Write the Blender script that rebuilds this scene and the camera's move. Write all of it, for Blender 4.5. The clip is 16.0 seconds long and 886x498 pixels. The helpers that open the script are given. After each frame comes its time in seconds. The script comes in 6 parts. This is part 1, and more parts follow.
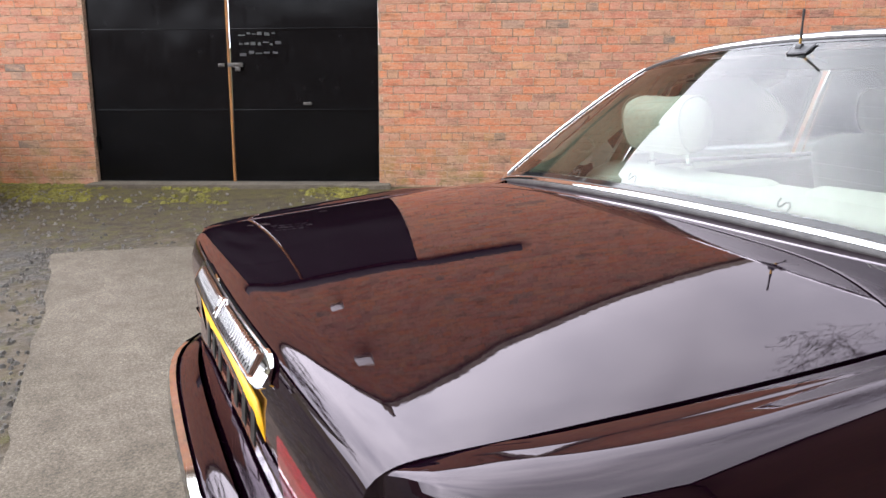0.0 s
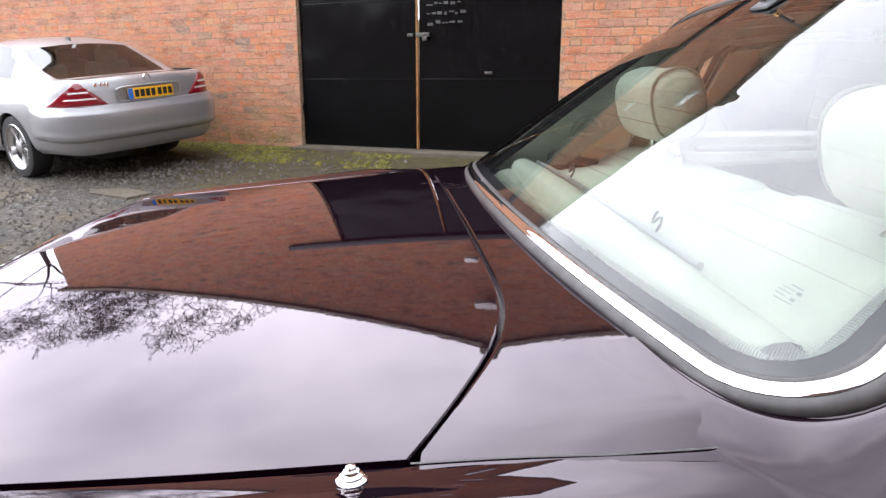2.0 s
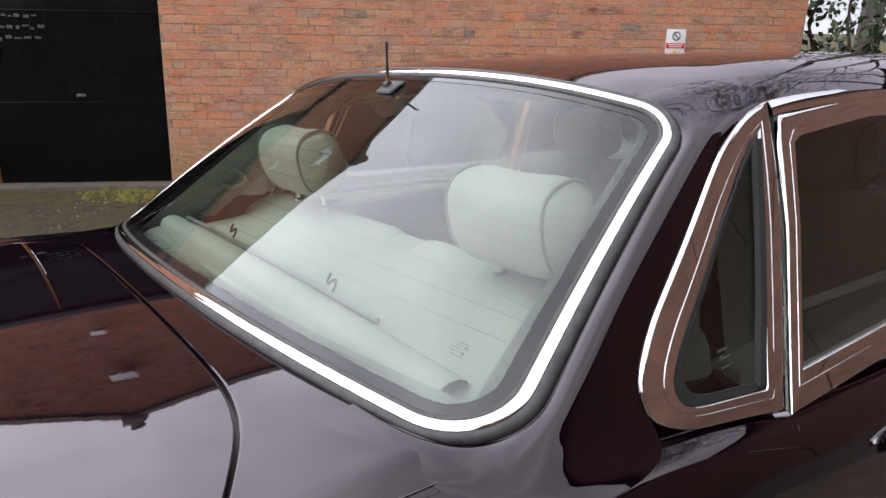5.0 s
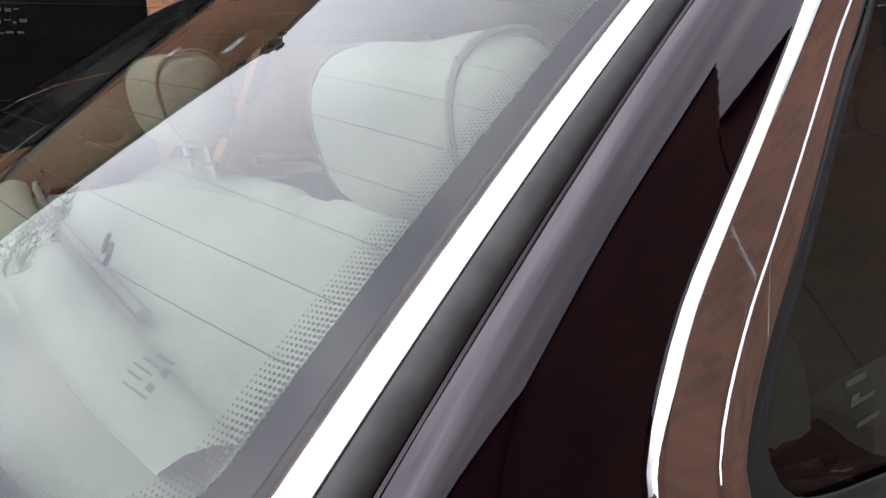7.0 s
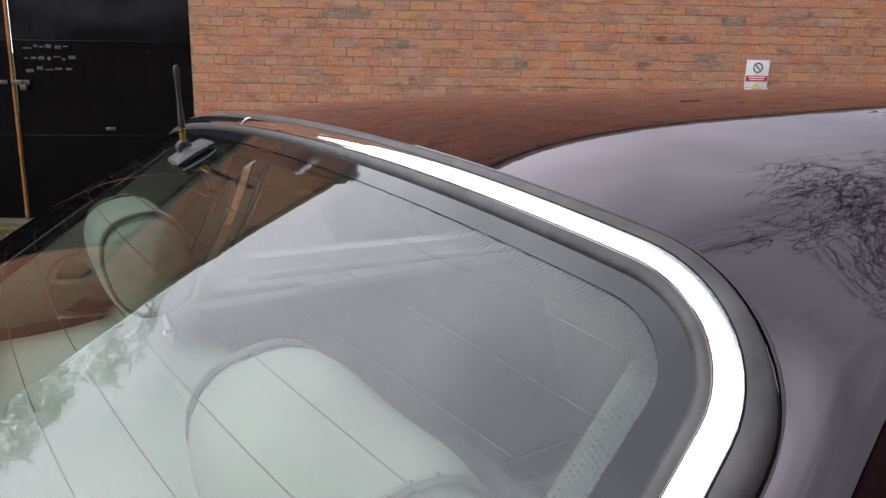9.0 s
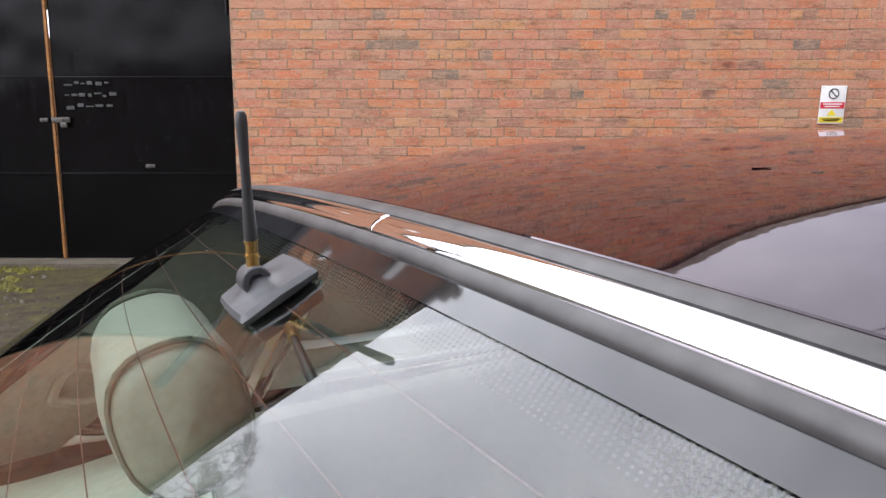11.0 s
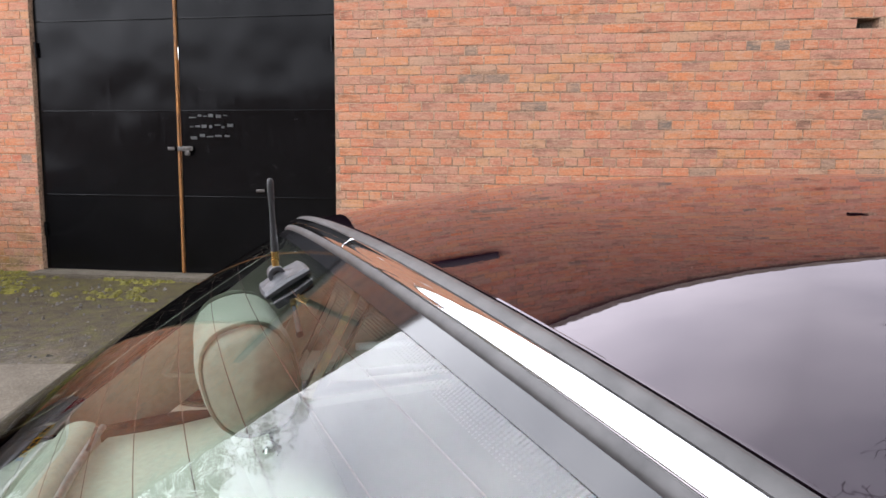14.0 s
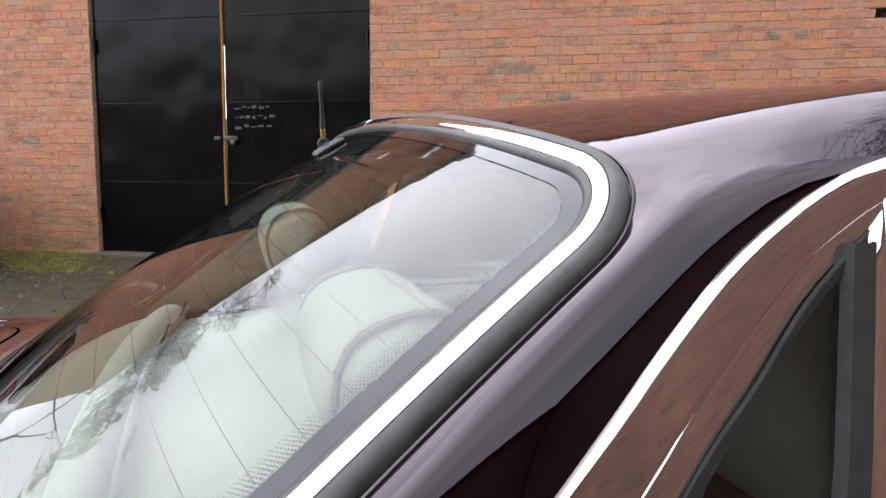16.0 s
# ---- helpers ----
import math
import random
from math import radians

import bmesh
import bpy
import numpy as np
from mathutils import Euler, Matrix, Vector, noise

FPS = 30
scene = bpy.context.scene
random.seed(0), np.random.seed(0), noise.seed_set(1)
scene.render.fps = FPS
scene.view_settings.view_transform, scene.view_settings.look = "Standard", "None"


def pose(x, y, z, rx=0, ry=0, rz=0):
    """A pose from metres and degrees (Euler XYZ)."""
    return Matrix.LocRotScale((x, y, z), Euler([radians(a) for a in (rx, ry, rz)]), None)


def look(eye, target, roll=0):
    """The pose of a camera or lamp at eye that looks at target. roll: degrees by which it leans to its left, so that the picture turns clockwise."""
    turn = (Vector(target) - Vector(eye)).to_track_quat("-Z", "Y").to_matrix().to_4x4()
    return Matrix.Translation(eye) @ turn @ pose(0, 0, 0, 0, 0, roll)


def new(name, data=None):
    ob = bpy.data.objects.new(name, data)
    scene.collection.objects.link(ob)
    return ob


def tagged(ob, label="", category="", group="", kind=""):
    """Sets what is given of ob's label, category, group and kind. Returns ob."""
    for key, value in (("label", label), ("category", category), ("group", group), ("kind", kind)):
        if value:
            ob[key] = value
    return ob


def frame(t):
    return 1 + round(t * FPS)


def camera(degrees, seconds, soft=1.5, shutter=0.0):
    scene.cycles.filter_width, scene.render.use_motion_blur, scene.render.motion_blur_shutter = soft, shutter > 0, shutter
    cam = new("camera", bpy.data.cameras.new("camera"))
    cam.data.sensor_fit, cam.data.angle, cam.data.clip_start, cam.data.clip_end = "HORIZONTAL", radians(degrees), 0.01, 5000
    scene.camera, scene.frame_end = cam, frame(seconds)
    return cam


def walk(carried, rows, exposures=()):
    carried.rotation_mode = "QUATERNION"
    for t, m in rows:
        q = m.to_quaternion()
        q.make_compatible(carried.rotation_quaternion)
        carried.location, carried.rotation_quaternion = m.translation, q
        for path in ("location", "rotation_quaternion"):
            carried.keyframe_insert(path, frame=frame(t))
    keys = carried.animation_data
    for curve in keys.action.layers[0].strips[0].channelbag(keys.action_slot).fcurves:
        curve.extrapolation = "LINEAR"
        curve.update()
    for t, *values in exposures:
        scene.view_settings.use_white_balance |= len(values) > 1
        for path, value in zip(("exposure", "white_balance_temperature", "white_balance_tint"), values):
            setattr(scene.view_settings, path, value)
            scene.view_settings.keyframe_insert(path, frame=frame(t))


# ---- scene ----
cam = camera(65.7, 16.0)
PATH = [
    (0, (2.639, -7.239, 1.458), (2.54, -5.326, 0.885), -0.4),
    (0.5, (2.816, -7.216, 1.459), (2.476, -5.333, 0.876), -1.0),
    (1, (3.014, -7.084, 1.433), (2.5, -5.249, 0.824), -1.5),
    (1.5, (3.163, -6.982, 1.439), (2.525, -5.194, 0.808), -1.9),
    (2, (3.326, -6.884, 1.439), (2.557, -5.153, 0.797), -2.2),
    (2.5, (3.428, -6.814, 1.463), (2.621, -5.107, 0.804), -2.4),
    (3, (3.447, -6.789, 1.513), (2.663, -5.071, 0.854), -2.1),
    (3.5, (3.343, -6.905, 1.553), (2.991, -5.048, 0.898), -0.3),
    (4, (3.259, -7.04, 1.604), (3.388, -5.15, 0.963), 0.8),
    (4.2, (3.236, -7.08, 1.622), (3.436, -5.196, 0.982), 1.0),
    (6.3, (3.352, -6.651, 1.369), (3.663, -4.763, 0.785), 0.9),
    (7, (3.463, -6.553, 1.341), (3.687, -4.651, 0.765), 0.7),
    (7.5, (3.548, -6.49, 1.407), (3.669, -4.593, 0.783), -0.3),
    (8, (3.567, -6.466, 1.464), (3.692, -4.554, 0.892), 0.1),
    (8.5, (3.589, -6.422, 1.51), (3.691, -4.504, 0.954), 0.9),
    (9, (3.567, -6.331, 1.537), (3.655, -4.407, 0.997), 0.9),
    (9.5, (3.53, -6.24, 1.538), (3.593, -4.31, 1.015), 1.0),
    (11.8, (3.39, -5.87, 1.535), (3.311, -3.921, 1.092), -0.0),
    (12, (3.38, -5.865, 1.541), (3.274, -3.92, 1.088), 0.3),
    (12.5, (3.362, -5.917, 1.542), (3.206, -3.972, 1.102), 0.2),
    (13, (3.378, -5.955, 1.548), (3.127, -4.016, 1.128), -0.0),
    (13.5, (3.468, -6.056, 1.556), (3.188, -4.117, 1.156), -0.2),
    (14, (3.562, -6.168, 1.576), (3.264, -4.228, 1.191), -0.2),
    (14.5, (3.633, -6.263, 1.575), (3.319, -4.325, 1.192), -0.3),
    (15, (3.696, -6.382, 1.568), (3.366, -4.447, 1.183), -0.3),
    (15.5, (3.701, -6.449, 1.529), (3.358, -4.515, 1.149), -0.4),
    (16, (3.676, -6.495, 1.482), (3.278, -4.573, 1.098), -0.4),
]
walk(cam, [(t, look(eye, target, roll)) for t, eye, target, roll in PATH], [(t, stops, 6250, 12) for t, stops in ((0, -0.27), (1.0, -0.07), (2.0, -0.27), (3.0, -0.85), (4.0, -0.88), (6.5, -1.21), (7.5, -1.19), (8.5, -1.25), (9.0, -1.24), (9.5, -1.12), (12.0, -0.38), (14.5, -0.4), (15.2, -0.57), (16.0, -0.80))])

# ---- light ----
world = bpy.data.worlds.new("overcast_sky")
scene.world = world
world.use_nodes = True
wn, wl = world.node_tree.nodes, world.node_tree.links
wn.clear()
sky = wn.new("ShaderNodeTexSky")
sky.sky_type, sky.sun_disc = "NISHITA", False
sky.sun_elevation, sky.sun_rotation = radians(42), radians(200)
sky.air_density, sky.dust_density = 1.0, 3.0
coord = wn.new("ShaderNodeTexCoord")
cloud = wn.new("ShaderNodeTexNoise")
cloud.inputs["Scale"].default_value = 2.6
cloud.inputs["Detail"].default_value = 6.0
cloud.inputs["Roughness"].default_value = 0.5
stretch = wn.new("ShaderNodeMapping")
stretch.inputs["Scale"].default_value = (1.0, 1.0, 1.6)
ramp = wn.new("ShaderNodeValToRGB")
ramp.color_ramp.elements[0].position, ramp.color_ramp.elements[0].color = 0.30, (29.0, 29.6, 32.5, 1)
ramp.color_ramp.elements[1].position, ramp.color_ramp.elements[1].color = 0.72, (54.0, 53.8, 55.5, 1)
cover = wn.new("ShaderNodeMix")
cover.data_type = "RGBA"
cover.inputs["Factor"].default_value = 0.93
back = wn.new("ShaderNodeBackground")
back.inputs["Strength"].default_value = 0.085
wout = wn.new("ShaderNodeOutputWorld")
wl.new(coord.outputs["Generated"], stretch.inputs["Vector"])
wl.new(stretch.outputs["Vector"], cloud.inputs["Vector"])
wl.new(cloud.outputs["Fac"], ramp.inputs["Fac"])
wl.new(sky.outputs["Color"], cover.inputs["A"])
# an overcast dome, brighter overhead and towards the north-west
axes = wn.new("ShaderNodeSeparateXYZ")
wl.new(coord.outputs["Generated"], axes.inputs[0])
height = wn.new("ShaderNodeMapRange")
height.inputs["From Min"].default_value, height.inputs["From Max"].default_value = 0.0, 1.0
height.inputs["To Min"].default_value, height.inputs["To Max"].default_value = 0.62, 1.25
wl.new(axes.outputs["Z"], height.inputs["Value"])
west = wn.new("ShaderNodeMapRange")
west.inputs["From Min"].default_value, west.inputs["From Max"].default_value = -0.03, 0.50
west.inputs["To Min"].default_value, west.inputs["To Max"].default_value = 0.90, 2.45
toward = wn.new("ShaderNodeVectorMath")
toward.operation = "DOT_PRODUCT"
toward.inputs[1].default_value = (-0.96, 0.28, 0.0)
wl.new(coord.outputs["Generated"], toward.inputs[0])
wl.new(toward.outputs["Value"], west.inputs["Value"])
dome = wn.new("ShaderNodeMath")
dome.operation = "MULTIPLY"
wl.new(height.outputs["Result"], dome.inputs[0])
wl.new(west.outputs["Result"], dome.inputs[1])
shade = wn.new("ShaderNodeMix")
shade.data_type, shade.blend_type = "RGBA", "MULTIPLY"
shade.inputs["Factor"].default_value = 1.0
wl.new(ramp.outputs["Color"], shade.inputs["A"])
wl.new(dome.outputs[0], shade.inputs["B"])
wl.new(shade.outputs["Result"], cover.inputs["B"])
wl.new(cover.outputs["Result"], back.inputs["Color"])
wl.new(back.outputs["Background"], wout.inputs["Surface"])

sun_data = bpy.data.lights.new("sun", "SUN")
sun_data.energy, sun_data.angle, sun_data.color = 0.5, radians(110), (1.0, 0.97, 0.93)
sun = new("sun", sun_data)
sun.matrix_world = look((6, -14, 16), (2, -2, 0))

# ---- materials ----
def tree(name):
    m = bpy.data.materials.new(name)
    m.use_nodes = True
    n = m.node_tree.nodes
    return m, n, m.node_tree.links, n["Principled BSDF"]


def coords(n, l, scale=(1, 1, 1), kind="Object"):
    c, mp = n.new("ShaderNodeTexCoord"), n.new("ShaderNodeMapping")
    mp.inputs["Scale"].default_value = scale
    l.new(c.outputs[kind], mp.inputs["Vector"])
    return mp.outputs["Vector"]


def noise_tex(n, l, vec, scale, detail=4.0, rough=0.55):
    t = n.new("ShaderNodeTexNoise")
    t.inputs["Scale"].default_value, t.inputs["Detail"].default_value, t.inputs["Roughness"].default_value = scale, detail, rough
    if vec is not None:
        l.new(vec, t.inputs["Vector"])
    return t.outputs["Fac"]


def ramp_of(n, l, fac, stops):
    r = n.new("ShaderNodeValToRGB")
    e = r.color_ramp.elements
    while len(e) < len(stops):
        e.new(0.5)
    for i, (p, c) in enumerate(stops):
        e[i].position = p
        e[i].color = (*c, 1) if len(c) == 3 else c
    l.new(fac, r.inputs["Fac"])
    return r.outputs["Color"]


def mix_of(n, l, fac, a, b, mode="MIX"):
    m = n.new("ShaderNodeMix")
    m.data_type, m.blend_type = "RGBA", mode
    for key, v in (("Factor", fac), ("A", a), ("B", b)):
        if isinstance(v, (int, float)):
            m.inputs[key].default_value = v
        elif isinstance(v, tuple):
            m.inputs[key].default_value = (*v, 1)
        else:
            l.new(v, m.inputs[key])
    return m.outputs["Result"]


def bump_of(n, l, height, strength, distance):
    b = n.new("ShaderNodeBump")
    b.inputs["Strength"].default_value, b.inputs["Distance"].default_value = strength, distance
    l.new(height, b.inputs["Height"])
    return b.outputs["Normal"]


def simple(name, color, rough=0.5, metal=0.0, var=0.12, scale=30.0, bump=0.0, coat=0.0, kind="Object", ior=1.5):
    m, n, l, p = tree(name)
    vec = coords(n, l, kind=kind)
    f = noise_tex(n, l, vec, scale)
    g = noise_tex(n, l, vec, scale * 0.13, 3.0)
    dark = tuple(c * (1 - var) for c in color)
    lite = tuple(min(1.0, c * (1 + var)) for c in color)
    c1 = ramp_of(n, l, f, [(0.3, dark), (0.7, lite)])
    c2 = ramp_of(n, l, g, [(0.3, (1 - var,) * 3), (0.7, (1.0, 1.0, 1.0))])
    l.new(mix_of(n, l, 1.0, c1, c2, "MULTIPLY"), p.inputs["Base Color"])
    p.inputs["Metallic"].default_value, p.inputs["Coat Weight"].default_value = metal, coat
    p.inputs["IOR"].default_value = ior
    r = n.new("ShaderNodeMapRange")
    r.inputs["To Min"].default_value, r.inputs["To Max"].default_value = max(0.0, rough * 0.8), min(1.0, rough * 1.2)
    l.new(g, r.inputs["Value"])
    l.new(r.outputs["Result"], p.inputs["Roughness"])
    if bump:
        l.new(bump_of(n, l, f, 0.6, bump), p.inputs["Normal"])
    return m


def brick_material(name, single):
    """Red brick, a tone for each piece. single: pieces are objects of their own."""
    m, n, l, p = tree(name)
    if single:
        info = n.new("ShaderNodeObjectInfo")
        rnd = info.outputs["Random"]
    else:
        info = n.new("ShaderNodeNewGeometry")
        rnd = info.outputs["Random Per Island"]
    geo = n.new("ShaderNodeNewGeometry")
    vec = geo.outputs["Position"]
    tone = ramp_of(n, l, rnd, [(0.0, (0.30, 0.145, 0.105)), (0.10, (0.40, 0.175, 0.125)), (0.22, (0.47, 0.150, 0.080)), (0.36, (0.55, 0.190, 0.075)), (0.46, (0.45, 0.195, 0.140)), (0.56, (0.52, 0.165, 0.080)), (0.66, (0.55, 0.210, 0.085)), (0.76, (0.47, 0.225, 0.165)), (0.86, (0.49, 0.160, 0.085)), (0.94, (0.53, 0.255, 0.110)), (0.975, (0.42, 0.26, 0.18)), (1.0, (0.10, 0.10, 0.095))])
    fine = noise_tex(n, l, vec, 55.0, 6.0, 0.7)
    patchy = noise_tex(n, l, vec, 1.3, 4.0, 0.6)
    mott = ramp_of(n, l, fine, [(0.25, (0.62, 0.60, 0.58)), (0.5, (1.0, 1.0, 1.0)), (0.78, (1.28, 1.25, 1.2))])
    c = mix_of(n, l, 1.0, tone, mott, "MULTIPLY")
    weather = ramp_of(n, l, patchy, [(0.35, (0.0,) * 3), (0.75, (1.0,) * 3)])
    w = n.new("ShaderNodeMath")
    w.operation = "MULTIPLY"
    w.inputs[1].default_value = 0.44
    l.new(weather, w.inputs[0])
    c = mix_of(n, l, w.outputs[0], c, (0.43, 0.265, 0.15))
    # green algae low on the wall, in ragged patches
    sep = n.new("ShaderNodeSeparateXYZ")
    l.new(vec, sep.inputs[0])
    low = n.new("ShaderNodeMapRange")
    low.inputs["From Min"].default_value, low.inputs["From Max"].default_value = 0.75, 0.0
    l.new(sep.outputs["Z"], low.inputs["Value"])
    am = n.new("ShaderNodeMath")
    am.operation = "MULTIPLY"
    l.new(low.outputs["Result"], am.inputs[0])
    l.new(ramp_of(n, l, noise_tex(n, l, vec, 5.0), [(0.42, (0.0,) * 3), (0.6, (0.8,) * 3)]), am.inputs[1])
    c = mix_of(n, l, am.outputs[0], c, (0.16, 0.15, 0.035))
    # mortar smears and soot, across the pieces
    flow = n.new("ShaderNodeMapping")
    flow.inputs["Scale"].default_value = (0.45, 1.0, 1.5)
    l.new(vec, flow.inputs["Vector"])
    smear = ramp_of(n, l, noise_tex(n, l, flow.outputs["Vector"], 11.0, 7.0, 0.75), [(0.46, (0.0,) * 3), (0.62, (0.8,) * 3)])
    c = mix_of(n, l, smear, c, (0.47, 0.275, 0.175))
    # old limewash and spalled faces in ragged flecks of their own
    fleck = ramp_of(n, l, noise_tex(n, l, flow.outputs["Vector"], 26.0, 8.0, 0.8), [(0.50, (0.0,) * 3), (0.66, (0.75,) * 3)])
    c = mix_of(n, l, fleck, c, (0.55, 0.345, 0.235))
    worn = ramp_of(n, l, noise_tex(n, l, flow.outputs["Vector"], 17.0, 8.0, 0.8), [(0.30, (0.62, 0.58, 0.55)), (0.44, (1.0, 1.0, 1.0))])
    c = mix_of(n, l, 1.0, c, worn, "MULTIPLY")
    soot = ramp_of(n, l, noise_tex(n, l, flow.outputs["Vector"], 6.0, 7.0, 0.75), [(0.34, (0.42, 0.44, 0.43)), (0.46, (0.95, 0.95, 0.95)), (0.7, (1.12, 1.06, 1.0))])
    c = mix_of(n, l, 1.0, c, soot, "MULTIPLY")
    l.new(c, p.inputs["Base Color"])
    p.inputs["Roughness"].default_value = 0.88
    l.new(bump_of(n, l, fine, 0.7, 0.004), p.inputs["Normal"])
    return m


def ground_material():
    m, n, l, p = tree("tarmac_gravel")
    geo = n.new("ShaderNodeNewGeometry")
    vec = geo.outputs["Position"]
    stones = n.new("ShaderNodeTexVoronoi")
    stones.inputs["Scale"].default_value = 38.0
    l.new(vec, stones.inputs["Vector"])
    fine = noise_tex(n, l, vec, 90.0, 5.0, 0.7)
    big = noise_tex(n, l, vec, 0.9, 5.0, 0.65)
    mid = noise_tex(n, l, vec, 4.5, 5.0, 0.65)
    grit = ramp_of(n, l, stones.outputs["Color"], [(0.15, (0.035, 0.033, 0.03)), (0.55, (0.10, 0.094, 0.087)), (0.85, (0.27, 0.25, 0.23))])
    base = ramp_of(n, l, fine, [(0.3, (0.03, 0.028, 0.025)), (0.7, (0.09, 0.084, 0.075))])
    loose = ramp_of(n, l, mid, [(0.42, (0.15,) * 3), (0.6, (0.85,) * 3)])
    c = mix_of(n, l, loose, base, grit)
    silt = ramp_of(n, l, big, [(0.48, (0.0,) * 3), (0.62, (0.6,) * 3)])
    c = mix_of(n, l, silt, c, (0.135, 0.105, 0.07))
    # dirt, moss and a mossy strip along the foot of the wall
    sep = n.new("ShaderNodeSeparateXYZ")
    l.new(vec, sep.inputs[0])
    near = n.new("ShaderNodeMapRange")
    near.inputs["From Min"].default_value, near.inputs["From Max"].default_value = -1.05, -0.05
    l.new(sep.outputs["Y"], near.inputs["Value"])
    add = n.new("ShaderNodeMath")
    add.operation = "ADD"
    l.new(near.outputs["Result"], add.inputs[0])
    l.new(mid, add.inputs[1])
    moss = ramp_of(n, l, add.outputs[0], [(0.80, (0.0,) * 3), (1.08, (1.0,) * 3)])
    c = mix_of(n, l, moss, c, ramp_of(n, l, fine, [(0.3, (0.08, 0.075, 0.01)), (0.7, (0.25, 0.215, 0.025))]))
    far = n.new("ShaderNodeMapRange")
    far.inputs["From Min"].default_value, far.inputs["From Max"].default_value = -2.6, -0.8
    l.new(sep.outputs["Y"], far.inputs["Value"])
    add2 = n.new("ShaderNodeMath")
    add2.operation = "MULTIPLY_ADD"
    add2.inputs[1].default_value = 0.35
    l.new(far.outputs["Result"], add2.inputs[0])
    l.new(mid, add2.inputs[2])
    # trodden earth, thickest in front of the doors
    side = n.new("ShaderNodeMapRange")
    side.inputs["From Min"].default_value, side.inputs["From Max"].default_value = -2.8, -1.0
    side.inputs["To Max"].default_value = 0.16
    l.new(sep.outputs["X"], side.inputs["Value"])
    add3 = n.new("ShaderNodeMath")
    add3.operation = "ADD"
    l.new(add2.outputs[0], add3.inputs[0])
    l.new(side.outputs["Result"], add3.inputs[1])
    earth = ramp_of(n, l, add3.outputs[0], [(0.56, (0.0,) * 3), (0.80, (0.93,) * 3)])
    soil = ramp_of(n, l, noise_tex(n, l, vec, 7.0, 7.0, 0.75), [(0.32, (0.030, 0.023, 0.014)), (0.50, (0.062, 0.049, 0.030)), (0.60, (0.068, 0.064, 0.020)), (0.72, (0.125, 0.102, 0.068))])
    c = mix_of(n, l, earth, c, soil)
    l.new(c, p.inputs["Base Color"])
    p.inputs["Roughness"].default_value, p.inputs["Specular IOR Level"].default_value = 0.93, 0.2
    hgt = n.new("ShaderNodeMath")
    hgt.operation = "ADD"
    l.new(stones.outputs["Distance"], hgt.inputs[0])
    l.new(fine, hgt.inputs[1])
    l.new(bump_of(n, l, hgt.outputs[0], 0.8, 0.012), p.inputs["Normal"])
    return m


def concrete_material():
    m, n, l, p = tree("worn_concrete")
    geo = n.new("ShaderNodeNewGeometry")
    vec = geo.outputs["Position"]
    fine, mid, big = noise_tex(n, l, vec, 110.0, 5.0, 0.75), noise_tex(n, l, vec, 7.0, 5.0), noise_tex(n, l, vec, 1.1, 4.0)
    c = ramp_of(n, l, fine, [(0.28, (0.034, 0.027, 0.020)), (0.5, (0.108, 0.091, 0.069)), (0.75, (0.25, 0.215, 0.17))])
    c = mix_of(n, l, 1.0, c, ramp_of(n, l, mid, [(0.3, (0.72, 0.70, 0.66)), (0.7, (1.1, 1.1, 1.08))]), "MULTIPLY")
    c = mix_of(n, l, 1.0, c, ramp_of(n, l, big, [(0.3, (0.75, 0.74, 0.68)), (0.7, (1.1, 1.1, 1.1))]), "MULTIPLY")
    l.new(c, p.inputs["Base Color"])
    p.inputs["Roughness"].default_value = 0.9
    l.new(bump_of(n, l, fine, 0.7, 0.005), p.inputs["Normal"])
    return m


def car_paint(name, base, flake, metal=0.0, ior=1.5, rough=0.35, sheen=None):
    """Clear-coated paint with a faint orange peel and fine dust."""
    m, n, l, p = tree(name)
    vec = coords(n, l)
    dust = noise_tex(n, l, vec, 240.0, 2.0)
    big = noise_tex(n, l, vec, 3.0, 4.0)
    c = ramp_of(n, l, dust, [(0.3, base), (0.72, flake)])
    l.new(c, p.inputs["Base Color"])
    p.inputs["Metallic"].default_value, p.inputs["Roughness"].default_value = metal, rough
    p.inputs["Specular IOR Level"].default_value = 0.0
    p.inputs["Coat Weight"].default_value, p.inputs["Coat IOR"].default_value = 1.0, ior
    l.new(ramp_of(n, l, big, [(0.3, (0.012,) * 3), (0.7, (0.03,) * 3)]), p.inputs["Coat Roughness"])
    peel = noise_tex(n, l, vec, 130.0, 1.0)
    relief = bump_of(n, l, peel, 0.012 if sheen else 0.03, 0.001)
    l.new(relief, p.inputs["Coat Normal"])
    if sheen:
        # a clear coat with a faint mauve cast
        p.inputs["Coat Weight"].default_value = 0.0
        gl, mx, fr = n.new("ShaderNodeBsdfGlossy"), n.new("ShaderNodeMixShader"), n.new("ShaderNodeFresnel")
        gl.inputs["Color"].default_value = (*sheen, 1)
        l.new(ramp_of(n, l, big, [(0.3, (0.012,) * 3), (0.7, (0.03,) * 3)]), gl.inputs["Roughness"])
        fr.inputs["IOR"].default_value = ior
        l.new(relief, gl.inputs["Normal"])
        l.new(relief, fr.inputs["Normal"])
        l.new(fr.outputs[0], mx.inputs[0])
        l.new(p.outputs[0], mx.inputs[1])
        l.new(gl.outputs[0], mx.inputs[2])
        l.new(mx.outputs[0], n["Material Output"].inputs["Surface"])
    return m


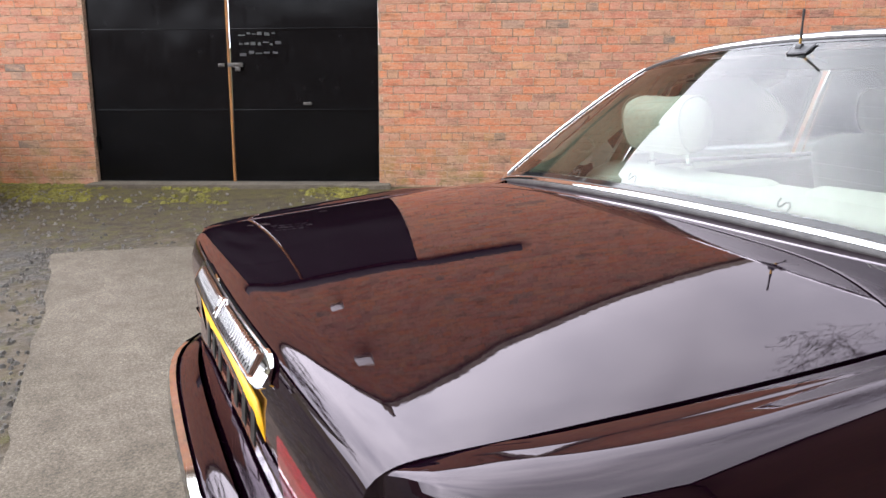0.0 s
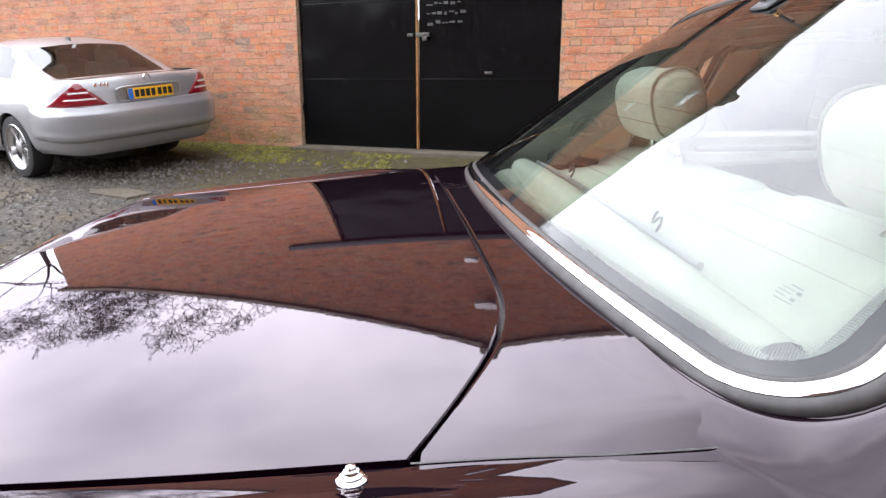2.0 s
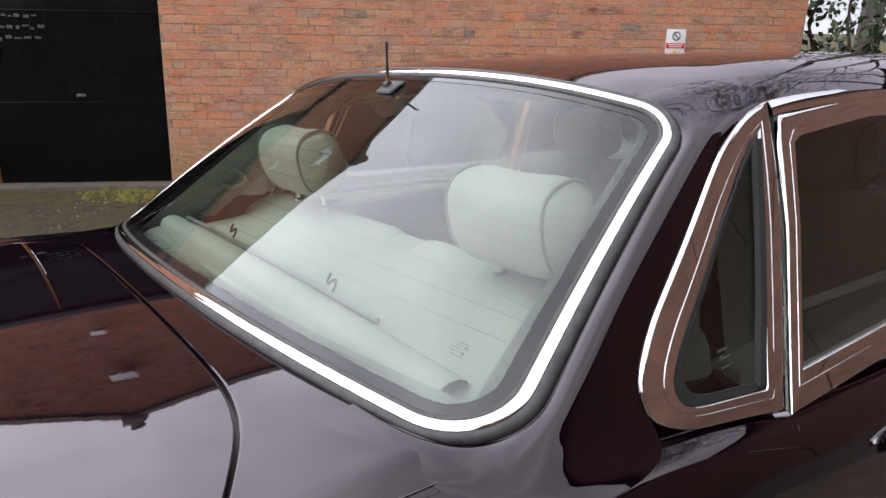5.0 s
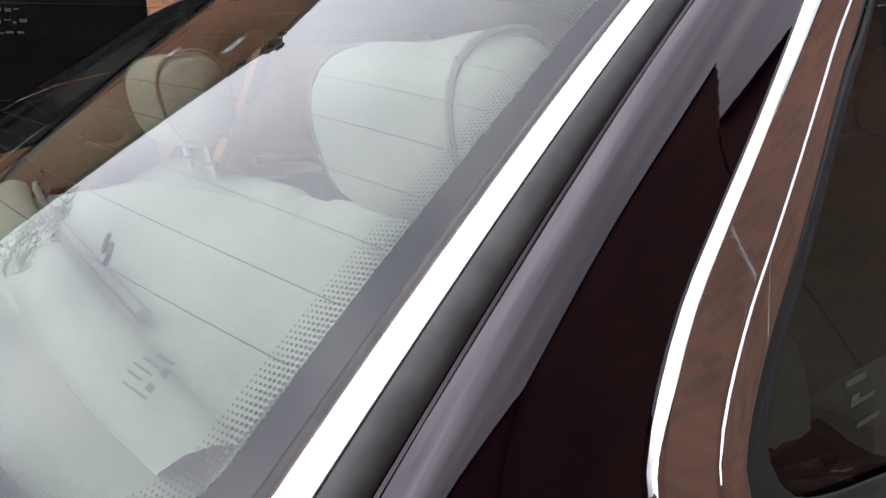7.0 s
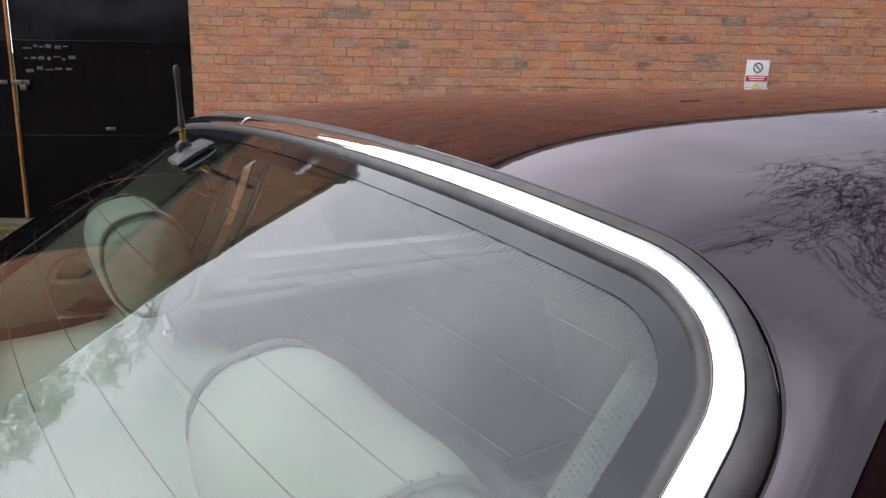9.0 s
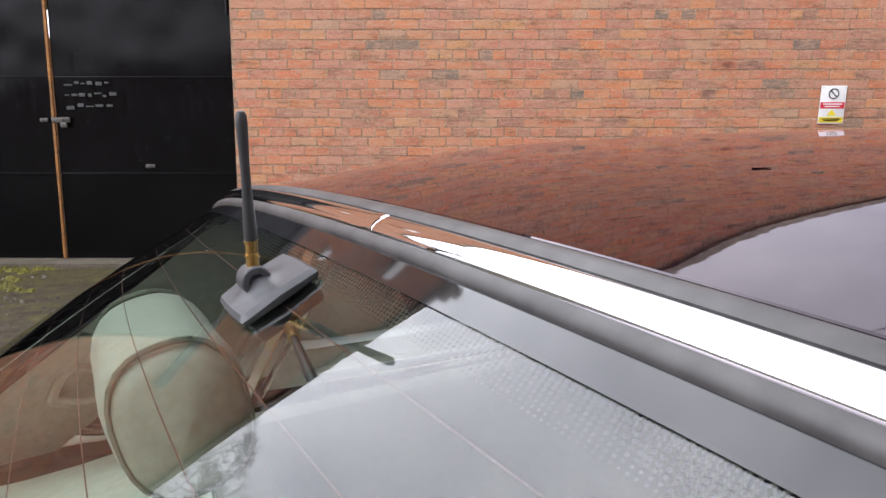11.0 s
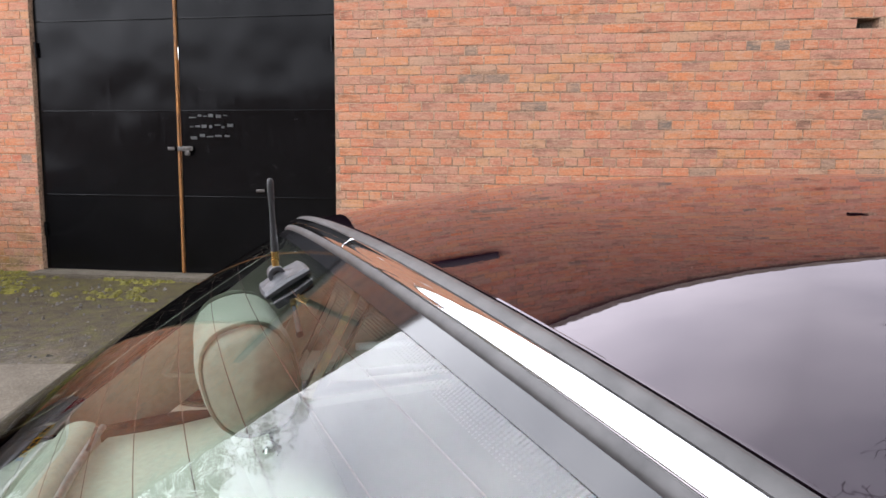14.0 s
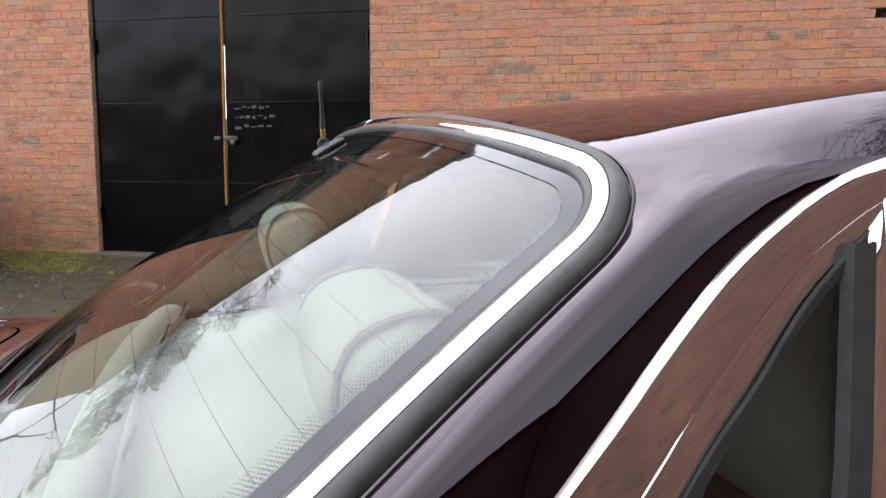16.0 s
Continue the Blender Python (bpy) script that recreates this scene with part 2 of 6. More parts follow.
def thin_glass(name, tint):
    """A thin pane: a clear film with a gloss that grows at grazing angles."""
    m, n, l, p = tree(name)
    n.remove(p)
    out = n["Material Output"]
    tr, gl, mx, fr = n.new("ShaderNodeBsdfTransparent"), n.new("ShaderNodeBsdfGlossy"), n.new("ShaderNodeMixShader"), n.new("ShaderNodeFresnel")
    tr.inputs["Color"].default_value = (*tint, 1)
    gl.inputs["Roughness"].default_value = 0.008
    fr.inputs["IOR"].default_value = 1.72
    l.new(fr.outputs["Fac"], mx.inputs["Fac"])
    l.new(tr.outputs[0], mx.inputs[1])
    l.new(gl.outputs[0], mx.inputs[2])
    l.new(mx.outputs[0], out.inputs["Surface"])
    return m


def wood_strip():
    return simple("rusty_orange_edge", (0.33, 0.135, 0.03), 0.7, 0, 0.45, 40, 0.002)


def door_paint():
    m, n, l, p = tree("black_gloss_door_paint")
    vec = coords(n, l, (1, 1, 0.25))
    runs = noise_tex(n, l, vec, 22.0, 4.0)
    dents = noise_tex(n, l, coords(n, l), 1.5, 1.0)
    grime = noise_tex(n, l, coords(n, l), 14.0, 6.0, 0.7)
    l.new(ramp_of(n, l, grime, [(0.35, (0.0022, 0.0022, 0.0026)), (0.62, (0.004, 0.004, 0.0045)), (0.82, (0.010, 0.0095, 0.0095))]), p.inputs["Base Color"])
    l.new(ramp_of(n, l, runs, [(0.3, (0.16,) * 3), (0.7, (0.26,) * 3)]), p.inputs["Roughness"])
    l.new(bump_of(n, l, dents, 0.6, 0.05), p.inputs["Normal"])
    p.inputs["Specular IOR Level"].default_value = 0.20
    return m


BRICK_ONE, BRICK_MANY = brick_material("red_brick", True), brick_material("red_brick_joined", False)
MORTAR = simple("lime_mortar", (0.44, 0.285, 0.185), 0.95, 0, 0.5, 45, 0.004, kind="Object")
GROUND, CONCRETE = ground_material(), concrete_material()
MAROON = car_paint("dark_maroon_paint", (0.0022, 0.0005, 0.0018), (0.0042, 0.0009, 0.0032), ior=1.58, sheen=(1.0, 0.905, 0.96))
SILVER = car_paint("silver_paint", (0.34, 0.343, 0.352), (0.41, 0.413, 0.422), 0.60, 1.45, 0.34)
CHROME = simple("polished_chrome", (0.80, 0.80, 0.80), 0.035, 1.0, 0.04, 12)
RUBBER = simple("weathered_black_rubber", (0.052, 0.049, 0.047), 0.42, 0, 0.35, 60, 0.0004, ior=1.38)
FRIT = simple("black_ceramic_band", (0.010, 0.010, 0.011), 0.05, 0, 0.2, 60)
PANE = thin_glass("green_tinted_pane", (0.80, 0.90, 0.84))
QUARTERPANE = thin_glass("grey_green_side_pane", (0.42, 0.49, 0.45))
DARKPANE = thin_glass("dark_tinted_pane", (0.30, 0.34, 0.32))
LEATHER = simple("cream_leather", (0.41, 0.405, 0.34), 0.45, 0, 0.10, 90, 0.0008)
PIPING = simple("grey_green_piping", (0.22, 0.22, 0.17), 0.5, 0, 0.15, 90)
CARPET = simple("dark_trim", (0.02, 0.02, 0.02), 0.8, 0, 0.3, 80, 0.001)
TRIMGREY = simple("grey_headlining", (0.42, 0.41, 0.36), 0.9, 0, 0.12, 120, 0.0006)
BLACKPLASTIC = simple("black_plastic", (0.018, 0.018, 0.019), 0.45, 0, 0.25, 120, 0.0005)
AERIALPLASTIC = simple("grey_black_plastic", (0.042, 0.043, 0.046), 0.42, 0, 0.2, 160, 0.0004)
BRASS = simple("brass_ferrule", (0.62, 0.40, 0.13), 0.28, 1.0, 0.15, 60)
REDLENS = simple("red_lamp_lens", (0.22, 0.004, 0.012), 0.08, 0, 0.2, 50, 0, 1.0)
CLEARLENS = simple("clear_lamp_lens", (0.75, 0.72, 0.70), 0.10, 0, 0.1, 50, 0, 1.0)
PLATE = simple("yellow_plate", (0.86, 0.46, 0.015), 0.35, 0, 0.05, 30)
PLATEINK = simple("black_characters", (0.012, 0.012, 0.012), 0.4, 0, 0.1, 30)
PLATEBLUE = simple("blue_plate_band", (0.03, 0.16, 0.55), 0.35, 0, 0.06, 30)
TYRE = simple("tyre_rubber", (0.018, 0.018, 0.018), 0.75, 0, 0.3, 50, 0.002)
ALLOY = simple("brushed_alloy", (0.62, 0.62, 0.62), 0.28, 0.9, 0.12, 40)
DOORBLACK, RUST = door_paint(), wood_strip()
FADED = simple("faded_grey_paint", (0.07, 0.07, 0.07), 0.6, 0, 0.5, 60)
DULLSTEEL = simple("rusted_steel", (0.13, 0.12, 0.11), 0.55, 0.6, 0.35, 60)
STEEL = simple("galvanised_steel", (0.42, 0.42, 0.42), 0.38, 0.9, 0.25, 60)
WHITESIGN = simple("white_sign_plastic", (0.80, 0.79, 0.77), 0.4, 0, 0.05, 30)
REDINK = simple("red_sign_ink", (0.62, 0.03, 0.045), 0.45, 0, 0.08, 30)
YELLOWINK = simple("yellow_sign_ink", (0.80, 0.62, 0.03), 0.45, 0, 0.08, 30)
BARK = simple("bark", (0.075, 0.062, 0.048), 0.9, 0, 0.4, 20, 0.01)
MOSS = simple("yellow_green_moss", (0.155, 0.140, 0.020), 0.95, 0, 0.5, 25, 0.004, kind="Object")
PEBBLE = simple("loose_grey_gravel", (0.15, 0.138, 0.12), 0.9, 0, 0.6, 9, 0.002, kind="Object")
LEAF = simple("ivy_leaf", (0.03, 0.055, 0.015), 0.5, 0, 0.5, 3, 0, 0, "Object")
SLATE = simple("roof_slate", (0.075, 0.075, 0.082), 0.6, 0, 0.3, 8, 0.004)
STONE = simple("stone_coping", (0.36, 0.31, 0.24), 0.85, 0, 0.25, 12, 0.006)
# pale base colour that stands in for sky glint on the chrome door capping
GLINTTRIM = simple("pale_glint_trim", (0.86, 0.86, 0.85), 0.30, 0.2, 0.05, 40)
ETCH = simple("etched_mark", (0.12, 0.14, 0.13), 0.6, 0, 0.1, 30)
HEATER = simple("heater_wire", (0.10, 0.036, 0.024), 0.5, 0.3, 0.2, 30)


# ---- mesh helpers ----
def obj(name, me, material, parent=None, label="", smooth=True):
    me.materials.append(material)
    if smooth:
        me.polygons.foreach_set("use_smooth", [True] * len(me.polygons))
        try:
            me.set_sharp_from_angle(angle=radians(38))
        except AttributeError:
            pass
    ob = new(name, me)
    if parent is not None:
        ob.parent = parent
    if label:
        tagged(ob, label)
    return ob


def part(name, bm, material, parent=None, label="", smooth=True):
    me = bpy.data.meshes.new(name)
    bmesh.ops.recalc_face_normals(bm, faces=bm.faces)
    bm.to_mesh(me)
    bm.free()
    return obj(name, me, material, parent, label, smooth)


def thing(name, label, category, group="", m=None, kind=""):
    e = new(name)
    e.empty_display_size = 0.1
    tagged(e, label, category, group, kind)
    if m is not None:
        e.matrix_world = m
    return e


def box(bm, size, m=None, bevel=0.0, seg=2):
    """A bevelled block, centred at m."""
    r = bmesh.ops.create_cube(bm, size=1.0, matrix=(m or Matrix()) @ Matrix.Diagonal((*size, 1)))
    if bevel:
        es = list({e for v in r["verts"] for e in v.link_edges})
        bmesh.ops.bevel(bm, geom=es, offset=bevel, segments=seg, profile=0.5, affect="EDGES")


def tube(bm, a, b, r1, r2=None, n=12, caps=True):
    a, b = Vector(a), Vector(b)
    r2 = r1 if r2 is None else r2
    q = (b - a).to_track_quat("Z", "Y").to_matrix()
    rings = []
    for p, r in ((a, r1), (b, r2)):
        rings.append([bm.verts.new(p + q @ Vector((r * math.cos(2 * math.pi * i / n), r * math.sin(2 * math.pi * i / n), 0))) for i in range(n)])
    for i in range(n):
        bm.faces.new((rings[0][i], rings[0][(i + 1) % n], rings[1][(i + 1) % n], rings[1][i]))
    if caps:
        bm.faces.new(rings[0][::-1])
        bm.faces.new(rings[1])


def lathe(bm, profile, m=None, n=24):
    """Turns (radius, height) pairs round z."""
    m = m or Matrix()
    rings = []
    for r, h in profile:
        if r < 1e-6:
            rings.append([bm.verts.new(m @ Vector((0, 0, h)))])
        else:
            rings.append([bm.verts.new(m @ Vector((r * math.cos(2 * math.pi * i / n), r * math.sin(2 * math.pi * i / n), h))) for i in range(n)])
    for a, b in zip(rings, rings[1:]):
        for i in range(n):
            j = (i + 1) % n
            if len(a) == 1 and len(b) > 1:
                bm.faces.new((a[0], b[i], b[j]))
            elif len(b) == 1 and len(a) > 1:
                bm.faces.new((a[i], a[j], b[0]))
            elif len(a) > 1:
                bm.faces.new((a[i], a[j], b[j], b[i]))


def skin(bm, rows, closed_u=False, closed_v=False):
    """A sheet through rows of points."""
    vs = [[bm.verts.new(p) for p in row] for row in rows]
    nu, nv = len(vs), len(vs[0])
    for i in range(nu if closed_u else nu - 1):
        for j in range(nv if closed_v else nv - 1):
            f = (vs[i][j], vs[(i + 1) % nu][j], vs[(i + 1) % nu][(j + 1) % nv], vs[i][(j + 1) % nv])
            if len({v.index if v.index >= 0 else id(v) for v in f}) == 4:
                bm.faces.new(f)
    return vs


def prism(bm, outline, depth, axis=Vector((0, 1, 0))):
    """A plate from a flat outline, with thickness."""
    a = [bm.verts.new(p) for p in outline]
    b = [bm.verts.new(Vector(p) + axis * depth) for p in outline]
    n = len(a)
    bm.faces.new(a)
    bm.faces.new(b[::-1])
    for i in range(n):
        bm.faces.new((a[i], b[i], b[(i + 1) % n], a[(i + 1) % n]))


def thick(ob, t, offset=-1.0):
    md = ob.modifiers.new("thickness", "SOLIDIFY")
    md.thickness, md.offset = t, offset
    return ob


def lerp(a, b, t):
    return a + (b - a) * t


def curve_at(pts, x):
    """Smooth value through (x, value) pairs."""
    if x <= pts[0][0]:
        return pts[0][1]
    if x >= pts[-1][0]:
        return pts[-1][1]
    for i in range(len(pts) - 1):
        (x0, v0), (x1, v1) = pts[i], pts[i + 1]
        if x <= x1:
            t = (x - x0) / (x1 - x0)
            s0 = (v1 - pts[i - 1][1]) / (x1 - pts[i - 1][0]) if i else (v1 - v0) / (x1 - x0)
            s1 = (pts[i + 2][1] - v0) / (pts[i + 2][0] - x0) if i + 2 < len(pts) else (v1 - v0) / (x1 - x0)
            h = x1 - x0
            return (2 * t**3 - 3 * t**2 + 1) * v0 + (t**3 - 2 * t**2 + t) * h * s0 + (-2 * t**3 + 3 * t**2) * v1 + (t**3 - t**2) * h * s1
    return pts[-1][1]


def bezier(p0, p1, p2, p3, n):
    p0, p1, p2, p3 = (Vector(p) for p in (p0, p1, p2, p3))
    return [p0 * (1 - t) ** 3 + p1 * 3 * t * (1 - t) ** 2 + p2 * 3 * t * t * (1 - t) + p3 * t**3 for t in (i / n for i in range(n + 1))]

# ---- ground ----
def build_ground():
    bm = bmesh.new()
    xs = [-400, -60, -20] + [-12 + 0.5 * i for i in range(57)] + [30, 80, 400]
    ys = [-400, -80, -30] + [-14 + 0.5 * i for i in range(33)] + [10, 60, 400]
    rows = []
    for x in xs:
        rows.append([Vector((x, y, 0.012 * noise.noise(Vector((x * 0.6, y * 0.6, 3.0))) - 0.012 if abs(x) < 30 and -20 < y < 1 else -0.012)) for y in ys])
    skin(bm, rows)
    return tagged(part("ground", bm, GROUND), "old tarmac yard with loose gravel, silt and moss", "ground", kind="structure")


build_ground()


def scatter(name, count, spot, size, squash, material, label, category, seed):
    """Loose uneven bits on the ground as one mesh; spot gives a place or None."""
    rng = random.Random(seed)
    verts, faces = [], []
    made = 0
    while made < count:
        q = spot(rng)
        if q is None:
            continue
        x, y = q
        r = rng.uniform(*size)
        b, turn = len(verts), rng.uniform(0, 6.28)
        for i in range(5):
            a = turn + i * 1.2566
            k = r * rng.uniform(0.7, 1.15)
            verts.append((x + k * math.cos(a), y + k * math.sin(a), -0.014))
        for i in range(5):
            a = turn + i * 1.2566 + 0.3
            k = r * rng.uniform(0.35, 0.65)
            verts.append((x + k * math.cos(a), y + k * math.sin(a), -0.010 + r * squash * rng.uniform(0.6, 1.1)))
        faces.append((b + 5, b + 6, b + 7, b + 8, b + 9))
        for i in range(5):
            j = (i + 1) % 5
            faces.append((b + i, b + j, b + 5 + j, b + 5 + i))
        made += 1
    me = bpy.data.meshes.new(name)
    me.from_pydata(verts, [], faces)
    tagged(obj(name, me, material, smooth=False), label, category, kind="stuff")


def gravel_spot(rng):
    x, y = rng.uniform(-6.5, 1.2), -0.35 - 4.6 * rng.random() ** 0.9
    if x > -1.4 and y > -2.4 and rng.random() < 0.8:
        return None
    return (x, y) if noise.noise(Vector((x * 0.7, y * 0.9, 1.0))) > rng.uniform(-0.6, 0.5) else None


def moss_spot(rng):
    x, y = rng.uniform(-7.0, 1.5), -0.02 - 0.85 * rng.random() ** 2.0
    return (x, y) if noise.noise(Vector((x * 0.9, y * 1.6, 7.0))) + 0.35 > rng.random() + 0.5 * min(1.0, -y) else None


scatter("gravel", 9000, gravel_spot, (0.006, 0.022), 0.9, PEBBLE, "loose grey and brown gravel lying on tarmac", "gravel", 31)
scatter("moss", 2600, moss_spot, (0.018, 0.060), 0.45, MOSS, "yellow-green moss cushions along the wall foot", "moss", 32)


def slab(name, outline, top, label):
    bm = bmesh.new()
    prism(bm, [Vector((x, y, top)) for x, y in outline], 0.12, Vector((0, 0, -1)))
    bmesh.ops.bevel(bm, geom=[e for e in bm.edges if all(v.co.z > top - 0.01 for v in e.verts)], offset=0.012, segments=2, affect="EDGES")
    return tagged(part(name, bm, CONCRETE, smooth=False), label, "concrete slab", kind="structure")


def ragged(points, amp, step, seed):
    """Breaks the straight edges of an outline."""
    rng, out = random.Random(seed), []
    for (x0, y0), (x1, y1) in zip(points, points[1:] + points[:1]):
        n = max(1, int(math.hypot(x1 - x0, y1 - y0) / step))
        for i in range(n):
            t = i / n
            out.append((lerp(x0, x1, t) + rng.uniform(-amp, amp), lerp(y0, y1, t) + rng.uniform(-amp, amp)))
    return out


slab("pavement", ragged([(-0.44, -2.62), (0.21, -3.76), (0.47, -4.33), (0.88, -5.07), (1.04, -5.46), (1.6, -7.0), (2.2, -11.0), (7.5, -11.0), (7.6, -2.7), (0.6, -2.42)], 0.022, 0.16, 4), 0.022, "worn pale concrete apron with broken edges")
slab("pavement", ragged([(-2.2, -2.52), (-1.68, -2.55), (-1.55, -2.34), (-1.95, -2.26), (-2.28, -2.36)], 0.03, 0.14, 9), 0.012, "small broken concrete patch in the tarmac")
slab("doorstep", [(-1.6, -0.16), (1.72, -0.16), (1.7, 0.3), (-1.58, 0.3)], 0.028, "pale concrete threshold under the doors")

# ---- brick building ----
APEX_X, APEX_Z, WALL_L, WALL_R = 0.57, 5.35, -6.9, 8.12
DOOR_TOP, JAMB_L, JAMB_R = 2.95, (-1.535, -1.345), (1.585, 1.655)
COURSE, STRETCH = 0.0800, 0.2220


def gable(x):
    return APEX_Z - (0.27 * (APEX_X - x) if x < APEX_X else 0.335 * (x - APEX_X))


def jamb(side, z):
    a, b = JAMB_L if side < 0 else JAMB_R
    return lerp(a, b, z / DOOR_TOP)


HOLE_A, HOLE_B = (1.985, 28), (6.03, 28)


def build_wall():
    """The mortar body behind the brick faces, with the door opening through it."""
    bm = bmesh.new()
    back = Vector((0, 1, 0))
    f, d = 0.0005, 0.3665

    def block(pts):
        prism(bm, [Vector((x, f, z)) for x, z in pts], d, back)

    block([(WALL_L, -0.3), (jamb(-1, -0.3), -0.3), (jamb(-1, DOOR_TOP), DOOR_TOP), (jamb(-1, DOOR_TOP), gable(-1.345)), (WALL_L, gable(WALL_L))])
    block([(jamb(-1, DOOR_TOP), DOOR_TOP), (jamb(1, DOOR_TOP), DOOR_TOP), (jamb(1, DOOR_TOP), gable(1.655)), (APEX_X, APEX_Z), (jamb(-1, DOOR_TOP), gable(-1.345))])
    xs = [1.585, HOLE_A[0] - 0.05, HOLE_A[0] + 0.05, HOLE_B[0] - 0.11, HOLE_B[0] + 0.11, WALL_R]
    z0, z1 = 28 * COURSE, 29 * COURSE
    block([(jamb(1, -0.3), -0.3), (xs[1], -0.3), (xs[1], gable(xs[1])), (jamb(1, DOOR_TOP), gable(1.655)), (jamb(1, DOOR_TOP), DOOR_TOP)])
    for a, b in ((1, 2), (3, 4)):
        block([(xs[a], -0.3), (xs[b], -0.3), (xs[b], z0), (xs[a], z0)])
        block([(xs[a], z1), (xs[b], z1), (xs[b], gable(xs[b])), (xs[a], gable(xs[a]))])
    for a, b in ((2, 3), (4, 5)):
        block([(xs[a], -0.3), (xs[b], -0.3), (xs[b], gable(xs[b])), (xs[a], gable(xs[a]))])
    ob = part("wall_north", bm, MORTAR, smooth=False)
    return tagged(ob, "old red brick gable wall with pale lime joints", "wall", kind="structure")


wall_north = build_wall()


def build_shell():
    """The rest of the building: roof, side and back walls."""
    for name, pts in (("wall_east", [(WALL_R, 0.37), (WALL_R, 12.0)]), ("wall_west", [(WALL_L, 0.37), (WALL_L, 12.0)])):
        bm = bmesh.new()
        x = pts[0][0]
        s = -0.34 if x > 0 else 0.34
        prism(bm, [Vector((x, 0.37, -0.3)), Vector((x, 12, -0.3)), Vector((x, 12, gable(x) - 0.1)), Vector((x, 0.37, gable(x) - 0.1))], s, Vector((1, 0, 0)))
        tagged(part(name, bm, BRICK_MANY, smooth=False), "plain red brick side wall", "wall", kind="structure")
    for s, name in ((-1, "roof_west"), (1, "roof_east")):
        bm = bmesh.new()
        e = WALL_L - 0.25 if s < 0 else WALL_R + 0.25
        prism(bm, [Vector((APEX_X, 0.02, APEX_Z + 0.03)), Vector((e, 0.02, gable(e) + 0.03)), Vector((e, 12.2, gable(e) + 0.03)), Vector((APEX_X, 12.2, APEX_Z + 0.03))], 0.07, Vector((0, 0, 1)))
        tagged(part(name, bm, SLATE, smooth=False), "dark slate roof slope behind the gable", "roof", kind="structure")
        bm = bmesh.new()
        prism(bm, [Vector((APEX_X, -0.05, APEX_Z)), Vector((e, -0.05, gable(e))), Vector((e, -0.05, gable(e) + 0.09)), Vector((APEX_X, -0.05, APEX_Z + 0.09))], 0.22)
        tagged(part("coping", bm, STONE, smooth=False), "weathered stone verge along the gable", "coping", kind="structure")
    bm = bmesh.new()
    box(bm, (0.26, 0.26, 0.16), Matrix.Translation((APEX_X, 0.05, APEX_Z + 0.10)), 0.02)
    lathe(bm, [(0.08, 0), (0.10, 0.04), (0.06, 0.08), (0.09, 0.13), (0.0, 0.20)], Matrix.Translation((APEX_X, 0.05, APEX_Z + 0.17)), 16)
    tagged(part("finial", bm, STONE), "stone finial on the apex of the gable", "finial", kind="structure")
    bm = bmesh.new()
    box(bm, (5.02, 0.10, 0.13), Matrix.Translation((0.36, -0.022, DOOR_TOP + 0.068)), 0.008)
    tagged(part("lintel", bm, BLACKPLASTIC), "black painted steel lintel over the doors", "lintel", kind="structure")


build_shell()


def leaf_outline(side):
    g0, g1 = -0.017, 0.108
    a = lambda z: lerp(g0, g1, z / DOOR_TOP)
    if side < 0:
        return [(jamb(-1, 0.035) + 0.012, 0.035), (a(0.035) - 0.006, 0.035), (a(DOOR_TOP) - 0.006, DOOR_TOP - 0.01), (jamb(-1, DOOR_TOP) + 0.012, DOOR_TOP - 0.01)]
    return [(a(0.035) + 0.026, 0.035), (jamb(1, 0.035) - 0.012, 0.035), (jamb(1, DOOR_TOP) - 0.012, DOOR_TOP - 0.01), (a(DOOR_TOP) + 0.026, DOOR_TOP - 0.01)]


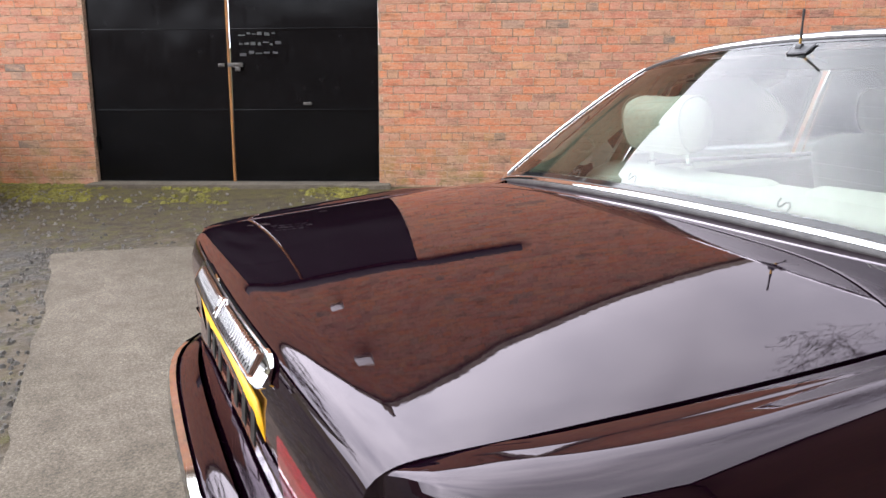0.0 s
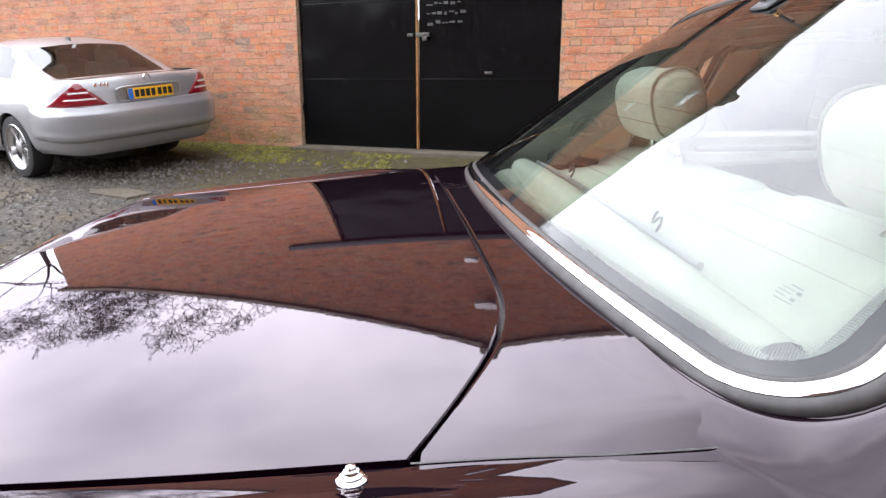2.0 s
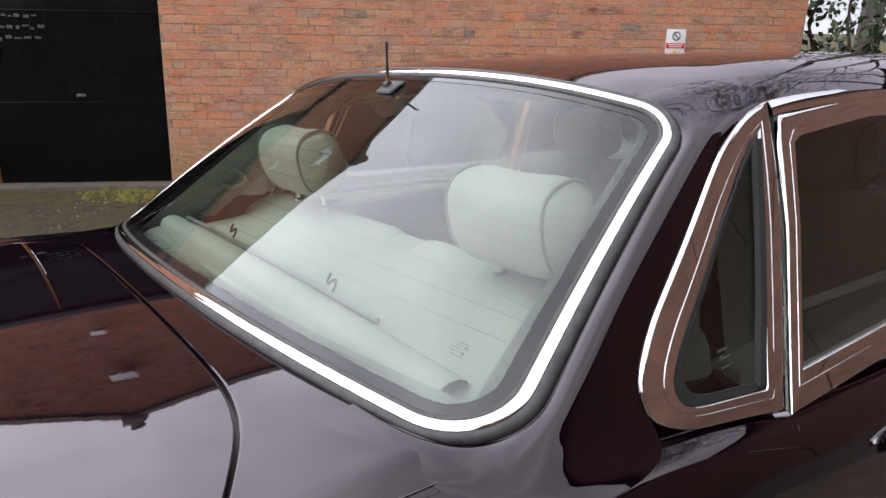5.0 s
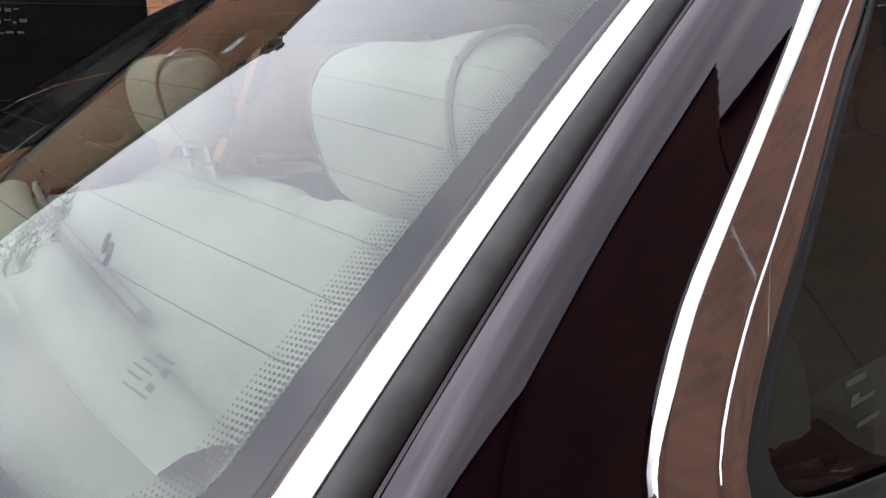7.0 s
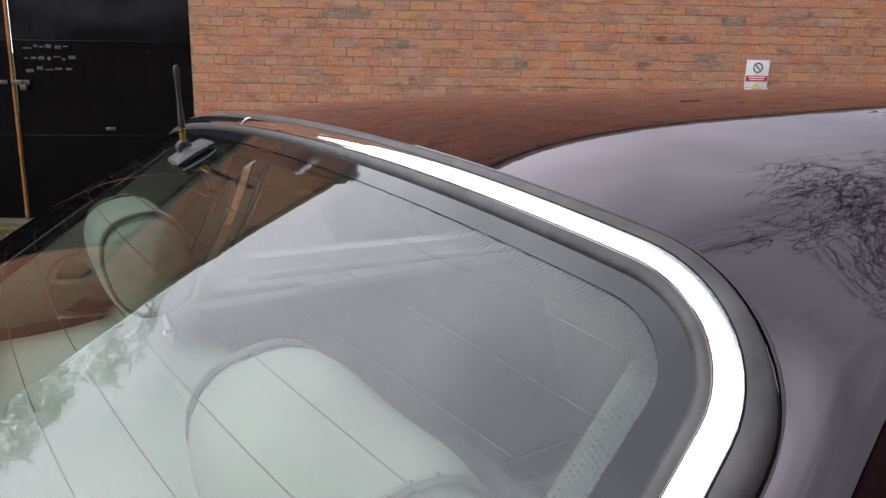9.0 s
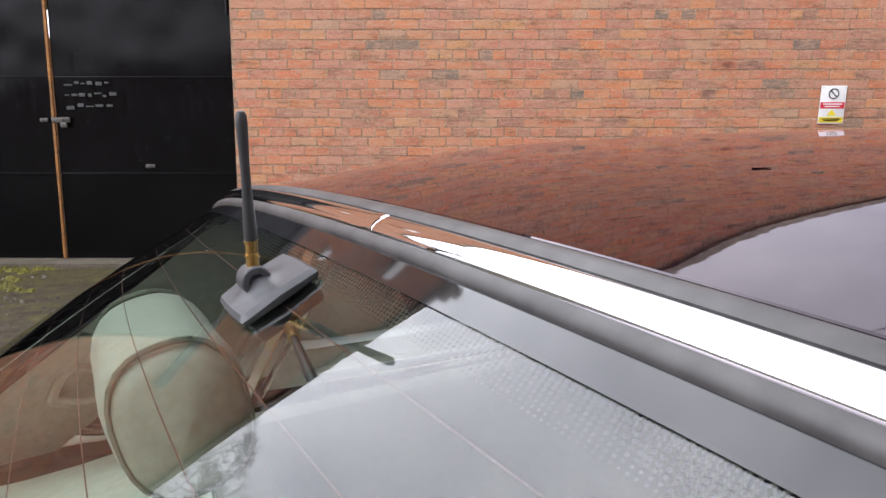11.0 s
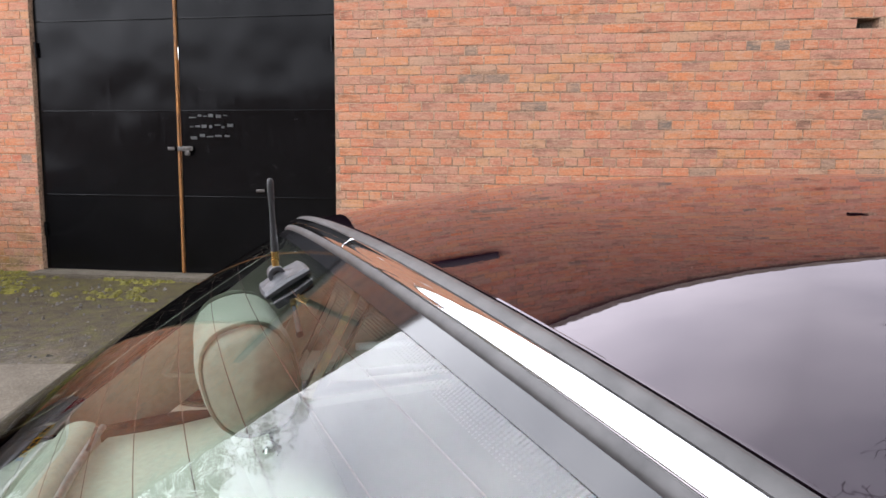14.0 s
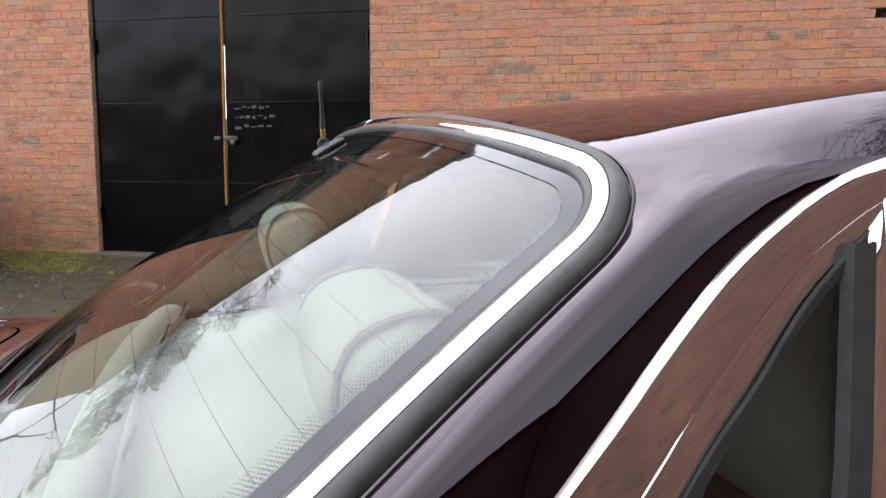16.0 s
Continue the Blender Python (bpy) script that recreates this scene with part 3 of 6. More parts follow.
def build_doors():
    for side, name in ((-1, "door_1"), (1, "door_2")):
        door = thing(name, "tall black gloss sheet-steel yard door, shut", "door", "yard doors", kind="structure")
        o = leaf_outline(side)
        zs = [0.035, 0.80, 1.62, 2.46, DOOR_TOP - 0.01]
        for k, (z0, z1) in enumerate(zip(zs, zs[1:])):
            f = lambda z: ((z - 0.035) / (DOOR_TOP - 0.045))
            l0, l1 = lerp(o[0][0], o[3][0], f(z0)), lerp(o[0][0], o[3][0], f(z1))
            r0, r1 = lerp(o[1][0], o[2][0], f(z0)), lerp(o[1][0], o[2][0], f(z1))
            bm = bmesh.new()
            rows = []
            n = 10
            for i in range(9):
                t = i / 8
                z = lerp(z0, z1 - 0.0008, t)
                rows.append([Vector((lerp(lerp(l0, l1, t), lerp(r0, r1, t), j / n), 0.05 - 0.005 * noise.noise(Vector((j * 0.5 + side * 7, z * 2.2, 0.3))), z)) for j in range(n + 1)])
            edge = lambda r: [Vector((q.x, 0.08, q.z)) for q in r]
            rows = [edge(rows[0])] + rows + [edge(rows[-1])]
            rows = [[Vector((r[0].x, 0.08, r[0].z))] + r + [Vector((r[-1].x, 0.08, r[-1].z))] for r in rows]
            skin(bm, rows)
            part("panel", bm, DOORBLACK, door)
        for z in zs[1:-1]:
            f = (z - 0.035) / (DOOR_TOP - 0.045)
            l, r = lerp(o[0][0], o[3][0], f), lerp(o[1][0], o[2][0], f)
            bm = bmesh.new()
            box(bm, (r - l - 0.01, 0.010, 0.010), Matrix.Translation(((l + r) / 2, 0.046, z)), 0.003)
            part("rail", bm, DOORBLACK, door)
        for z in (0.45, 2.2):
            f = (z - 0.035) / (DOOR_TOP - 0.045)
            x = lerp(o[0][0], o[3][0], f) + 0.02 if side < 0 else lerp(o[1][0], o[2][0], f) - 0.02
            bm = bmesh.new()
            tube(bm, (x, 0.03, z - 0.07), (x, 0.03, z + 0.07), 0.014)
            part("hinge", bm, DOORBLACK, door)
        if side > 0:
            bm = bmesh.new()
            x0, x1 = -0.017 + 0.010, 0.108 + 0.010
            rows = []
            for i in range(13):
                t = i / 12
                z = lerp(0.035, DOOR_TOP - 0.01, t)
                x = lerp(x0, x1, t)
                w = 0.011 + 0.003 * noise.noise(Vector((z * 3, 0, 0)))
                rows.append([Vector((x - w, 0.052, z)), Vector((x - w, 0.026, z)), Vector((x + w, 0.024, z)), Vector((x + w, 0.052, z))])
            skin(bm, rows)
            part("edge_strip", bm, RUST, door, "rusty orange edge strip down the meeting stile")
            bm = bmesh.new()
            box(bm, (0.16, 0.012, 0.045), Matrix.Translation((0.115, 0.022, 1.262)), 0.005)
            part("hasp", bm, DULLSTEEL, door, "worn steel hasp")
            bm = bmesh.new()
            box(bm, (0.055, 0.026, 0.05), Matrix.Translation((0.145, 0.006, 1.222)), 0.008)
            for i in range(10):
                a0, a1 = math.pi * i / 10, math.pi * (i + 1) / 10
                tube(bm, (0.145 + 0.018 * math.cos(a0), 0.006, 1.246 + 0.03 * math.sin(a0)), (0.145 + 0.018 * math.cos(a1), 0.006, 1.246 + 0.03 * math.sin(a1)), 0.005, n=8)
            part("padlock", bm, DULLSTEEL, door, "steel padlock")
            for zi, z in enumerate((1.375, 1.475, 1.565)):
                x = 0.17
                rng = random.Random(zi)
                while x < 0.56:
                    w = rng.uniform(0.03, 0.075)
                    bm = bmesh.new()
                    box(bm, (w, 0.004, rng.choice((0.012, 0.03, 0.02))), Matrix.Translation((x + w / 2, 0.036, z + rng.uniform(-0.012, 0.012))), 0.001, 1)
                    part("faded_letter_bar", bm, FADED, door, "worn grey remains of painted letters")
                    x += w + rng.uniform(0.01, 0.03)
            bm = bmesh.new()
            box(bm, (0.085, 0.012, 0.03), Matrix.Translation((0.845, 0.036, 0.865)), 0.004)
            part("latch_plate", bm, DULLSTEEL, door, "small bare metal plate")
        else:
            bm = bmesh.new()
            box(bm, (0.07, 0.014, 0.035), Matrix.Translation((-0.03, 0.022, 1.262)), 0.005)
            part("staple", bm, DULLSTEEL, door, "steel staple plate")


build_doors()


def build_sign():
    sign = thing("wall_sign", "white safety sign with red and yellow bands screwed to the brickwork", "sign")
    x, z, w, h = 6.69, 1.393, 0.215, 0.315
    y = -0.014
    bm = bmesh.new()
    box(bm, (w, 0.005, h), Matrix.Translation((x, y, z)), 0.002)
    part("board", bm, WHITESIGN, sign)
    for name, mat, zz, hh in (("red_band", REDINK, -0.005, 0.052), ("yellow_band", YELLOWINK, -0.125, 0.045)):
        bm = bmesh.new()
        box(bm, (w - 0.012, 0.003, hh), Matrix.Translation((x, y - 0.0035, z + zz)), 0.0008, 1)
        part(name, bm, mat, sign)
    bm = bmesh.new()
    for i in range(28):
        a0, a1 = 2 * math.pi * i / 28, 2 * math.pi * (i + 1) / 28
        ring = [(0.045, a0), (0.045, a1), (0.035, a1), (0.035, a0)]
        bm.faces.new([bm.verts.new((x + r * math.cos(a), y - 0.006, z + 0.09 + r * math.sin(a))) for r, a in ring])
    box(bm, (0.075, 0.002, 0.009), Matrix.Translation((x, y - 0.0055, z + 0.09)) @ Matrix.Rotation(radians(45), 4, "Y"))
    part("ban_ring", bm, PLATEINK, sign, "black ring with a slash")
    bm = bmesh.new()
    prism(bm, [Vector((x - 0.042, y - 0.0035, z - 0.09)), Vector((x + 0.042, y - 0.0035, z - 0.09)), Vector((x, y - 0.0035, z - 0.04))], 0.002, Vector((0, -1, 0)))
    part("warning_triangle", bm, YELLOWINK, sign)
    for zz, ww in ((0.006, 0.16), (-0.014, 0.13), (-0.118, 0.15), (-0.132, 0.12)):
        bm = bmesh.new()
        box(bm, (ww, 0.002, 0.009), Matrix.Translation((x, y - 0.006, z + zz)))
        part("text_bar", bm, WHITESIGN if zz > -0.1 else PLATEINK, sign)
    for sx in (-1, 1):
        bm = bmesh.new()
        tube(bm, (x + sx * 0.09, y - 0.001, z + 0.14), (x + sx * 0.09, y - 0.006, z + 0.14), 0.005, n=10)
        part("screw", bm, STEEL, sign)


build_sign()


def build_floodlight(x, z, s, label):
    lamp = thing("floodlight", label, "lamp", m=pose(x, -0.02, z))
    bm = bmesh.new()
    box(bm, (0.05 * s, 0.10, 0.05 * s), Matrix.Translation((0, -0.04, 0)), 0.006)
    part("bracket", bm, STEEL, lamp)
    bm = bmesh.new()
    box(bm, (0.30 * s, 0.09, 0.16 * s), Matrix.Translation((0, -0.13, 0)) @ Matrix.Rotation(radians(-25), 4, "X"), 0.015)
    part("housing", bm, WHITESIGN, lamp)
    bm = bmesh.new()
    box(bm, (0.26 * s, 0.012, 0.12 * s), Matrix.Translation((0, -0.18, -0.02)) @ Matrix.Rotation(radians(-25), 4, "X"), 0.004)
    part("lens", bm, CLEARLENS, lamp)


build_floodlight(0.64, 4.45, 1.0, "white floodlight fixed high on the gable wall")
build_floodlight(0.5, 3.5, 0.55, "small white lamp above the lintel")


# ---- what stands round the yard ----
def far_brick(name, axis):
    m, n, l, p = tree(name)
    t = n.new("ShaderNodeTexBrick")
    t.inputs["Scale"].default_value = 1.0
    t.inputs["Brick Width"].default_value, t.inputs["Row Height"].default_value, t.inputs["Mortar Size"].default_value = 0.225, 0.078, 0.006
    t.inputs["Color1"].default_value, t.inputs["Color2"].default_value, t.inputs["Mortar"].default_value = (0.10, 0.045, 0.029, 1), (0.145, 0.064, 0.041, 1), (0.10, 0.078, 0.062, 1)
    v = coords(n, l)
    sw = n.new("ShaderNodeSeparateXYZ")
    cb = n.new("ShaderNodeCombineXYZ")
    l.new(v, sw.inputs[0])
    l.new(sw.outputs[axis], cb.inputs["X"])
    l.new(sw.outputs["Z"], cb.inputs["Y"])
    l.new(cb.outputs[0], t.inputs["Vector"])
    w = noise_tex(n, l, v, 0.7, 5.0)
    l.new(mix_of(n, l, 1.0, t.outputs["Color"], ramp_of(n, l, w, [(0.3, (0.6, 0.58, 0.55)), (0.7, (1.1, 1.08, 1.05))]), "MULTIPLY"), p.inputs["Base Color"])
    p.inputs["Roughness"].default_value = 0.9
    return m


FARBRICK, FARBRICK_SIDE = far_brick("far_brickwork", "X"), far_brick("side_brickwork", "Y")


def build_opposite():
    """A brick shed across the yard, behind the camera's way."""
    house = thing("brick_shed", "long plain red brick shed across the yard", "building")
    Y, H, X0, X1 = -11.4, 5.6, 1.0, 22.0
    bm = bmesh.new()
    box(bm, (X1 - X0, 0.4, H + 0.3), Matrix.Translation(((X0 + X1) / 2, Y - 0.2, H / 2 - 0.15)))
    part("wall", bm, FARBRICK, house, smooth=False)
    bm = bmesh.new()
    prism(bm, [Vector((X0 - 0.3, Y + 0.35, H - 0.05)), Vector((X0 - 0.3, Y - 4.5, H + 2.2)), Vector((X0 - 0.3, Y - 9.0, H - 0.05))], X1 - X0 + 0.6, Vector((1, 0, 0)))
    part("roof", bm, SLATE, house, smooth=False)
    # unseen low wall, added as the dark bushy skyline mirrored in the doors
    bm = bmesh.new()
    box(bm, (17.0, 0.36, 2.9), Matrix.Translation((-7.5, Y - 0.2, 1.25)))
    tagged(part("skyline_wall_south", bm, FARBRICK, smooth=False), "plain low brick wall, added unseen for the bushy skyline the doors mirror", "wall", kind="structure")


build_opposite()


def build_side_house():
    """A brick building on the east side of the yard."""
    house = thing("brick_house", "long red brick building along the side of the yard", "building")
    X = 9.4
    for Y0, Y1, H, rise in ((-11.2, -6.3, 5.6, 0.9), (-6.28, -1.7, 3.6, 1.2)):
        bm = bmesh.new()
        box(bm, (0.4, Y1 - Y0, H + 0.3), Matrix.Translation((X + 0.2, (Y0 + Y1) / 2, H / 2 - 0.15)))
        box(bm, (8.0, 0.4, H + 0.3), Matrix.Translation((X + 4.402, Y1 - 0.2, H / 2 - 0.15)))
        part("wall", bm, FARBRICK_SIDE, house, smooth=False)
        bm = bmesh.new()
        prism(bm, [Vector((X - 0.3, Y1 + 0.01, H - 0.05)), Vector((X + 4.2, Y1 + 0.01, H + rise)), Vector((X + 8.7, Y1 + 0.01, H - 0.05))], Y1 - Y0, Vector((0, -1, 0)))
        part("roof", bm, SLATE, house, smooth=False)


build_side_house()


def bare_tree(name, base, height, seed, label, spread=1.0):
    t = thing(name, label, "tree", "bare trees", pose(*base))
    rng = random.Random(seed)
    bm, twig = bmesh.new(), bmesh.new()

    def grow(p, d, length, r, depth):
        steps = 3
        for _ in range(steps):
            q = p + d * (length / steps)
            r2 = max(0.0065, r * 0.84)
            if depth < 3:
                tube(bm, p, q, r, r2, 8 if depth < 2 else 5, False)
            else:
                tube(twig, p, q, r, r2, 3, False)
            p, r = q, r2
            d = (d + Vector((rng.uniform(-1, 1), rng.uniform(-1, 1), rng.uniform(-0.4, 0.7))) * 0.16).normalized()
        if depth >= 9:
            return
        for k in range(rng.choice((2, 3, 3)) if depth < 7 else 2):
            a = rng.uniform(0, 2 * math.pi)
            side = Vector((math.cos(a), math.sin(a), rng.uniform(-0.15, 0.5)))
            grow(p, (d * 0.75 + side * rng.uniform(0.45, 0.9) * spread).normalized(), length * rng.uniform(0.58, 0.78), max(0.0065, r * rng.uniform(0.55, 0.72)), depth + 1)

    grow(Vector((0, 0, -0.1)), Vector((0, 0, 1)), height * 0.30, height * 0.013, 0)
    part("trunk", bm, BARK, t, smooth=True)
    part("crown", twig, BARK, t, "fine leafless twigs", smooth=False)


for base, tall, seed, spread, words in (
        ((-10.6, 7.4, 0), 10.9, 3, 1.1, "tall leafless winter tree behind the brick building"),
        ((-14.5, 3.0, 0), 9.0, 8, 1.1, "leafless winter tree beside the brick building"),
        ((-13.2, 7.5, 0), 11.2, 14, 1.25, "leafless winter tree behind the brick building"),
        ((-16.5, 6.0, 0), 10.5, 33, 1.25, "leafless winter tree past the end of the brick building"),
        ((12.6, 4.6, 0), 18.0, 5, 1.2, "tall leafless winter tree behind the end of the wall"),
        ((17.5, 8.0, 0), 18.6, 44, 1.25, "tall leafless winter tree behind the end of the wall"),
        ((15.5, 0.0, 0), 18.0, 12, 1.2, "leafless winter tree at the edge of the yard")):
    bare_tree("bare_tree", base, tall, seed, words, spread)


def build_ivy():
    """A dark evergreen thicket past the end of the wall."""
    rng = random.Random(2)
    verts, faces = [], []
    for k in range(5200):
        x, y = rng.uniform(8.35, 12.5), rng.uniform(-0.6, 2.6)
        top = 3.2 + 0.8 * noise.noise(Vector((x * 0.7, y * 0.7, 0)))
        z = rng.uniform(0.02, top)
        s = rng.uniform(0.035, 0.075)
        u = Vector((rng.uniform(-1, 1), rng.uniform(-1, 1), rng.uniform(-1, 1))).normalized()
        v = u.cross(Vector((rng.uniform(-1, 1), rng.uniform(-1, 1), rng.uniform(-1, 1)))).normalized()
        c, b = Vector((x, y, z)), len(verts)
        verts += [c - u * s, c - v * s * 0.6, c + u * s, c + v * s * 0.6 + u.cross(v) * s * 0.3]
        faces.append((b, b + 1, b + 2, b + 3))
    me = bpy.data.meshes.new("ivy")
    me.from_pydata([tuple(v) for v in verts], [], faces)
    tagged(obj("ivy_thicket", me, LEAF, smooth=False), "dark green ivy thicket past the wall's end", "ivy", kind="stuff")
    t = thing("ivy_stems", "twisted brown stems inside the ivy thicket", "stems")
    for k in range(9):
        bm = bmesh.new()
        p = Vector((8.5 + k * 0.42, rng.uniform(-0.2, 1.8), -0.05))
        for i in range(7):
            q = p + Vector((rng.uniform(-0.12, 0.12), rng.uniform(-0.12, 0.12), 0.42))
            tube(bm, p, q, 0.03 - 0.003 * i, 0.027 - 0.003 * i, 7, False)
            p = q
        part("stem", bm, BARK, t)


build_ivy()


# ---- the maroon saloon ----
CAR = thing("saloon_car", "dark maroon luxury saloon with chrome window surrounds, parked on the concrete", "car", m=pose(3.3218, -5.6359, 1.14, 0, 0, 29.17) @ pose(0, 0, 0, -2.0) @ pose(0, -0.66, 0.11, -1.5) @ pose(0, 0.66, -1.25))

DECK = [(-1.249, 1.020), (-1.246, 1.046), (-1.240, 1.068), (-1.231, 1.089), (-1.217, 1.1025), (-1.197, 1.1106), (-1.17, 1.1156), (-1.12, 1.1219), (-1.05, 1.1295), (-0.95, 1.1385), (-0.70, 1.155), (-0.45, 1.166), (-0.30, 1.167), (-0.05, 1.159), (0.16, 1.125), (0.55, 1.079), (1.2, 1.035), (2.1, 1.01), (3.0, 0.96), (3.8, 0.89), (4.05, 0.80)]

CROWN = [(-1.21, 0.016), (-1.12, 0.024), (-1.05, 0.031), (-0.95, 0.037), (-0.75, 0.042), (-0.5, 0.043), (0.5, 0.045)]


def deck(x, y):
    return curve_at(DECK, x) - curve_at(CROWN, x) * (y / 0.678) ** 2


def lid_front(y):
    a = abs(y)
    return curve_at([(0.0, -0.487), (0.30, -0.485), (0.40, -0.485), (0.46, -0.491), (0.52, -0.508), (0.60, -0.550), (0.672, -0.596)], a)


def build_lid():
    part_from_rows("boot_lid", lid_rows(), MAROON, CAR, "dark maroon boot lid reflecting the brick wall")
    bm = bmesh.new()
    # dark channel under the shut line
    pts = [(lid_front(y) + 0.003, y) for y in (i * 0.676 / 24 for i in range(-24, 25))]
    side = [(x, lid_side(x) + 0.003) for x in (-1.19 + i * 0.585 / 20 for i in range(21))]
    loop = [(x, -y) for x, y in side] + pts + [(x, y) for x, y in reversed(side)]
    skin(bm, [[Vector((x - dx, y * s, deck(x, y) - 0.016)) for s, dx in ((0.994, 0.004), (1.006, -0.004))] for x, y in loop])
    part("shut_line_channel", bm, RUBBER, CAR, "black rubber seal in the boot shut line")


def lid_side(x):
    return curve_at([(-1.25, 0.572), (-1.21, 0.590), (-1.13, 0.607), (-1.03, 0.621), (-0.9, 0.640), (-0.75, 0.659), (-0.6, 0.674)], x)


def lid_rows():
    """Rows across the boot lid from its front edge over the tail and down."""
    rows = []
    tail = [(-1.08, None), (-1.13, None), (-1.165, None), (-1.185, None), (-1.198, None), (-1.208, None), (-1.217, None), (-1.225, None), (-1.232, None), (-1.238, None), (-1.243, 1.050), (-1.246, 1.02), (-1.246, 0.97), (-1.244, 0.92), (-1.240, 0.84)]
    n = 48
    prof = [("f", t) for t in (0.0, 0.0012, 0.0028, 0.004, 0.0055)] + [("g", i / 22) for i in range(1, 23)] + [("t", p) for p in tail]
    for kind, p in prof:
        row = []
        for j in range(n + 1):
            q = -1 + 2 * j / n
            if kind in "fg":
                y0 = q * 0.672
                xf = lid_front(y0)
                x = xf - p if kind == "f" else lerp(xf - 0.0055, -1.04, p)
                y = q * lid_side(x)
                z = deck(x, y) - (0.020 if kind == "f" and p == 0 else 0.0012 if kind == "f" and p == 0.0012 else 0)
            else:
                x, z0 = p
                y = q * lid_side(max(x, -1.235))
                fwd = 0.020 * (y / 0.62) ** 2 * min(1, max(0, (-1.06 - x) / 0.14))
                z = deck(x, y) if z0 is None else z0 - 0.006 * (y / 0.678) ** 2
                x = x + fwd
            if abs(q) > 0.9999:
                z -= 0.020
            row.append(Vector((x, y, z)))
        # a thin turned-down lip at both sides
        a, b = row[0], row[-1]
        row.insert(1, Vector((a.x, a.y + 0.0025, a.z + 0.0195)))
        row.insert(-1, Vector((b.x, b.y - 0.0025, b.z + 0.0195)))
        rows.append(row)
    return rows


def part_from_rows(name, rows, material, parent, label="", closed_u=False, closed_v=False):
    bm = bmesh.new()
    skin(bm, rows, closed_u, closed_v)
    return part(name, bm, material, parent, label)


OUTLINE = [(4.02, 0.0), (4.0, 0.35), (3.92, 0.58), (3.7, 0.68), (3.2, 0.72), (2.4, 0.745), (1.6, 0.775), (0.9, 0.795), (0.4, 0.800), (0.1, 0.802), (-0.15, 0.795), (-0.4, 0.778), (-0.65, 0.756), (-0.85, 0.738), (-1.0, 0.722), (-1.09, 0.702), (-1.15, 0.670), (-1.19, 0.618), (-1.21, 0.54), (-1.222, 0.40), (-1.228, 0.2), (-1.23, 0.0)]


def outline_points(n):
    """Even points along the half plan of the body, front to tail, with outward normals."""
    p = [Vector((x, y)) for x, y in OUTLINE]
    fine = []
    for i in range(len(p) - 1):
        a, b = p[i], p[i + 1]
        pa, pb = p[i - 1] if i else a, p[i + 2] if i + 2 < len(p) else b
        for k in range(12):
            t = k / 12
            m0, m1 = (b - pa) * 0.5, (pb - a) * 0.5
            fine.append((2 * t**3 - 3 * t**2 + 1) * a + (t**3 - 2 * t**2 + t) * m0 + (-2 * t**3 + 3 * t**2) * b + (t**3 - t**2) * m1)
    fine.append(p[-1])
    d = [0.0]
    for a, b in zip(fine, fine[1:]):
        d.append(d[-1] + (b - a).length)
    # denser towards the tail
    out = []
    for i in range(n):
        s = d[-1] * (1 - (1 - i / (n - 1)) ** 1.35)
        k = max(j for j in range(len(d)) if d[j] <= s + 1e-9)
        k = min(k, len(d) - 2)
        t = (s - d[k]) / max(1e-9, d[k + 1] - d[k])
        q = fine[k].lerp(fine[k + 1], min(1, t))
        tan = (fine[min(k + 2, len(fine) - 1)] - fine[max(0, k - 1)]).normalized()
        out.append((q, Vector((-tan.y, tan.x)) * -1))
    return out


def shoulder(x, y, ridge):
    """Top of the wing: level behind, falling outwards beside the cabin."""
    t = max(0.0, y - 0.645)
    return deck(x, min(y, 0.69)) - 0.38 * t * t / (t + 0.03) * (1 - ridge)


def ridge_at(x):
    return min(1.0, max(0.0, (-0.28 - x) / 0.35))


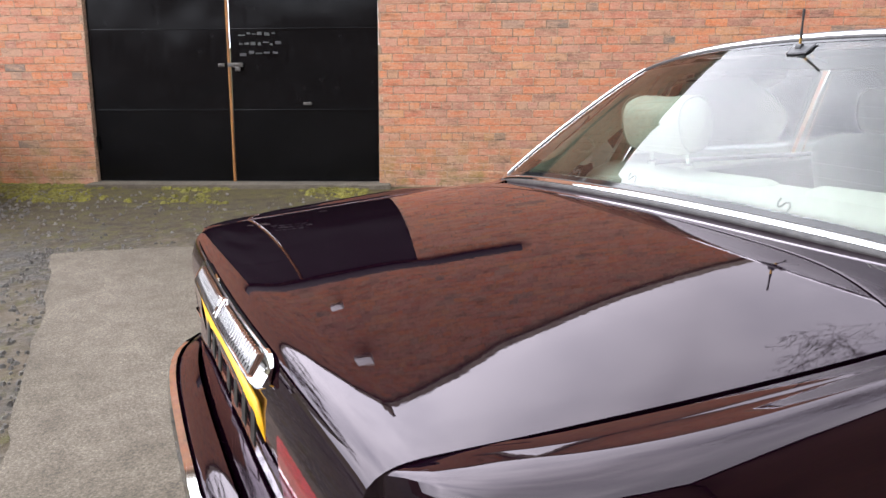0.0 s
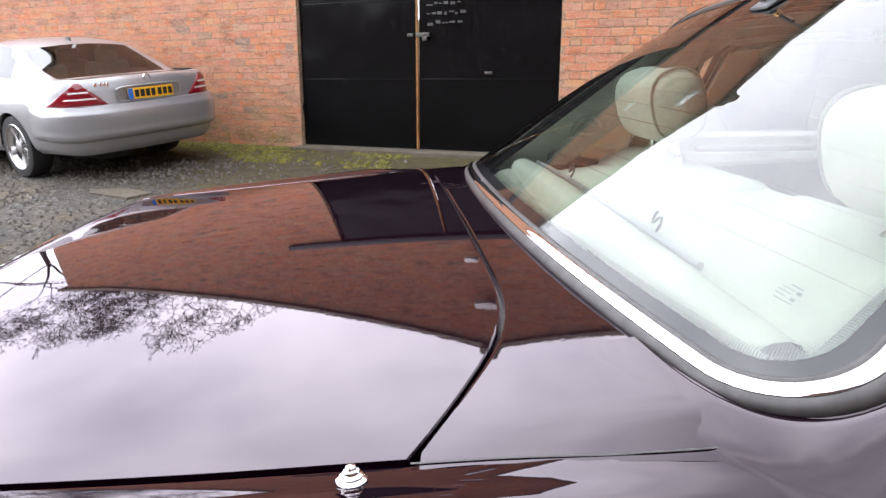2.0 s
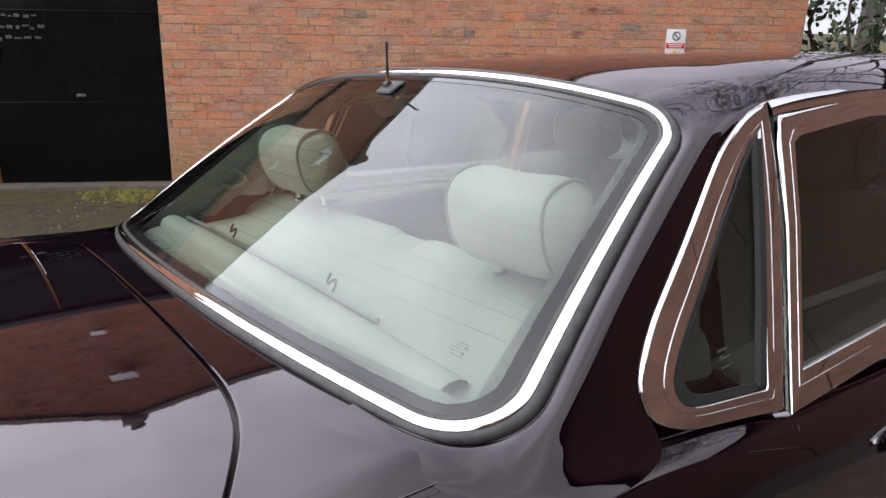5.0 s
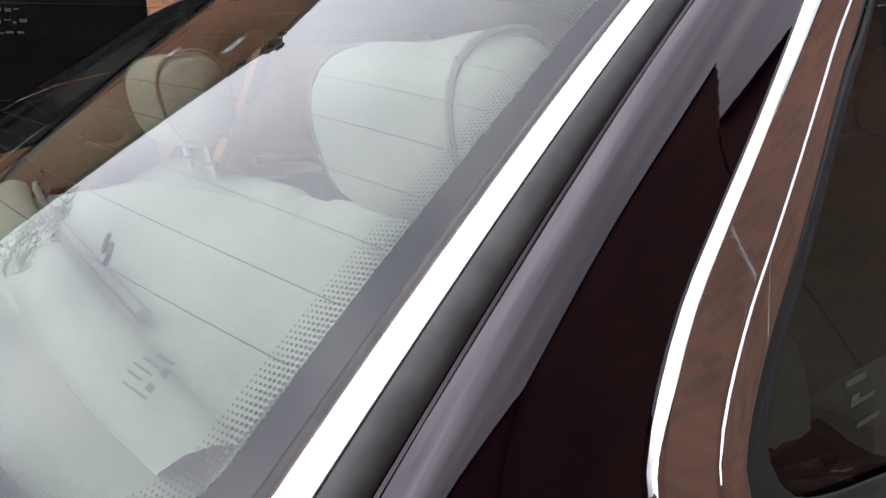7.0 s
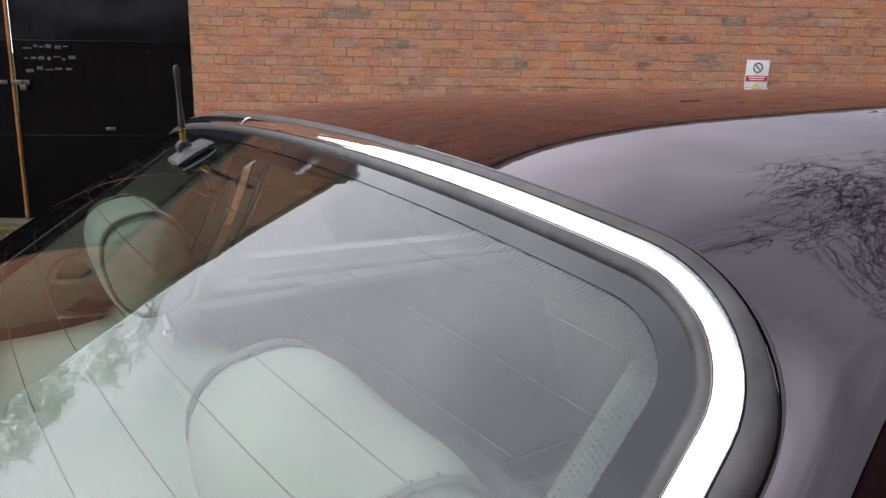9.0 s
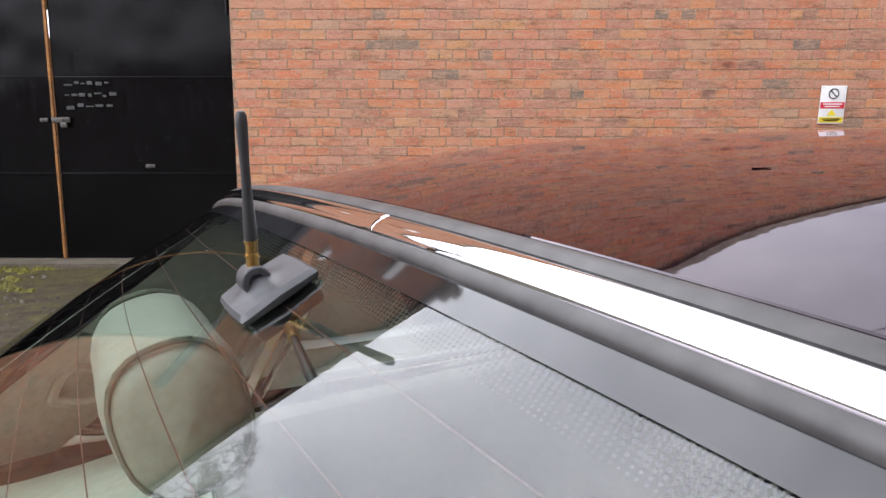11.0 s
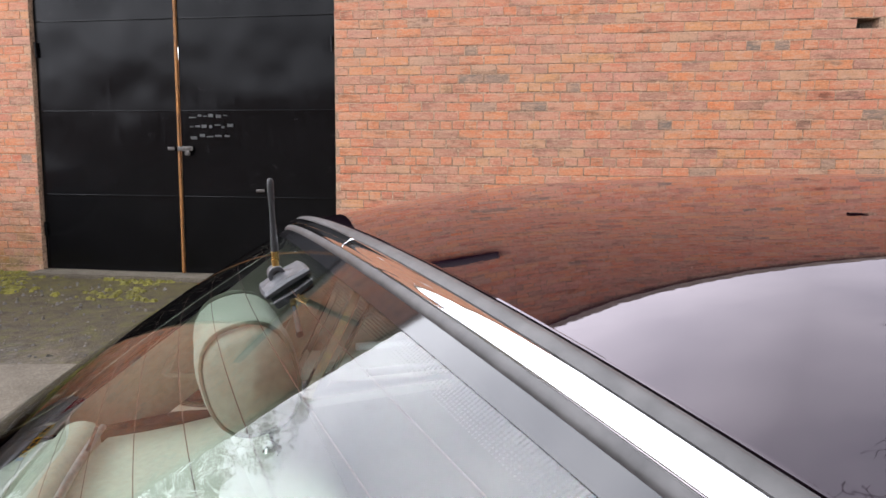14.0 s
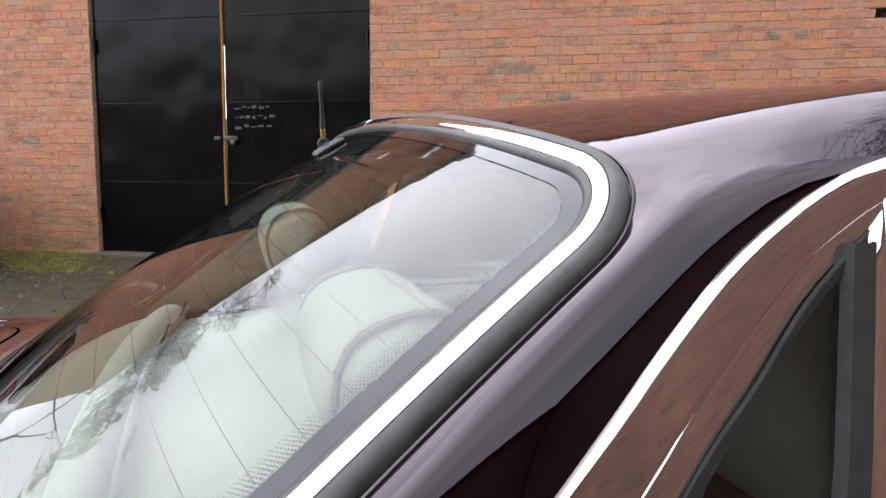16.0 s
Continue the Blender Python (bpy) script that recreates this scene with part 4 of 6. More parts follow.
def build_body():
    pts = outline_points(120)
    for s, name in ((-1, "wing_panel"), (1, "wing_panel")):
        rows = []
        prof = [(-0.068, -0.02), (-0.068, -0.0012), (-0.066, 0.0), (-0.053, 0.0008), (-0.042, 0.0040), (-0.033, 0.0068), (-0.025, 0.0078), (-0.018, 0.0068), (-0.011, 0.003), (-0.005, -0.0035), (0.001, -0.015), (0.009, -0.032), (0.018, -0.058), (0.030, -0.10), (0.050, -0.17), (0.075, -0.26), (0.105, -0.37), (0.135, -0.50), (0.148, -0.62), (0.140, -0.76), (0.115, -0.86)]
        for q, nrm in pts:
            if nrm.y < 0:
                nrm = -nrm
            tail = min(1, max(0, (-q.x - 1.02) / 0.16))
            row = []
            fade = min(1.0, max(0.0, (0.592 - q.y) / 0.03)) if q.x < 0 else 0.0
            ridge = ridge_at(q.x) * (1 - tail)
            sink = 0.0008 if -0.62 < q.x < 0.25 else 0.0
            for off, dz in prof:
                inner = (q.y - lid_side(min(-0.6, max(q.x, -1.2))) - 0.0055) / (0.068 * max(0.5, nrm.y))
                o = off * (lerp(1.0, 0.30, tail) if off > 0 else lerp(max(1.0 if q.x > -0.9 else 0.5, inner), 0.05, fade))
                x, y = q.x + nrm.x * o, q.y + nrm.y * o
                if tail > 0.8 and off < 0:
                    z = deck(max(x, -1.2), max(0.0, y)) + dz * 0.2 - 0.002 - 0.02 * fade
                else:
                    z = shoulder(max(x, -1.2), y, ridge) + (dz * ridge if dz > 0 else dz) - sink
                row.append(Vector((x, s * max(0.0, y), max(0.20, z))))
            rows.append(row)
        part_from_rows(name, rows, MAROON, CAR)
    # panel between the boot lid and the rear window
    rows = []
    for j in range(-40, 41):
        y = j / 40 * 0.6845
        xf = lid_front(min(0.672, abs(y))) + 0.0045
        spread = lambda x: y * (1 + 0.030 * min(1.0, max(0.0, (x + 0.56) / 0.20)))
        rows.append([Vector((xf, y, deck(xf, y) - 0.022)), Vector((xf, y, shoulder(xf, abs(y), ridge_at(xf)) - 0.001))] + [Vector((x, spread(x), shoulder(x, abs(spread(x)), ridge_at(x)))) for x in [xf + 0.0012, xf + 0.0024] + [lerp(xf + 0.004, -0.395 + 0.115 * (y / 0.68) ** 2 + 0.05 * max(0.0, abs(y) - 0.60) / 0.08, t / 20) for t in range(21)]])
    part_from_rows("rear_deck_panel", rows, MAROON, CAR)
    # seams that run on from the corners of the lid to the window
    for s in (-1, 1):
        bm = bmesh.new()
        seam = smooth_line([(-0.596, 0.678), (-0.527, 0.683), (-0.447, 0.690), (-0.385, 0.692), (-0.345, 0.690)], 30)
        skin(bm, [[Vector((x, s * (y + w), max(shoulder(x, y + w, ridge_at(x)), foot(x, y + w) if x > -0.44 else 0) + 0.0009)) for w in (-0.0009, 0.0009)] for x, y in seam])
        part("panel_seam", bm, RUBBER, CAR, "fine dark seam between wing and deck")
    # bonnet and scuttle
    rows = []
    for i in range(21):
        x = lerp(2.05, 3.98, i / 20)
        w = curve_at([(2.05, 0.685), (3.2, 0.66), (3.7, 0.62), (3.9, 0.53), (3.98, 0.30)], x)
        rows.append([Vector((x, w * j / 12, deck(x, w * j / 12))) for j in range(-12, 13)])
    part_from_rows("bonnet", rows, MAROON, CAR)
    # underside
    bm = bmesh.new()
    box(bm, (4.9, 1.5, 0.06), Matrix.Translation((1.4, 0, 0.30)), 0.02)
    part("floor_pan", bm, CARPET, CAR)
    # rear valance and bumper
    for name, prof, mat, lab in (
        ("bumper", [(0.02, 0.80), (0.055, 0.795), (0.075, 0.775), (0.082, 0.74), (0.080, 0.68), (0.065, 0.60), (0.05, 0.50), (0.03, 0.36), (-0.02, 0.30)], MAROON, "maroon rear bumper"),
        ("bumper_strip", [(0.070, 0.790), (0.084, 0.786), (0.090, 0.772), (0.086, 0.758), (0.072, 0.755)], CHROME, "chrome strip along the rear bumper")):
        rows = []
        half = [(q, nn if nn.y > 0 or abs(nn.y) < 1e-3 else -nn) for q, nn in pts if q.x < -0.62]
        full = [(Vector((q.x, -q.y)), Vector((nn.x, -nn.y))) for q, nn in half] + [(q, nn) for q, nn in reversed(half)]
        for q, nn in full:
            k = 0.10 * min(1, max(0, (-q.x - 0.62) / 0.12)) + 0.006
            if name == "bumper_strip":
                k = 0.10 * min(1, max(0, (-q.x - 0.66) / 0.10))
            rows.append([Vector((q.x + nn.x * (o + 0.014), q.y + nn.y * (o + k * 0.9 - 0.04), z)) for o, z in prof])
        part_from_rows(name, rows, mat, CAR, lab)
    # wheels
    for x in (-0.45, 2.68):
        for s in (-1, 1):
            wheel = thing("wheel", "", "")
            wheel.parent = CAR
            wheel.matrix_local = pose(x, s * 0.79, lerp(0.40, 0.36, 0.5) + s * 0.0484 + 0.012, 90, 0, 0)
            bm = bmesh.new()
            lathe(bm, [(0.235, -0.10), (0.30, -0.118), (0.335, -0.10), (0.345, -0.05), (0.345, 0.05), (0.335, 0.10), (0.30, 0.118), (0.235, 0.10)], n=40)
            part("tyre", bm, TYRE, wheel)
            bm = bmesh.new()
            lathe(bm, [(0.235, -0.10), (0.225, 0.02), (0.235, 0.10), (0.20, 0.085), (0.18, 0.03), (0.07, 0.05), (0.06, 0.075), (0.0, 0.08)], Matrix.Scale(-s, 4, (0, 0, 1)), n=40)
            part("rim", bm, ALLOY, wheel)




# rear window: a curved pane between a lower and an upper edge
def pane(u, v, h=0.0):
    """u across (1 is the pane's edge), v up the slope; h lifts off the pane."""
    def at(u, v):
        cx, cz = lerp(-0.416, 0.0625, v), lerp(1.183, 1.477, v)
        sx, sy, sz = lerp(-0.310, 0.1076, v), lerp(0.687, 0.589, v), lerp(1.129, 1.418, v)
        b = 0.0096 * 4 * v * (1 - v)
        q = u * u * (0.65 + 0.35 * u * u)
        return Vector((lerp(cx, sx, q) - b * 0.55, u * sy, lerp(cz, sz, q) + b * 0.83))
    p = at(u, v)
    if not h:
        return p
    e = 1e-3
    nrm = (at(u + e, v) - at(u - e, v)).cross(at(u, v + e) - at(u, v - e)).normalized()
    if nrm.z < 0:
        nrm = -nrm
    return p + nrm * h


W_U, W_V = 0.615, 0.535


def window_loop(d, n=22, r=0.074):
    """The rounded edge of the rear window, moved outwards by d metres, as (u, v), from the middle of the lower edge."""
    out = []
    a, lo, hi = 1.0 * W_U + d, -d, W_V + d
    rr, rt = max(0.01, r + d), max(0.01, r * 0.72 + d)

    def line(p, q, k):
        return [(lerp(p[0], q[0], i / k), lerp(p[1], q[1], i / k)) for i in range(k)]

    def arc(cx, cy, rad, a0, a1, k):
        return [(cx + rad * math.cos(lerp(a0, a1, i / k)), cy + rad * math.sin(lerp(a0, a1, i / k))) for i in range(k)]

    out += line((0, lo), (a - rr, lo), n)
    out += arc(a - rr, lo + rr, rr, -math.pi / 2, 0, 14)
    out += line((a, lo + rr), (a, hi - rt), n)
    out += arc(a - rt, hi - rt, rt, 0, math.pi / 2, 14)
    out += line((a - rt, hi), (0, hi), n) + [(0.0, hi)]
    out += [(-x, y) for x, y in reversed(out[1:-1])]
    return [(x / W_U, y / W_V) for x, y in out]


def ring(name, prof, mat, label, parent=CAR):
    """A strip swept round the rear window; prof: (outwards, height) pairs."""
    loops = [window_loop(d) for d, _ in prof]
    rows = [[pane(*loops[k][i], h=prof[k][1]) for k in range(len(prof))] for i in range(len(loops[0]))]
    return part_from_rows(name, rows, mat, parent, label, closed_u=True)


def build_rear_window():
    win = thing("rear_window", "", "")
    win.parent = CAR
    bm = bmesh.new()
    loop = window_loop(0.002)
    c = bm.verts.new(pane(0, 0.5))
    rings = []
    for f in (0.15, 0.3, 0.45, 0.6, 0.7, 0.8, 0.88, 0.94, 1.0):
        rings.append([bm.verts.new(pane(u * f, 0.5 + (v - 0.5) * f)) for u, v in loop])
    n = len(loop)
    for i in range(n):
        j = (i + 1) % n
        bm.faces.new((c, rings[0][i], rings[0][j]))
        for a, b in zip(rings, rings[1:]):
            bm.faces.new((a[i], b[i], b[j], a[j]))
    g = part("pane", bm, PANE, win, "green-tinted heated rear glass reflecting a white sky")
    g.visible_shadow = False
    ring("ceramic_band", [(-0.0145, 0.0006), (0.0, 0.0006)], FRIT, "black printed band round the glass", win)
    ring("inner_rubber", [(-0.001, 0.0005), (-0.0004, 0.0022), (0.0012, 0.0036), (0.0035, 0.0042), (0.0050, 0.0040), (0.0056, 0.002)], RUBBER, "black rubber lip", win)
    ring("chrome_trim", [(0.0046, 0.002), (0.0052, 0.0048), (0.0064, 0.0062), (0.0085, 0.0070), (0.0118, 0.0073), (0.0150, 0.0068), (0.0168, 0.0058), (0.0178, 0.002)], CHROME, "polished chrome surround", win)
    bm = bmesh.new()
    prof = [(0.0046, 0.002), (0.0052, 0.0054), (0.0064, 0.0069), (0.0085, 0.0077), (0.0118, 0.0080), (0.0150, 0.0075), (0.0168, 0.0064), (0.0178, 0.002)]
    skin(bm, [[pane(u, (W_V + d) / W_V, h - (0.0012 if abs(u + 0.081) > 0.0085 else 0)) for d, h in prof] for u in (-0.0900, -0.0893, -0.081, -0.0727, -0.0720)])
    part("trim_joint", bm, CHROME, win, "chrome sleeve over the trim joint")
    ring("window_flange", [(0.0286, -0.010), (0.0292, -0.0015), (0.0300, 0.0002), (0.0312, 0.0000), (0.0325, -0.0018)], MAROON, "painted flange round the seal", win)
    ring("outer_rubber", [(0.0170, 0.003), (0.0178, 0.0058), (0.0200, 0.0062), (0.0230, 0.0058), (0.0258, 0.0044), (0.0278, 0.0022), (0.0288, -0.001), (0.029, -0.012)], RUBBER, "weathered outer rubber seal", win)
    # printed dots along the inner edge of the band
    bm = bmesh.new()
    for k in range(8):
        d = -0.0150 - k * 0.0019
        loop = window_loop(d)
        pts = [pane(u, v, -0.0006) for u, v in loop]
        nrms = [(pane(u, v, 0.01) - pane(u, v)).normalized() for u, v in loop]
        total = sum((pts[(i + 1) % len(pts)] - pts[i]).length for i in range(len(pts)))
        s, want, step = 0.0, 0.0, total / 1240
        rad = 0.00122 - 0.00010 * k
        for i in range(len(pts)):
            a, b = pts[i], pts[(i + 1) % len(pts)]
            L = (b - a).length
            while want < s + L:
                p = a.lerp(b, (want - s) / max(L, 1e-9))
                e1 = (b - a).normalized()
                e2 = e1.cross(nrms[i]).normalized()
                off = e1 * (step * 0.5 * (k % 2))
                bm.faces.new([bm.verts.new(p + off + e1 * (rad * math.cos(t)) + e2 * (rad * math.sin(t))) for t in (0.0, 1.047, 2.094, 3.142, 4.189, 5.236)])
                want += step
            s += L
    tagged(part("printed_dots", bm, FRIT, win, "fading rows of black printed dots", smooth=False), kind="stuff")
    # heater wires
    for k in range(13):
        v = 0.198 + k * 0.0599
        bm = bmesh.new()
        rows = []
        um = 0.966
        for i in range(49):
            u = um * (-1 + i / 24)
            vv = v + 0.018 * (u * u)
            p = pane(u, vv, -0.0025)
            up = (pane(u, vv + 0.01) - pane(u, vv)).normalized() * 0.00032
            rows.append([p - up, p + up])
        skin(bm, rows)
        part("heater_wire", bm, HEATER, win)
    # etched maker's marks as plain bars
    for (du, dv, w, h) in ((0, 0.0, 0.030, 0.0045), (-0.012, -0.012, 0.012, 0.010), (0.012, -0.011, 0.030, 0.003), (0.015, -0.021, 0.034, 0.003), (-0.01, -0.032, 0.012, 0.009), (0.018, -0.031, 0.026, 0.003), (0.004, -0.043, 0.044, 0.003)):
        du, dv, w, h = du * 0.55, dv * 0.55, w * 0.5, h * 0.5
        du, dv, w, h = du * 0.7, dv * 0.7, w * 0.7, h * 0.7
        u0, v0 = (-0.548 + du) / W_U, (0.092 + dv) / W_V
        bm = bmesh.new()
        bm.faces.new([bm.verts.new(pane(u0 + x * w / W_U / 2, v0 + y * h / W_V / 2, -0.002)) for x, y in ((-1, -1), (1, -1), (1, 1), (-1, 1))])
        part("etched_bar", bm, ETCH, win, "etched glass marking")


build_rear_window()


# roof and pillars
ROOF = [(x, z + 0.008) for x, z in ((0.04, 1.4705), (0.087, 1.4760), (0.13, 1.4808), (0.17, 1.4853), (0.21, 1.4892), (0.25, 1.4924), (0.29, 1.4949), (0.33, 1.4968), (0.40, 1.4993), (0.5, 1.5018), (0.65, 1.5038), (0.9, 1.504), (1.2, 1.494), (1.5, 1.470))]
RAIL = [(x, 1.441 - (0.035 if x < 0.6 else 0.055) * (x - 0.6) ** 2) for x in (0.04, 0.12, 0.2, 0.3, 0.4, 0.5, 0.6, 0.75, 0.9, 1.1, 1.3, 1.5)]


def rail_y(x):
    return curve_at([(0.1, 0.630), (0.3, 0.635), (0.8, 0.638), (1.5, 0.61)], x)


def roof(x, y):
    t = min(1.0, abs(y) / rail_y(x))
    return lerp(curve_at(ROOF, x), curve_at(RAIL, x), 0.18 * t**2 + 0.82 * t**13)


def side_y(z):
    return 0.640 + 0.355 * (1.430 - z)


QUARTER_OUT = [(0.268, 1.4375), (0.240, 1.432), (0.214, 1.4245), (0.188, 1.4145), (0.165, 1.403), (0.146, 1.3930), (0.120, 1.3765), (0.082, 1.347), (0.056, 1.325), (0.028, 1.302), (-0.008, 1.273), (-0.053, 1.238), (-0.084, 1.213), (-0.108, 1.188), (-0.125, 1.166), (-0.133, 1.146), (-0.131, 1.124), (-0.109, 1.105), (-0.062, 1.087)]
QUARTER_IN = [(0.228, 1.396), (0.214, 1.388), (0.200, 1.379), (0.184, 1.369), (0.164, 1.354), (0.147, 1.339), (0.128, 1.323), (0.099, 1.301), (0.043, 1.252), (0.002, 1.217), (-0.035, 1.188), (-0.063, 1.164), (-0.078, 1.147), (-0.078, 1.130), (-0.066, 1.115), (-0.035, 1.106)]

def resample(pts, n):
    d = [0.0]
    for a, b in zip(pts, pts[1:]):
        d.append(d[-1] + math.hypot(b[0] - a[0], b[1] - a[1]))
    out = []
    for i in range(n):
        s = d[-1] * i / (n - 1)
        k = min(max(j for j in range(len(d)) if d[j] <= s + 1e-9), len(d) - 2)
        t = (s - d[k]) / max(1e-9, d[k + 1] - d[k])
        out.append((lerp(pts[k][0], pts[k + 1][0], t), lerp(pts[k][1], pts[k + 1][1], t)))
    return out


def smooth_line(pts, n):
    """Even points on a smooth line through pts."""
    fine = []
    for i in range(len(pts) - 1):
        a, b = Vector(pts[i]), Vector(pts[i + 1])
        pa, pb = Vector(pts[i - 1]) if i else a, Vector(pts[i + 2]) if i + 2 < len(pts) else b
        for k in range(8):
            t = k / 8
            q = (2 * t**3 - 3 * t**2 + 1) * a + (t**3 - 2 * t**2 + t) * (b - pa) * 0.5 + (-2 * t**3 + 3 * t**2) * b + (t**3 - t**2) * (pb - a) * 0.5
            fine.append((q.x, q.y))
    fine.append(tuple(pts[-1]))
    return resample(fine, n)


NC = 30
FOOT = [(0.0, -0.43), (0.05, -0.44), (0.10, -0.42), (0.14, -0.38), (0.19, -0.30), (0.24, -0.21), (0.30, -0.12), (0.38, -0.05)]
FOOT_Y = [(0.0, 0.54), (0.05, 0.62), (0.10, 0.69), (0.14, 0.745), (0.19, 0.787), (0.24, 0.797), (0.38, 0.80)]


def soft_max(a, b, k):
    h = max(0.0, k - abs(a - b)) / k
    return max(a, b) + h * h * k / 4


def foot(x, y):
    """Top of the pillar's foot: window slope and cabin side, filleted into the wing."""
    v = 0.2
    for _ in range(30):
        u = y / lerp(0.687, 0.589, v)
        v += (x - pane(u, v).x) * 1.6
    u = y / lerp(0.687, 0.589, v)
    slope = pane(u, v).z - 0.002
    side = 1.430 - (y + 0.004 - 0.640) / 0.355
    p = -soft_max(-slope, -side, 0.016)
    return soft_max(p, shoulder(x, y, ridge_at(x)), 0.035 + 0.04 * min(1.0, max(0.0, (y - 0.715) / 0.04))) + 0.0006


def build_roof():
    loop = window_loop(0.0277)
    pts = [pane(u, v, -0.0015) for u, v in loop]
    half = pts[: len(pts) // 2 + 1]
    # index of the upper corner, half way round its arc
    k_top = 22 + 14 + 22 + 7
    k_low = 20
    for s in (-1, 1):
        flip = lambda p: Vector((p.x, s * abs(p.y), p.z))
        # roof skin, from the window forwards
        back = half[k_top:]
        rows = []
        for j, g in enumerate(back):
            t = 1 - j / (len(back) - 1)
            row = []
            for i in range(29):
                b = i / 28
                x = lerp(g.x, 1.46 - 0.06 * t * t, b ** 1.5)
                e = min(1.0, (x - g.x) / (0.262 - half[k_top].x))
                yy = lerp(abs(g.y), t * rail_y(x), 1 - (1 - e) ** 2)
                z = roof(x, yy)
                w = (1 - min(1.0, (x - g.x) / lerp(0.48, 0.16, t**8))) ** 2
                row.append(flip(Vector((x, yy, z + (g.z - roof(g.x, g.y)) * w))))
            rows.append(row)
        part_from_rows("roof_panel", rows, MAROON, CAR)
        corner = [Vector(p) for p in rows[0]]
        # rear pillar, from the window round to the side glass
        side = half[k_low:k_top + 1]
        out = []
        n = len(side)
        fine = smooth_line(QUARTER_OUT[::-1], 201)
        for i in range(n):
            a = curve_at([(0.0, 0.0), (0.13, 0.0), (0.35, 0.17), (0.6, 0.44), (0.8, 0.62), (0.9, 0.775), (1.0, 1.0)], i / (n - 1)) * 200
            k = min(199, max(0, int(a)))
            x, z = (lerp(fine[k][q], fine[k + 1][q], a - k) for q in (0, 1))
            out.append(Vector((x, side_y(z) - 0.004, z)))
        rows = []
        for i, (g, o) in enumerate(zip(side, out)):
            g = Vector((g.x, abs(g.y), g.z))
            t = i / (n - 1)
            tt = max(0.0, (t - 0.55) / 0.45)
            f = lerp(1.0, 0.60, tt)
            z2 = lerp(o.z, g.z, f) - 0.002 + 0.040 * tt**2
            p2 = Vector((lerp(o.x, g.x, f), min(side_y(z2) - 0.004, g.y + lerp(0.09, 0.06, tt)), z2))
            rows.append(bezier(g, g.lerp(p2, lerp(0.88, 0.5, tt)) + Vector((0.0, 0.0, 0.002)), p2, o, NC))
        # the foot flows out of the deck and the wing
        for i in range(n):
            t = i / (n - 1)
            w = max(0.0, 1 - t / 0.60) ** 2 * (1 + 2 * t / 0.60)
            if w <= 0:
                continue
            g, o = rows[i][0], rows[i][-1]
            fx, fy = (curve_at(FOOT, t), curve_at(FOOT_Y, t))
            e = min(1.0, max(0.0, (0.38 - t) / 0.12))
            ox, oy = lerp(o.x, fx, e), lerp(o.y, fy, e)
            for k in range(1, NC + 1):
                b = k / NC
                x, y = lerp(g.x, ox, b), lerp(g.y, oy, b)
                h = foot(x, y)
                h = lerp(g.z, h, min(1.0, b / 0.15))
                h = lerp(h, shoulder(x, y, ridge_at(x)) - 0.0006, e * max(0.0, (b - 0.78) / 0.22) ** 2)
                rows[i][k] = rows[i][k].lerp(Vector((x, y, h)), w)
        for _ in range(8):
            old = [list(r) for r in rows]
            for i in range(1, int(0.75 * n)):
                for k in range(1, NC):
                    mean = (old[i - 1][k] + old[i + 1][k] + old[i][k - 1] + old[i][k + 1]) / 4
                    rows[i][k] = old[i][k].lerp(mean, 0.5 * min(1.0, k / 5) * min(1.0, (NC - k) / 4) * min(1.0, (0.75 - i / n) / 0.35))
        # run the top into the roof edge
        line = [Vector((p.x, abs(p.y), p.z)) for p in corner]
        k = max(i for i in range(len(line)) if line[i].x < 0.268)
        line = line[:k + 1] + [line[k].lerp(line[k + 1], (0.268 - line[k].x) / (line[k + 1].x - line[k].x))]
        cum = [0.0]
        for a, b in zip(line, line[1:]):
            cum.append(cum[-1] + (b - a).length)
        edge = []
        for i in range(NC + 1):
            d = cum[-1] * i / NC
            k = min(max(j for j in range(len(cum)) if cum[j] <= d + 1e-9), len(cum) - 2)
            edge.append(line[k].lerp(line[k + 1], (d - cum[k]) / max(1e-9, cum[k + 1] - cum[k])))
        gap = [e - p for e, p in zip(edge, rows[-1])]
        for i, row in enumerate(rows):
            w = max(0.0, (i / (n - 1) - 0.62) / 0.38) ** 4
            rows[i] = [flip(p + dlt * w) for p, dlt in zip(row, gap)]
        part_from_rows("rear_pillar", rows, MAROON, CAR)


build_roof()


def side_frame(name, outer, inner, mat, label, lift=0.012, parent=CAR, s=-1, closed=True):
    """A bevelled frame on the side of the cabin between two outlines (x, z)."""
    rows = []
    for (xo, zo), (xi, zi) in zip(outer, inner):
        row = []
        k = min(1.0, max(0.0, (zo - 1.28) / 0.14))
        k = 0.24 + 0.90 * k * k * (3 - 2 * k)
        for f, h in ((0.0, -1.6), (0.0, 0.10), (0.03 * k, 0.52), (0.07 * k, 0.76), (0.12 * k, 0.90), (0.17 * k, 0.97), (0.21 * k, 1.0), (0.24 * k, 1.0), (0.56, 1.0), (0.59, 0.99), (0.61, 0.92), (0.62, 0.72), (0.635, 0.72), (0.64, 0.90), (0.64 + 0.02 * k, 0.96), (0.645 + 0.045 * k, 0.97), (0.93, 0.95), (0.97, 0.90), (0.99, 0.75), (1.0, 0.4), (1.0, -0.6)):
            x, z = lerp(xo, xi, f), lerp(zo, zi, f)
            row.append(Vector((x, s * (side_y(z) + lift * h - 0.0020 + 0.10 * (z - zo)), z)))
        rows.append(row)
    return part_from_rows(name, rows, mat, parent, label, closed_u=closed)


